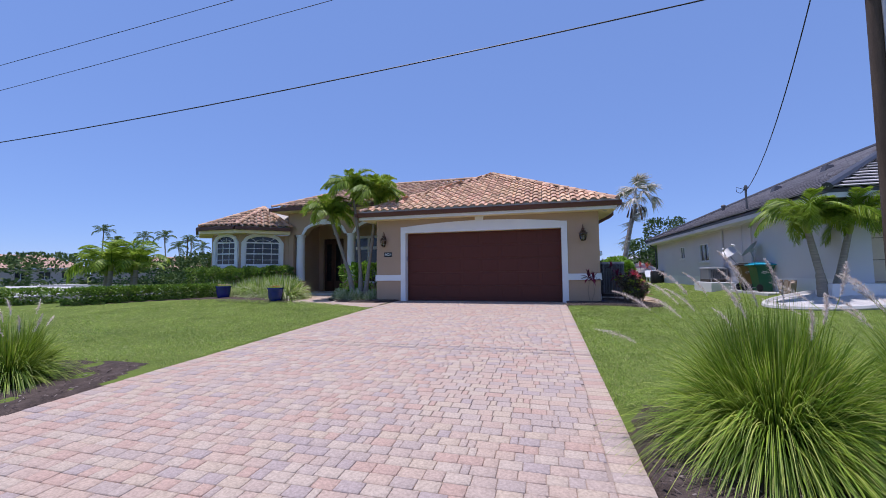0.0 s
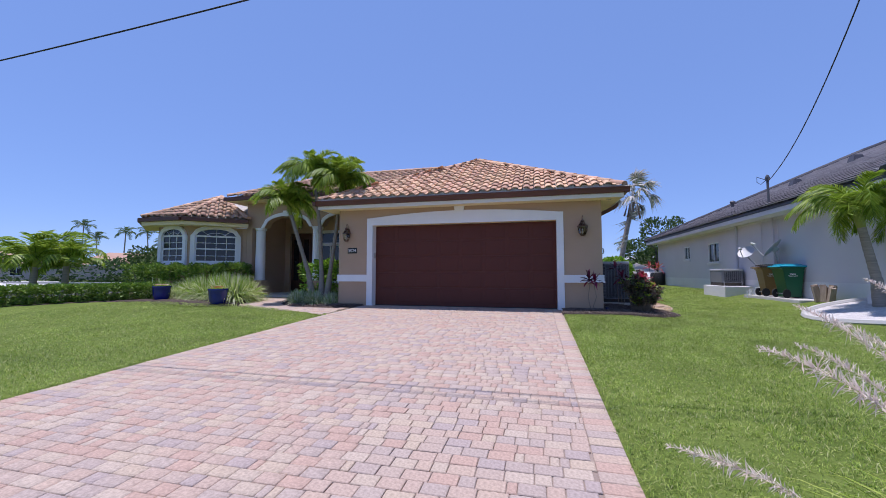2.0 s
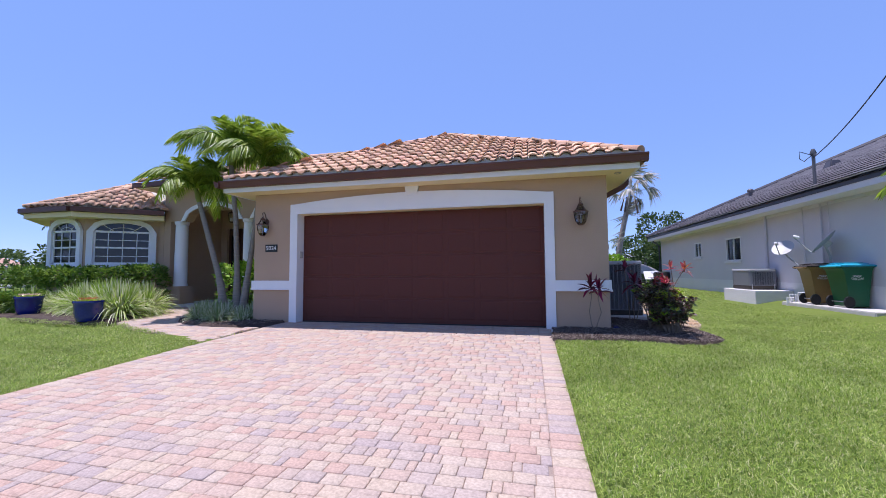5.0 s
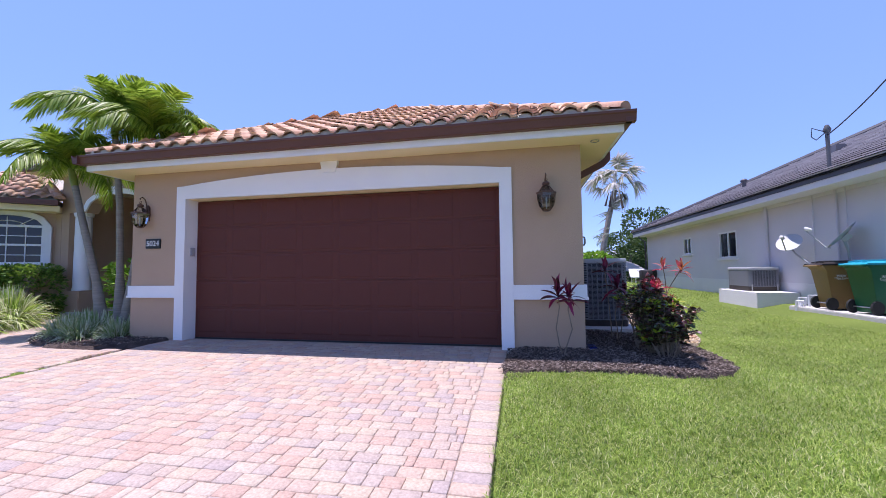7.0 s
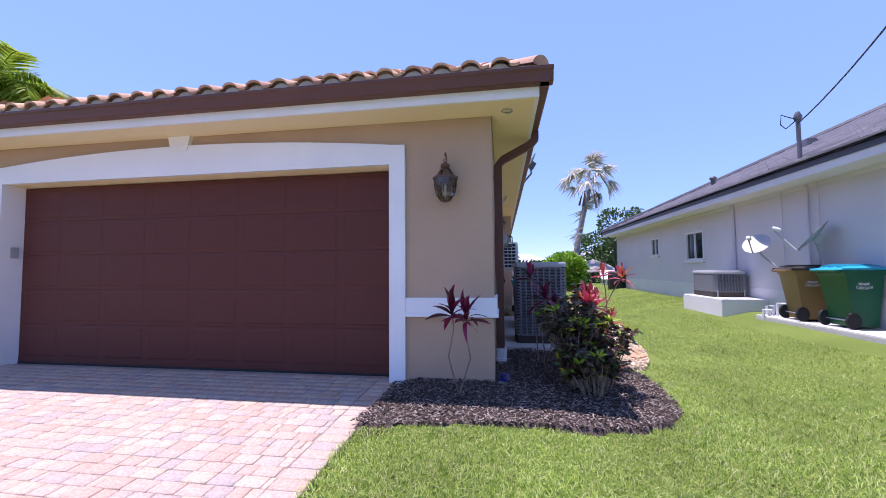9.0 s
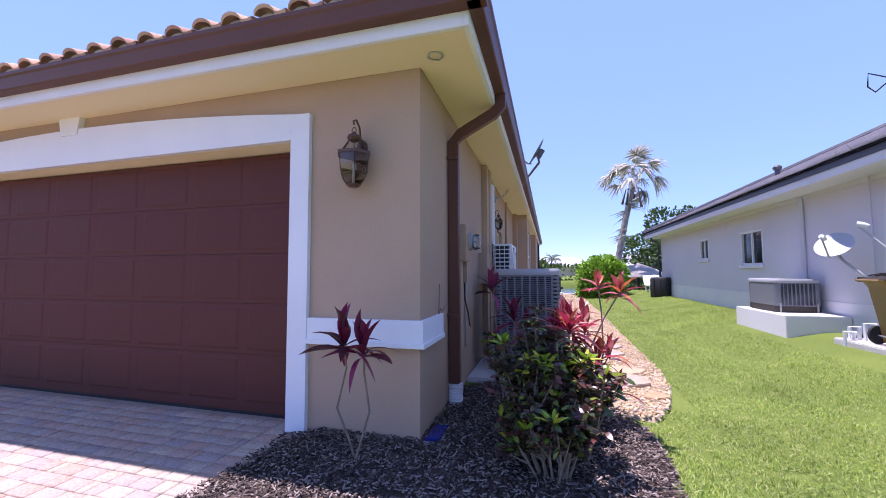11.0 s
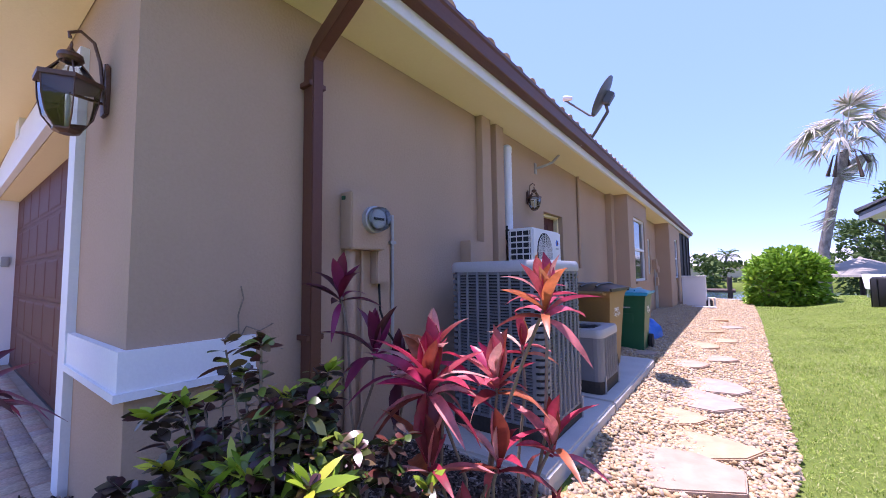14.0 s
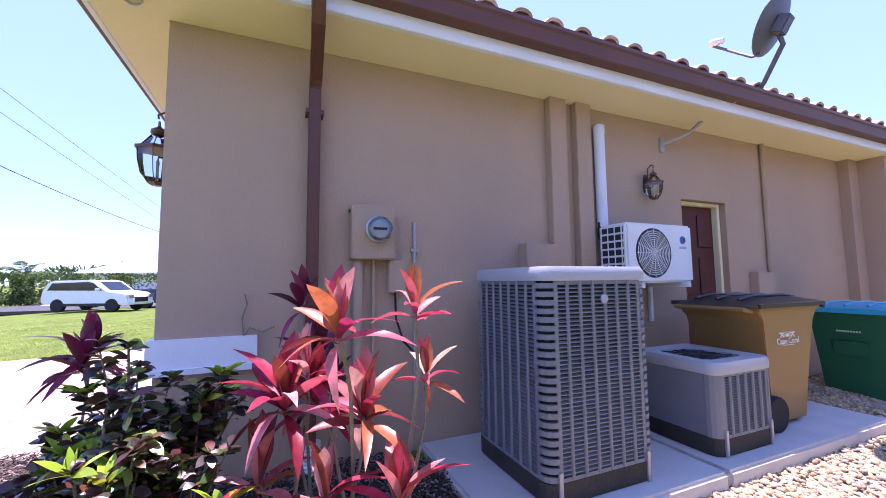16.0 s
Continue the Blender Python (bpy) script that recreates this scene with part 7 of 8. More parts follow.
def clump(name, label, category, boxes, count, size, material, seed=1, kind="", core=True, round_=0.6):
    """A leafy mass: leaves over rounded boxes (x, y, z, half sizes), dense outside, twigs within."""
    rng = np.random.default_rng(seed)
    b0 = boxes[0]
    t = thing(name, b0[0], b0[1], b0[2] - b0[5], label=label, category=category, kind=kind)
    org = np.array([b0[0], b0[1], b0[2] - b0[5]])
    P, D = [], []
    vol = np.array([(hx * hy + hy * hz + hx * hz) for *_, hx, hy, hz in boxes])
    for (x, y, z, hx, hy, hz), q in zip(boxes, vol / vol.sum()):
        n = int(count * q)
        d = rng.normal(0, 1, (n, 3))
        d /= np.linalg.norm(d, axis=1, keepdims=True)
        p = np.sign(d) * np.abs(d) ** round_
        p /= np.maximum(np.abs(p).max(1, keepdims=True) ** 0.75, 0.2)
        rad = 1 - np.abs(rng.normal(0, 0.16, (n, 1)))
        lump = 1 + 0.10 * np.sin(5 * p[:, :1] + 3 * p[:, 1:2] + x) * np.sin(4 * p[:, 2:3] + y)
        p = p * rad * lump
        P.append(np.array([x, y, z]) + p * [hx, hy, hz] - org)
        D.append(d * [1, 1, 0.9] + rng.normal(0, 0.55, (n, 3)) + [0, 0, 0.35])
    P, D = np.concatenate(P), np.concatenate(D)
    keep = P[:, 2] > 0.01
    P, D = P[keep], D[keep]
    me = leaf_mesh("leaves", P, D, rng.uniform(0.7, 1.3, len(P)) * size, rng.uniform(0.4, 0.6, len(P)) * size, 0.2, material, steps=2, flat=0.8)
    stuff("leaves", me, t)
    if core:
        m = Mesh()
        for x, y, z, hx, hy, hz in boxes:
            for _ in range(max(4, int(18 * hx * hy))):
                a = Vector((x + rng.uniform(-0.6, 0.6) * hx, y + rng.uniform(-0.6, 0.6) * hy, b0[2] - b0[5])) - Vector(org)
                m.tube([a, a + Vector((rng.uniform(-0.1, 0.1), rng.uniform(-0.1, 0.1), hz)), a + Vector((rng.uniform(-0.2, 0.2), rng.uniform(-0.2, 0.2), hz * 1.7))], [0.014, 0.010, 0.004], 4)
        part("twigs", m, STEM, t)
    return t


# hedges
hg = [(-15.35 + 0.38 * k, 9.75 + 0.40 * k, 0.16 + 0.01 * k, 0.40, 0.38, 0.30) for k in range(8)]
clump("hedge", "low clipped green hedge along the lawn", "hedge", hg, 15000, 0.085, HEDGE, 3)
h2 = [(-14.0, 13.30, 0.55, 0.55, 0.42, 0.62), (-13.2, 13.20, 0.55, 0.6, 0.42, 0.62), (-12.4, 13.35, 0.55, 0.6, 0.45, 0.62), (-11.8, 13.95, 0.55, 0.55, 0.5, 0.62), (-11.2, 14.5, 0.58, 0.5, 0.5, 0.66)]
clump("hedge", "tall dark green hedge under the bay windows", "hedge", h2, 15000, 0.085, HEDGE, 4)
clump("shrub", "bright green shrub with yellow leaves by the entry", "shrub", [(-7.35, 14.0, 0.55, 0.45, 0.4, 0.65), (-6.8, 14.1, 0.6, 0.5, 0.4, 0.7)], 2200, 0.14, SEAGRAPE, 5)
clump("shrub", "bright green rounded shrub by the canal", "shrub", [(4.95, 31.0, 0.7, 0.95, 0.9, 0.95), (4.4, 30.7, 0.5, 0.6, 0.6, 0.7), (5.5, 31.2, 0.65, 0.6, 0.7, 0.85), (5.05, 31.0, 1.2, 0.6, 0.6, 0.7)], 5200, 0.21, SEAGRAPE, 6)
clump("shrub", "loose green shrubs beyond the bay", "shrub", [(-17.2, 17.5, 0.9, 1.5, 1.3, 1.2), (-19.5, 19.0, 0.9, 1.6, 1.3, 1.1), (-16.3, 19, 1.2, 1.3, 1.3, 1.5)], 9000, 0.17, FARLEAF, 7)
clump("shrub", "round clipped shrub on the far lawn", "shrub", [(-22.5, 12.2, -0.02, 0.9, 0.8, 0.35)], 2500, 0.12, HEDGE, 8)


def far_trees(name, label, spots, count, size, seed):
    return clump(name, label, "trees", spots, count, size, FARLEAF, seed, core=False, kind="stuff")


far_trees("far_trees", "dark green belt of trees across the canal", [(-40 + 7.5 * k, 66 + 3 * math.sin(k * 2.3), 0.5 + 0.5 * math.sin(k * 1.7) ** 2, 4.6, 2.4, 1.3 + 0.9 * math.sin(k * 2.1) ** 2) for k in range(12)], 16000, 0.6, 9)
far_trees("far_trees", "tall green trees beside the dying palm", [(12.6, 44, 1.6, 2.0, 1.6, 2.6), (14.3, 46, 2.2, 1.8, 1.6, 3.0), (11.2, 46, 1.0, 1.6, 1.4, 1.9), (10.8, 48, 1.7, 1.7, 1.5, 2.6), (13.2, 49, 3.4, 2.0, 1.6, 3.4)], 9500, 0.32, 10)
far_trees("far_trees", "dark green tree beside the street pole", [(-41, 4.4, 1.3, 1.2, 1.1, 1.6), (-41.5, 5.4, 2.3, 0.9, 0.9, 1.0), (-40.5, 3.9, 2.6, 0.7, 0.7, 0.7)], 1500, 0.28, 14)
far_trees("far_hedge", "long green hedge across the side street", [(-38.5 - 0.3 * k, -8 + 3.2 * k, 0.75, 1.3, 2.0, 1.15) for k in range(9)], 14000, 0.3, 11)
far_trees("far_trees", "green trees and shrubs behind the far houses", [(-66 - 2 * (k % 3), -20 + 7.5 * k, 1.0, 3.0, 4.4, 1.6 + 0.8 * (k % 3)) for k in range(13)], 14000, 0.6, 12)
far_trees("far_trees", "green shrubs in front of the far houses", [(-38 - 2.6 * k, 33 + 3.3 * k, 0.25, 1.6, 1.6, 0.8 + 0.3 * (k % 2)) for k in range(5)], 5000, 0.35, 13)


def blades(name, x, y, z, n, length, width, spread, rise, material, label, category, seed, plumes=0, base_r=0.12, kind=""):
    """A tussock of long arching blades, with feathery plumes for fountain grass."""
    rng = np.random.default_rng(seed)
    t = thing(name, x, y, z, label=label, category=category, kind=kind)
    a = rng.uniform(0, 2 * np.pi, n)
    lean = np.abs(rng.normal(0, spread, n)).clip(0, 1.35)
    br = base_r * np.sqrt(rng.uniform(0, 1, n))
    base = np.stack([br * np.cos(a), br * np.sin(a), np.zeros(n)], 1)
    way = np.stack([np.sin(lean) * np.cos(a), np.sin(lean) * np.sin(a), np.cos(lean) * rise], 1)
    ln = rng.uniform(0.6, 1.1, n) * length
    me = leaf_mesh("foliage", base, way, ln, width, 0.28 + 0.85 * lean * rng.uniform(0.5, 1.1, n), material, steps=6, flat=0.35)
    stuff("foliage", me, t)
    for k in range(plumes):
        az, le = rng.uniform(0, 2 * math.pi), rng.uniform(0.1, 0.6)
        L = length * rng.uniform(0.75, 0.98)
        d = Vector((math.sin(le) * math.cos(az) - 0.16, math.sin(le) * math.sin(az), math.cos(le))).normalized()
        pts = [Vector((0, 0, 0)) + d * (L * u) + Vector((-0.10 * u * u, -0.02 * u, -0.20 * u * u)) for u in (0, 0.35, 0.7, 0.9, 1.0)]
        st = part("stalk", Mesh().tube(pts, 0.0018, 4), FOUNTAIN, t)
        tip, dd = pts[-1], (pts[-1] - pts[-2]).normalized()
        m = 360
        u = rng.uniform(0, 1, m)
        pl = np.array(tip) + np.outer(u * 0.27, np.array(dd)) + np.outer(u * u, [-0.05, 0, -0.04])
        dw = rng.normal(0, 1, (m, 3)) + np.array(dd) * 1.3
        stuff("plume", leaf_mesh("plume", pl, dw, 0.030 * np.sin(np.pi * (0.1 + 0.85 * u)) + 0.006, 0.0024, 0.1, PLUME, steps=2), st, "pinkish feathery plume", kind="")
    return t


for x, y, n, L, pl, sd in ((1.36, 3.42, 8000, 1.38, 19, 1), (2.5, 3.6, 5600, 1.35, 18, 2), (3.6, 2.6, 2600, 1.1, 6, 3), (-6.15, 3.35, 3800, 1.05, 14, 4), (-7.1, 3.0, 2600, 1.0, 8, 5)):
    blades("fountain_grass", x, y, gz(x, y), n, L, 0.0065, 0.62, 1.0, FOUNTAIN, "green fountain grass tussock with pinkish plumes", "ornamental grass", sd, pl, 0.2)
for k, (x, y, s) in enumerate(((-12.6, 12.75, 0.75), (-11.3, 12.9, 0.85), (-10.6, 12.7, 0.9), (-9.9, 12.6, 0.95), (-9.2, 12.35, 0.95), (-10.2, 13.3, 0.85), (-9.4, 13.1, 0.85), (-12.0, 13.0, 0.7))):
    blades("strap_leaf_clump", x, y, gz(x, y), 1000, s * 1.32, 0.021, 0.66, 1.0, LIRIOPE, "yellow-green strap leaf clump in the bed", "ornamental grass", 20 + k, 0, 0.16)
for k, (x, y, s) in enumerate(((-6.95, 12.35, 0.5), (-6.4, 12.2, 0.5), (-5.95, 12.45, 0.45), (-7.3, 12.75, 0.5), (-6.6, 12.6, 0.55), (-6.05, 12.95, 0.5), (-7.5, 13.2, 0.5))):
    blades("strap_leaf_clump", x, y, gz(x, y), 520, s * 1.15, 0.018, 0.75, 1.0, SILVER, "silvery variegated strap leaf clump under the palms", "ornamental grass", 40 + k, 0, 0.14)


def pot(x, y, label):
    z = gz(x, y)
    t = thing("plant_pot", x, y, z, label=label, category="plant pot", group="blue pots")
    rows = [(0.17, 0.0), (0.19, 0.02), (0.225, 0.12), (0.245, 0.26), (0.255, 0.38), (0.27, 0.40), (0.27, 0.44), (0.235, 0.44), (0.225, 0.37)]
    rings = []
    for r, zz in rows:
        rings.append((r + 0.004 * math.sin(zz * 110), zz))
    part("pot", Mesh().lathe(rings, 24), COBALT, t, smooth=True)
    part("soil", Mesh().lathe([(0.22, 0.36), (0.22, 0.40)], 16), MULCH, t)
    rng = np.random.default_rng(int(abs(x) * 10))
    n = 90
    a = rng.uniform(0, 2 * np.pi, n)
    r = 0.18 * np.sqrt(rng.uniform(0, 1, n))
    base = np.stack([r * np.cos(a), r * np.sin(a), np.full(n, 0.41)], 1)
    way = np.stack([np.cos(a) * 0.6, np.sin(a) * 0.6, np.ones(n)], 1) + rng.normal(0, 0.3, (n, 3))
    stuff("flowers", leaf_mesh("flowers", base, way, rng.uniform(0.06, 0.13, n), 0.04, 0.3, CROTONTIP, steps=2), t, "small red and green bedding plant", kind="")
    stuff("blooms", leaf_mesh("blooms", base[:40] + [0, 0, 0.06], way[:40], 0.05, 0.04, 0.1, ORANGE, steps=2), t, kind="")


pot(-11.85, 12.2, "cobalt blue glazed pot with small red flowers")
pot(-9.1, 11.62, "cobalt blue glazed pot with small red flowers")


# croton by the corner: dark waxy leaves on woody stems
def croton(x, y, r, h, label, seed, count=1500, young=22):
    rng = np.random.default_rng(seed)
    t = thing("croton_bush", x, y, gz(x, y), label=label, category="shrub")
    stems = Mesh()
    tips = []
    for k in range(18):
        a, q = rng.uniform(0, 2 * math.pi), r * math.sqrt(rng.uniform(0.02, 1))
        hh = h * (1 - 0.3 * (q / r) ** 2) * rng.uniform(0.6, 1.0)
        b = Vector((0.25 * q * math.cos(a), 0.25 * q * math.sin(a), -0.05))
        tip = Vector((q * math.cos(a), q * math.sin(a), hh))
        m1 = b.lerp(tip, 0.45) + Vector((rng.uniform(-0.04, 0.04), rng.uniform(-0.04, 0.04), 0.02))
        stems.tube([b, m1, tip], [0.009, 0.007, 0.004], 6)
        tips.append((m1, tip))
        for j in range(2):
            tp2 = tip + Vector((rng.uniform(-0.12, 0.12), rng.uniform(-0.12, 0.12), rng.uniform(-0.12, 0.02)))
            stems.tube([m1, tp2], [0.005, 0.003], 5)
            tips.append((m1, tp2))
    part("branchwork", stems, STEM, t)
    P, D = [], []
    per = count // len(tips)
    for m1, tip in tips:
        # most leaves crowd the outer end of each branch
        u = 1.05 - 0.62 * rng.uniform(0.0, 1.0, per) ** 1.6
        p = np.array(m1)[None] * (1 - u[:, None]) + np.array(tip)[None] * u[:, None]
        a = rng.uniform(0, 2 * np.pi, per)
        P.append(p)
        D.append(np.stack([np.cos(a), np.sin(a), rng.uniform(-0.1, 1.2, per)], 1))
    P, D = np.concatenate(P), np.concatenate(D)
    stuff("leaves", leaf_mesh("leaves", P, D, rng.uniform(0.042, 0.082, len(P)), rng.uniform(0.022, 0.036, len(P)), 0.35, CROTON, steps=5, flat=0.6), t, "dark green and maroon waxy leaves")
    sel = rng.choice(len(tips), young, replace=False)
    P = np.concatenate([np.array(tips[i][1])[None].repeat(7, 0) for i in sel])
    D = np.concatenate([np.stack([np.cos(q := rng.uniform(0, 6.3, 7)), np.sin(q), rng.uniform(0.4, 1.6, 7)], 1) for _ in sel])
    stuff("young_leaves", leaf_mesh("young_leaves", P, D, rng.uniform(0.07, 0.14, len(P)), 0.028, 0.25, CROTONTIP, steps=4, flat=0.4), t, "bright yellow-green young leaves", kind="")


croton(2.19, 12.64, 0.27, 1.04, "dark croton bush with maroon and lime leaves in mulch", 61, 1800, 14)
croton(2.50, 12.58, 0.30, 0.90, "croton bush with maroon and lime leaves in mulch", 62, 1800, 18)
croton(2.36, 12.26, 0.26, 0.62, "low maroon croton bush in mulch", 63, 1200, 5)
croton(2.25, 12.40, 0.18, 0.66, "small dark croton bush in mulch", 64, 1000, 5)


# cordylines: canes with rosettes of long leaves, each leaf a piece
def cordy_leaf(name, L, w, droop, fold, material):
    v, f, n = [], [], 7
    prof = [0.30, 0.62, 0.92, 1.0, 0.86, 0.55, 0.0]
    for i in range(n):
        u = i / (n - 1)
        x, z = L * u * (1 - 0.12 * droop * u), L * (0.12 * u - droop * u * u)
        hw = w * 0.5 * prof[i]
        v += [(x, -hw, z + fold * hw), (x, 0, z), (x, hw, z + fold * hw)]
    for i in range(n - 1):
        for k in (0, 1):
            f.append((3 * i + k, 3 * i + k + 1, 3 * i + 4 + k, 3 * i + 3 + k))
    me = bpy.data.meshes.new(name)
    me.from_pydata(v, [], f)
    me.polygons.foreach_set("use_smooth", [True] * len(f))
    me.materials.append(material)
    return me


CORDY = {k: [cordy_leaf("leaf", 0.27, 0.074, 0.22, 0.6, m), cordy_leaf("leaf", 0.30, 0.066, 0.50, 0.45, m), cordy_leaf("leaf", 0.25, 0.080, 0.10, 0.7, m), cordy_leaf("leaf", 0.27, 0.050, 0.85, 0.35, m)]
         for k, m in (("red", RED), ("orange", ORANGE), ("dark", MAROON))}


def cordyline(foot, heads, label, seed):
    """heads: (x, y, z, kind, size, leaves) in the world, grown from one foot."""
    rng = random.Random(seed)
    fx, fy = foot
    fz = gz(fx, fy)
    t = thing("cordyline", fx, fy, fz, label=label, category="shrub", group="cordylines")
    for x, y, z, kind, s, n in heads:
        tip = Vector((x - fx, y - fy, z - fz))
        b = Vector((rng.uniform(-0.05, 0.05), rng.uniform(-0.05, 0.05), -0.06))
        mid = b.lerp(tip, 0.55) + Vector((rng.uniform(-0.08, 0.08), rng.uniform(-0.08, 0.08), -0.03))
        part("cane", Mesh().tube([b, b.lerp(mid, 0.5) + Vector((rng.uniform(-0.03, 0.03), rng.uniform(-0.03, 0.03), 0.01)), mid, mid.lerp(tip, 0.6) + Vector((rng.uniform(-0.03, 0.03), 0.02, 0)), tip], [0.010, 0.008, 0.007, 0.0065, 0.006], 7), STEM, t, smooth=True)
        for k in range(n):
            el = 86 - 92 * (k / max(1, n - 1)) ** 1.15 + rng.uniform(-10, 10)
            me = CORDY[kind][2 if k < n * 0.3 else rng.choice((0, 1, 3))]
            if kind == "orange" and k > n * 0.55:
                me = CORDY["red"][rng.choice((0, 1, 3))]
            ob = new("leaf", me)
            ob.parent = t
            ob.matrix_basis = Matrix.Translation(tip - Vector((0, 0, 0.06 * k / n))) @ Matrix.Rotation(radians(137.5 * k + rng.uniform(-15, 15)), 4, "Z") @ Matrix.Rotation(radians(-el), 4, "Y") \
                @ Matrix.Rotation(rng.uniform(-0.4, 0.4), 4, "X") @ Matrix.Scale(s * rng.uniform(0.8, 1.12), 4)
    return t


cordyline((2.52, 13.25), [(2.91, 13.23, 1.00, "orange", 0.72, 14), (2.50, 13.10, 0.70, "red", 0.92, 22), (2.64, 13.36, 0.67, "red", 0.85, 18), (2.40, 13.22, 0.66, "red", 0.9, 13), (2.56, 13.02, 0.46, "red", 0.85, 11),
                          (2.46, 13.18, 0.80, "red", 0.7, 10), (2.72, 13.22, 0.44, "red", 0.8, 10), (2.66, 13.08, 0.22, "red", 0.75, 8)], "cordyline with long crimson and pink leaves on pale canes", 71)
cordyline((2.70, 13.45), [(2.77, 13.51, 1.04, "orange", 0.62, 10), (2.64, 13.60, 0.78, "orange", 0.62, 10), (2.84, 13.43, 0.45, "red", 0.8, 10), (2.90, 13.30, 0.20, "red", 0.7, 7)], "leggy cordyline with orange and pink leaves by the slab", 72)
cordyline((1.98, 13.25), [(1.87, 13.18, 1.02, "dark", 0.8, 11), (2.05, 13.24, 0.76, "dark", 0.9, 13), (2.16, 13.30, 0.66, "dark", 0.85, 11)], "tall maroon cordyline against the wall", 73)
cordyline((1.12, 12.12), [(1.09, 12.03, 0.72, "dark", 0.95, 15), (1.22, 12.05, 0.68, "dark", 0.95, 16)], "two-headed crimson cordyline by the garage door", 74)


# ---- ground cover ----
def inside_poly(px, py, poly):
    px, py = np.asarray(px, float), np.asarray(py, float)
    res = np.zeros(px.shape, bool)
    n = len(poly)
    for i in range(n):
        (x1, y1), (x2, y2) = poly[i], poly[(i + 1) % n]
        hit = ((y1 > py) != (y2 > py)) & (px < (x2 - x1) * (py - y1) / (y2 - y1 + 1e-12) + x1)
        res ^= hit
    return res


def smooth_poly(poly, rounds=2):
    for _ in range(rounds):
        out = []
        for i in range(len(poly)):
            (x1, y1), (x2, y2) = poly[i], poly[(i + 1) % len(poly)]
            out += [(0.75 * x1 + 0.25 * x2, 0.75 * y1 + 0.25 * y2), (0.25 * x1 + 0.75 * x2, 0.25 * y1 + 0.75 * y2)]
        poly = out
    return poly


BED_R = smooth_poly([(0.47, 12.46), (0.47, 11.75), (0.38, 11.25), (1.0, 11.42), (1.7, 11.48), (2.4, 11.5), (2.95, 11.85), (3.12, 12.5), (3.12, 13.5), (2.7, 14.0), (1.45, 14.05), (1.45, 12.46)], 1)
BED_L = smooth_poly([(-4.70, 12.46), (-5.2, 11.75), (-6.0, 11.6), (-7.0, 11.85), (-7.75, 12.6), (-7.95, 14.9), (-5.72, 14.9), (-5.72, 12.46)], 1)
BED_H = smooth_poly([(-16.0, 9.3), (-15.2, 9.3), (-12.4, 11.9), (-9.0, 11.35), (-8.6, 11.9), (-9.5, 13.4), (-10.6, 14.6), (-11.4, 15.2), (-14.4, 14.0), (-14.6, 12.6), (-16.0, 10.4)], 1)
BED_GR = smooth_poly([(0.48, 4.1), (0.48, 1.2), (4.6, 1.2), (4.4, 4.1), (2.4, 4.3), (1.2, 4.15)], 1)
BED_GL = smooth_poly([(-4.95, 4.35), (-4.95, 1.2), (-8.4, 1.2), (-8.3, 4.0), (-6.2, 4.3)], 1)
ROCKS = smooth_poly([(2.55, 14.02), (3.05, 13.6), (3.35, 13.7), (3.72, 15.0), (3.74, 16.8), (3.82, 20.0), (3.95, 25.0), (4.0, 33.2), (2.0, 33.2), (1.9, 28.0), (1.47, 26.0), (1.47, 17.5), (2.57, 17.5)], 1)
WALKWAY = [(-4.93, 12.5), (-4.93, 10.40), (-5.6, 10.62), (-6.6, 11.0), (-7.6, 11.35), (-8.5, 11.8), (-9.3, 12.7), (-10.0, 14.0), (-10.4, 14.95), (-7.9, 14.95), (-7.6, 12.8), (-6.9, 11.9), (-5.9, 11.62), (-5.1, 11.72), (-4.7, 12.5)]


def bed_sheet(name, poly, lift, material, label, category, mound=0.0):
    xs = np.arange(min(p[0] for p in poly) - 0.1, max(p[0] for p in poly) + 0.11, 0.08)
    ys = np.arange(min(p[1] for p in poly) - 0.1, max(p[1] for p in poly) + 0.11, 0.08)
    gx, gy = np.meshgrid(xs, ys)
    keep = inside_poly(gx, gy, poly)
    h = ground_z(gx, gy) + lift + 0.012 * np.sin(gx * 9 + 2 * gy) * np.sin(gy * 8) + mound
    # the rim dips into the ground
    h = np.where(keep, h, ground_z(gx, gy) - 0.06)
    cell = keep[:-1, :-1] | keep[1:, :-1] | keep[:-1, 1:] | keep[1:, 1:]
    idx = np.arange(gx.size).reshape(gx.shape)
    f = np.stack([idx[:-1, :-1], idx[:-1, 1:], idx[1:, 1:], idx[1:, :-1]], -1)[cell]
    me = raw(name, np.stack([gx, gy, h], -1).reshape(-1, 3), f.reshape(-1, 4), material, smooth=True)
    return tagged(new(name, me), label, category, kind="structure")


beds = [bed_sheet("mulch_bed", BED_R, 0.03, MULCH, "dark bark mulch bed round the garage corner", "mulch bed"),
        bed_sheet("mulch_bed", BED_L, 0.03, MULCH, "dark bark mulch bed under the entry palms", "mulch bed"),
        bed_sheet("mulch_bed", BED_H, 0.02, MULCH, "dark bark mulch bed below the hedge", "mulch bed"),
        bed_sheet("mulch_bed", BED_GR, 0.015, MULCH, "dark mulch bed under the fountain grass", "mulch bed"),
        bed_sheet("mulch_bed", BED_GL, 0.015, MULCH, "dark mulch bed under the fountain grass", "mulch bed")]
gravel = bed_sheet("gravel_path", ROCKS, 0.03, ROCKBED, "side path of cream river rocks and flagstones", "gravel path")


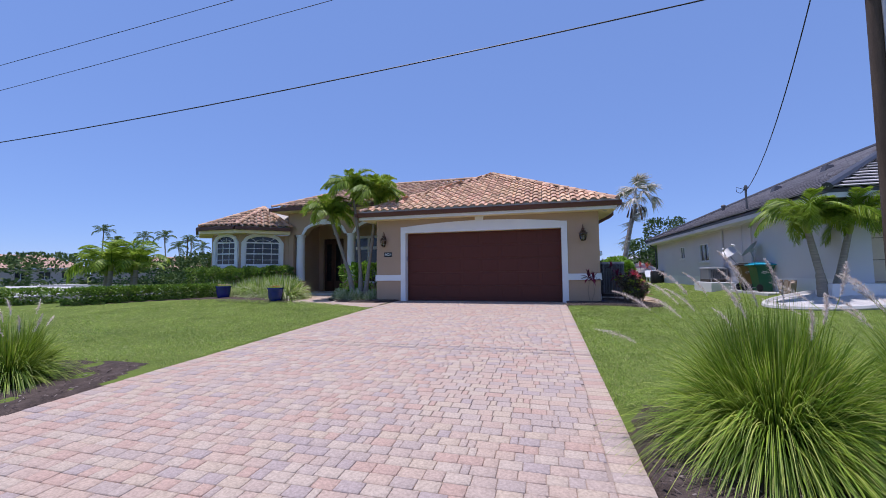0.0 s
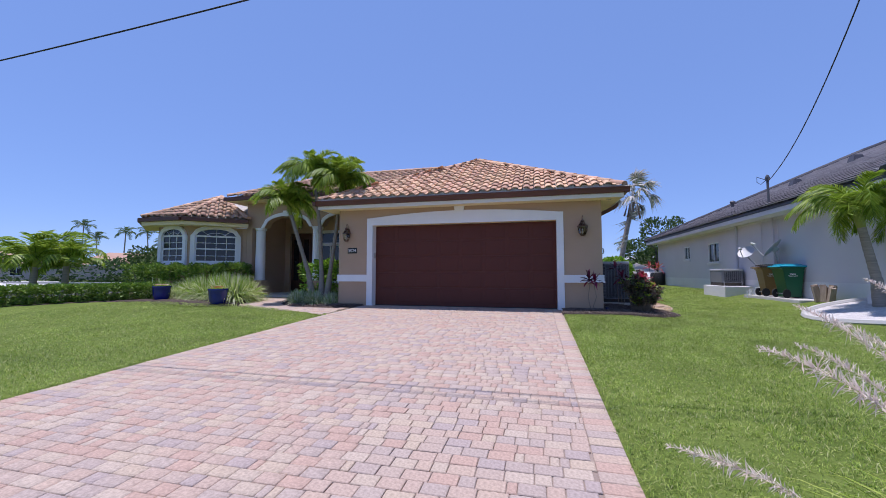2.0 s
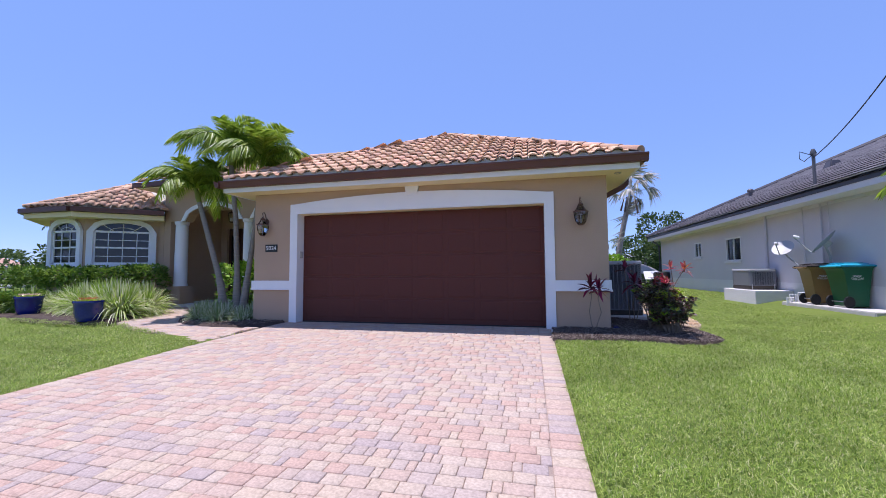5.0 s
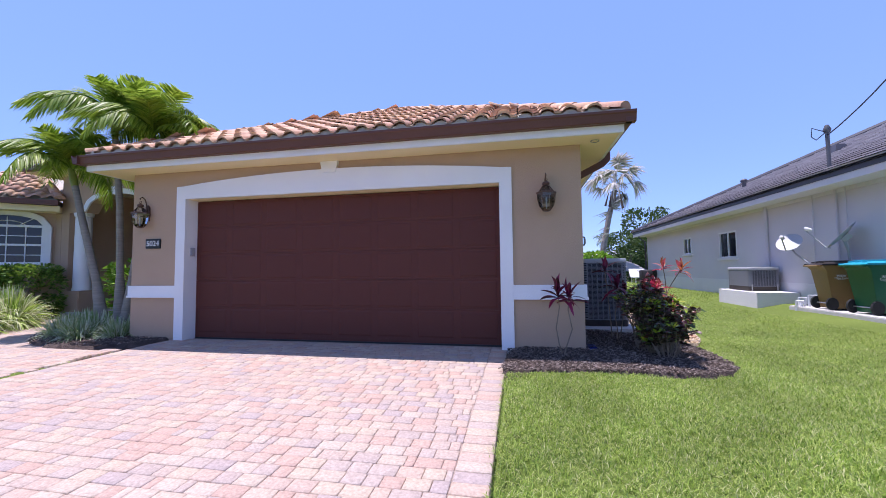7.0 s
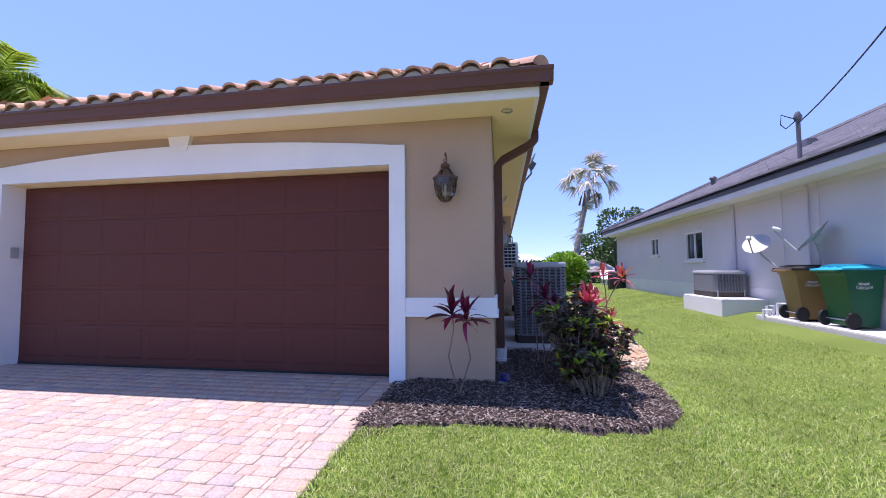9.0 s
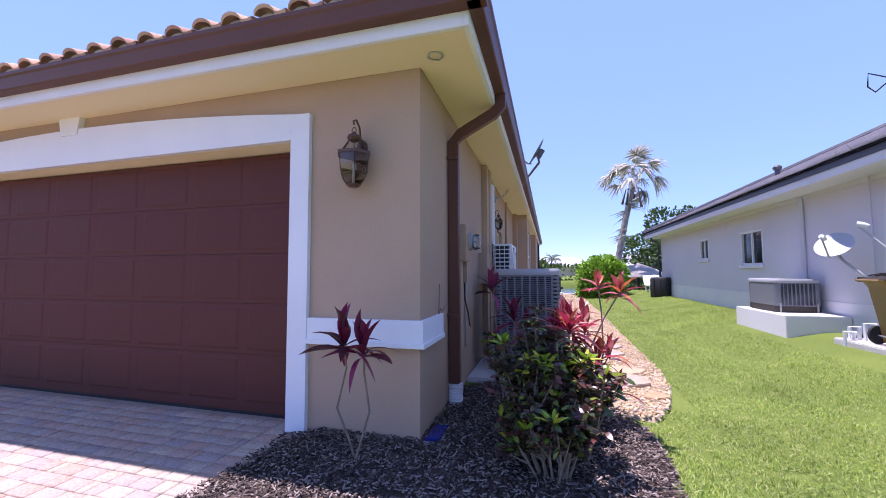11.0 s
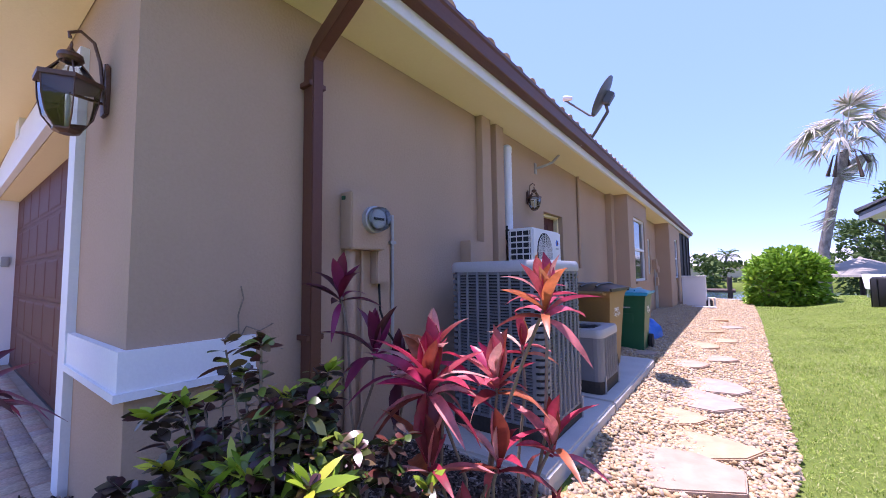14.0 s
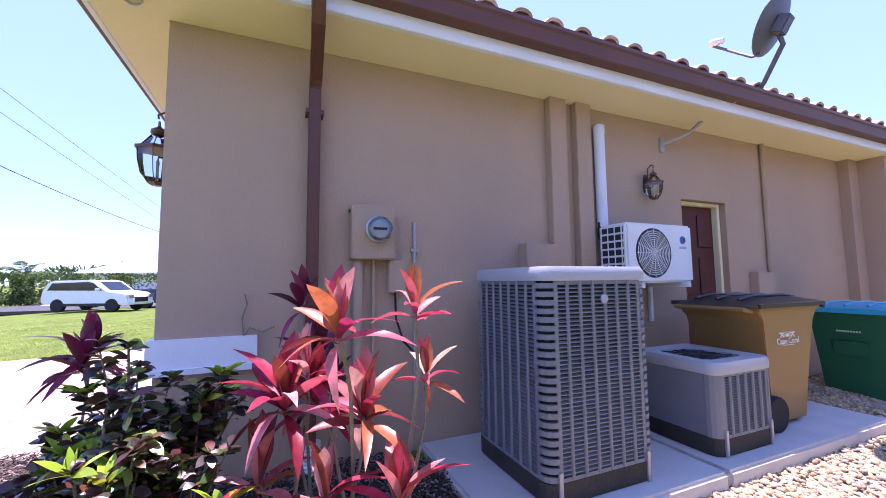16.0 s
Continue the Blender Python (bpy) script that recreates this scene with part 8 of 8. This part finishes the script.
def scatter(poly, n, rng):
    x0, x1 = min(p[0] for p in poly), max(p[0] for p in poly)
    y0, y1 = min(p[1] for p in poly), max(p[1] for p in poly)
    pts = np.stack([rng.uniform(x0, x1, n * 3), rng.uniform(y0, y1, n * 3)], 1)
    return pts[inside_poly(pts[:, 0], pts[:, 1], poly)][:n]


def chips(bed, poly, n, lift, seed):
    rng = np.random.default_rng(seed)
    p = scatter(poly, n, rng)
    n = len(p)
    z = ground_z(p[:, 0], p[:, 1]) + lift + rng.uniform(0.0, 0.02, n)
    a, tl = rng.uniform(0, 2 * np.pi, n), rng.normal(0, 0.35, n)
    L, W, H = rng.uniform(0.007, 0.025, n), rng.uniform(0.003, 0.007, n), rng.uniform(0.0015, 0.0035, n)
    box = np.array([(sx, sy, sz) for sz in (-1, 1) for sy in (-1, 1) for sx in (-1, 1)], float)
    v = box[None] * np.stack([L, W, H], 1)[:, None] * 0.8
    v[..., 2] += v[..., 0] * np.sin(tl)[:, None]
    c, s = np.cos(a)[:, None], np.sin(a)[:, None]
    w = np.stack([v[..., 0] * c - v[..., 1] * s + p[:, :1], v[..., 0] * s + v[..., 1] * c + p[:, 1:], v[..., 2] + z[:, None]], -1)
    fb = np.array([(4, 5, 7, 6), (0, 1, 5, 4), (2, 6, 7, 3), (0, 4, 6, 2), (1, 3, 7, 5)])
    f = (fb[None] + (np.arange(n) * 8)[:, None, None]).reshape(-1, 4)
    stuff("bark_chips", raw("bark_chips", w.reshape(-1, 3), f, CHIP), bed, "dark bark chips")


chips(beds[0], BED_R, 17000, 0.035, 1)
chips(beds[1], BED_L, 3500, 0.035, 2)
chips(beds[3], BED_GR, 2200, 0.02, 3)
chips(beds[4], BED_GL, 1200, 0.02, 4)


def pebbles(bed, poly, n, size, seed, material=ROCK, near=None):
    rng = np.random.default_rng(seed)
    p = scatter(poly, n, rng)
    if near is not None:
        keep = rng.uniform(0, 1, len(p)) < np.clip(1.25 - (p[:, 1] - near) / 16, 0.16, 1)
        p = p[keep]
    n = len(p)
    ico = [(0, 0, 1)] + [(0.894 * math.cos(k * 1.2566), 0.894 * math.sin(k * 1.2566), 0.447) for k in range(5)] + [(0.894 * math.cos((k + 0.5) * 1.2566), 0.894 * math.sin((k + 0.5) * 1.2566), -0.447) for k in range(5)]
    ico = np.array(ico)
    f0 = np.array([(0, 1 + k, 1 + (k + 1) % 5) for k in range(5)] + [(1 + k, 6 + k, 1 + (k + 1) % 5) for k in range(5)] + [(6 + k, 6 + (k + 1) % 5, 1 + (k + 1) % 5) for k in range(5)])
    s = size * rng.uniform(0.55, 1.25, n)
    v = ico[None] * np.stack([s, s * rng.uniform(0.6, 0.9, n), s * rng.uniform(0.4, 0.65, n)], 1)[:, None] * rng.uniform(0.85, 1.15, (n, 11, 1))
    a, b = rng.uniform(0, 2 * np.pi, n), rng.normal(0, 0.3, n)
    v[..., 2] += v[..., 0] * np.sin(b)[:, None]
    c, q = np.cos(a)[:, None], np.sin(a)[:, None]
    z = ground_z(p[:, 0], p[:, 1]) + (0.03 if near is not None else 0.045) + rng.uniform(0, 0.018, n)
    w = np.stack([v[..., 0] * c - v[..., 1] * q + p[:, :1], v[..., 0] * q + v[..., 1] * c + p[:, 1:], v[..., 2] + z[:, None]], -1)
    f = (f0[None] + (np.arange(n) * 11)[:, None, None]).reshape(-1, 3)
    stuff("river_rocks", raw("river_rocks", w.reshape(-1, 3), f, material, smooth=True), bed, "rounded cream and tan river rocks")


pebbles(gravel, ROCKS, 62000, 0.0195, 11, near=14)
pebbles(bed, [(6.45 + 1.15 * math.cos(k), 11.5 + 1.15 * math.sin(k)) for k in np.linspace(0, 6.28, 20)], 900, 0.035, 12, WHITEROCK)


def flagstone(x, y, r, rx, seed):
    rng = random.Random(seed)
    n = rng.randint(7, 10)
    r, rx = 1.25 * r, 1.25 * rx
    pts = [(r * rng.uniform(0.8, 1.1) * math.cos(2 * math.pi * k / n), rx * rng.uniform(0.8, 1.1) * math.sin(2 * math.pi * k / n)) for k in range(n)]
    ob = new("flagstone", Mesh().prism(pts, -0.03, 0.035).data("flagstone", FLAG, 0.008))
    ob.matrix_basis = pose(x, y, gz(x, y) + 0.014, rng.uniform(-1.5, 1.5), rng.uniform(-1.5, 1.5), rng.uniform(-30, 30))
    tagged(ob, "flat irregular pinkish flagstone set in river rocks", "flagstone", "stepping stones")


for k, (x, y, a, b) in enumerate(((2.98, 14.72, 0.42, 0.25), (3.14, 15.25, 0.32, 0.2), (3.34, 14.35, 0.16, 0.13), (2.95, 15.75, 0.2, 0.16), (3.05, 16.4, 0.32, 0.28), (3.12, 17.05, 0.34, 0.26), (2.85, 17.9, 0.26, 0.2),
                                  (3.1, 18.6, 0.28, 0.2), (2.9, 19.5, 0.26, 0.22), (3.15, 20.4, 0.28, 0.2), (2.9, 21.4, 0.26, 0.2), (3.2, 22.5, 0.28, 0.22), (2.95, 23.8, 0.28, 0.2), (2.75, 13.95, 0.22, 0.14), (2.3, 18.1, 0.2, 0.15))):
    flagstone(x, y, a, b, 100 + k)


# grass blades over the lawn, thick where one walks
def lawn_blades():
    rng = np.random.default_rng(17)
    areas = [(0.46, 4.6, 4.0, 14.0, 850), (0.46, 3.4, 7.5, 13.0, 900), (4.6, 7.1, 8.0, 24.0, 520), (3.7, 4.9, 13.0, 20.0, 700), (3.7, 7.1, 20.0, 33.0, 300), (-12.5, -4.9, 4.2, 11.6, 480), (-9, -4.9, 5.0, 11.2, 300), (-17, -12.4, 4, 10, 160), (0.5, 4, 9.5, 12.8, 500)]
    P = np.concatenate([np.stack([rng.uniform(a, b, int((b - a) * (d - c) * q)), rng.uniform(c, d, int((b - a) * (d - c) * q))], 1) for a, b, c, d, q in areas])
    x, y = P[:, 0], P[:, 1]
    bad = (x > -4.91) & (x < 0.465) & (y < 12.6)
    for poly in (BED_R, BED_L, BED_H, BED_GR, BED_GL, ROCKS, WALKWAY):
        bad |= inside_poly(x, y, poly)
    bad |= (x < 1.5) & (y > 12.0) & (x > -12)
    bad |= ((x - 6.45) ** 2 + (y - 11.5) ** 2 < 1.6)
    bad |= (x > 6.0) & (y > 13.5) & (y < 19.6)
    P = P[~bad]
    # five blades from each spot
    P = np.repeat(P, 5, 0) + rng.normal(0, 0.016, (5 * len(P), 2))
    n = len(P)
    base = np.stack([P[:, 0], P[:, 1], ground_z(P[:, 0], P[:, 1]) + 0.012 * np.sin(P[:, 0] * 1.7 + 0.6 * P[:, 1]) * np.sin(P[:, 1] * 1.3) - 0.003], 1)
    patch = 0.5 + 0.5 * np.sin(2.3 * P[:, 0] + 1.7 * np.sin(1.1 * P[:, 1])) * np.sin(1.9 * P[:, 1] + 1.3 * np.sin(1.7 * P[:, 0]))
    way = np.stack([rng.normal(0, 0.6, n), rng.normal(0, 0.6, n), np.ones(n)], 1)
    me = leaf_mesh("lawn_grass", base, way, rng.uniform(0.035, 0.085, n) * (0.75 + 0.6 * patch), rng.uniform(0.0022, 0.0048, n), 0.45, BLADE, steps=2)
    tagged(new("lawn_grass", me), "short green mown grass blades", "grass", kind="stuff")


lawn_blades()


# ---- paving, piece by piece ----
def paver_mesh(w, d, material):
    b, h = 0.0045, 0.05
    v = [(0, 0, -h), (w, 0, -h), (w, d, -h), (0, d, -h), (0, 0, -b), (w, 0, -b), (w, d, -b), (0, d, -b), (b, b, 0), (w - b, b, 0), (w - b, d - b, 0), (b, d - b, 0)]
    f = [(0, 1, 5, 4), (1, 2, 6, 5), (2, 3, 7, 6), (3, 0, 4, 7), (4, 5, 9, 8), (5, 6, 10, 9), (6, 7, 11, 10), (7, 4, 8, 11), (8, 9, 10, 11)]
    me = bpy.data.meshes.new("paver")
    me.from_pydata(v, [], f)
    me.materials.append(material)
    return me, np.array(v, float), np.array(f)


PAVERS = {w: paver_mesh(w - 0.005, 0.107, PAVER) for w in (0.06, 0.10, 0.13, 0.155, 0.17)}
EDGE = paver_mesh(0.21, 0.107, PAVER)


def pave(parent, rows, single, joined):
    """rows: (x, y, mesh set); single(x, y): pavers that stand alone, the rest joined."""
    rng = random.Random(23)
    V, F, k = [], [], 0
    for x, y, (me, v, f) in rows:
        z = gz(-2, y) + rng.uniform(-0.002, 0.002)
        slope = gz(-2, y + 0.15) - gz(-2, y)
        tilt = math.degrees(math.atan2(slope, 0.15)) + rng.uniform(-0.5, 0.5)
        if single(x, y):
            ob = new("paver", me)
            ob.parent = parent
            ob.matrix_basis = pose(x, y, z, tilt, rng.uniform(-0.5, 0.5), rng.uniform(-0.5, 0.5))
        else:
            w = v.copy()
            w[:, 2] += w[:, 1] * slope / 0.15 + rng.uniform(-0.001, 0.001)
            V.append(w + [x, y, z])
            F.append(f + k)
            k += len(v)
    stuff(joined, raw(joined, np.concatenate(V), np.concatenate(F), PAVERJ), parent, "pink and grey concrete pavers")


def drive_rows():
    rng = random.Random(29)
    out = []
    y = -1.55
    while y < 12.55:
        x = -4.68
        while x < 0.225:
            w = rng.choice((0.06, 0.10, 0.13, 0.155, 0.155, 0.17, 0.17, 0.17))
            if x + w > 0.24:
                # the last piece is cut to meet the edge course
                w = round(0.24 - x, 2)
                if w < 0.03:
                    break
                if w not in PAVERS:
                    PAVERS[w] = paver_mesh(w - 0.005, 0.107, PAVER)
            out.append((x, y, PAVERS[w]))
            x += w
        out.append((0.243, y, EDGE))
        out.append((-4.895, y, EDGE))
        y += 0.112
    return out


pave(driveway, drive_rows(), lambda x, y: -1.4 < x < 0.5 and 3.4 < y < 5.6, "paving_field")
walkway = solid("walkway", Mesh().prism(WALKWAY, -0.25, -0.118), SAND, "curving walkway of pink and grey pavers to the entry", "walkway")
wrows = []
yy = 10.3
wr = random.Random(31)
while yy < 14.95:
    xx = -10.6 + wr.uniform(0, 0.1)
    while xx < -4.95:
        w = wr.choice((0.10, 0.13, 0.155, 0.17))
        if inside_poly(np.array([xx + w / 2]), np.array([yy + 0.056]), WALKWAY)[0] and xx + w < -4.93:
            wrows.append((xx, yy, PAVERS[w]))
        xx += w
    yy += 0.112
pave(walkway, wrows, lambda x, y: False, "walkway_pavers")
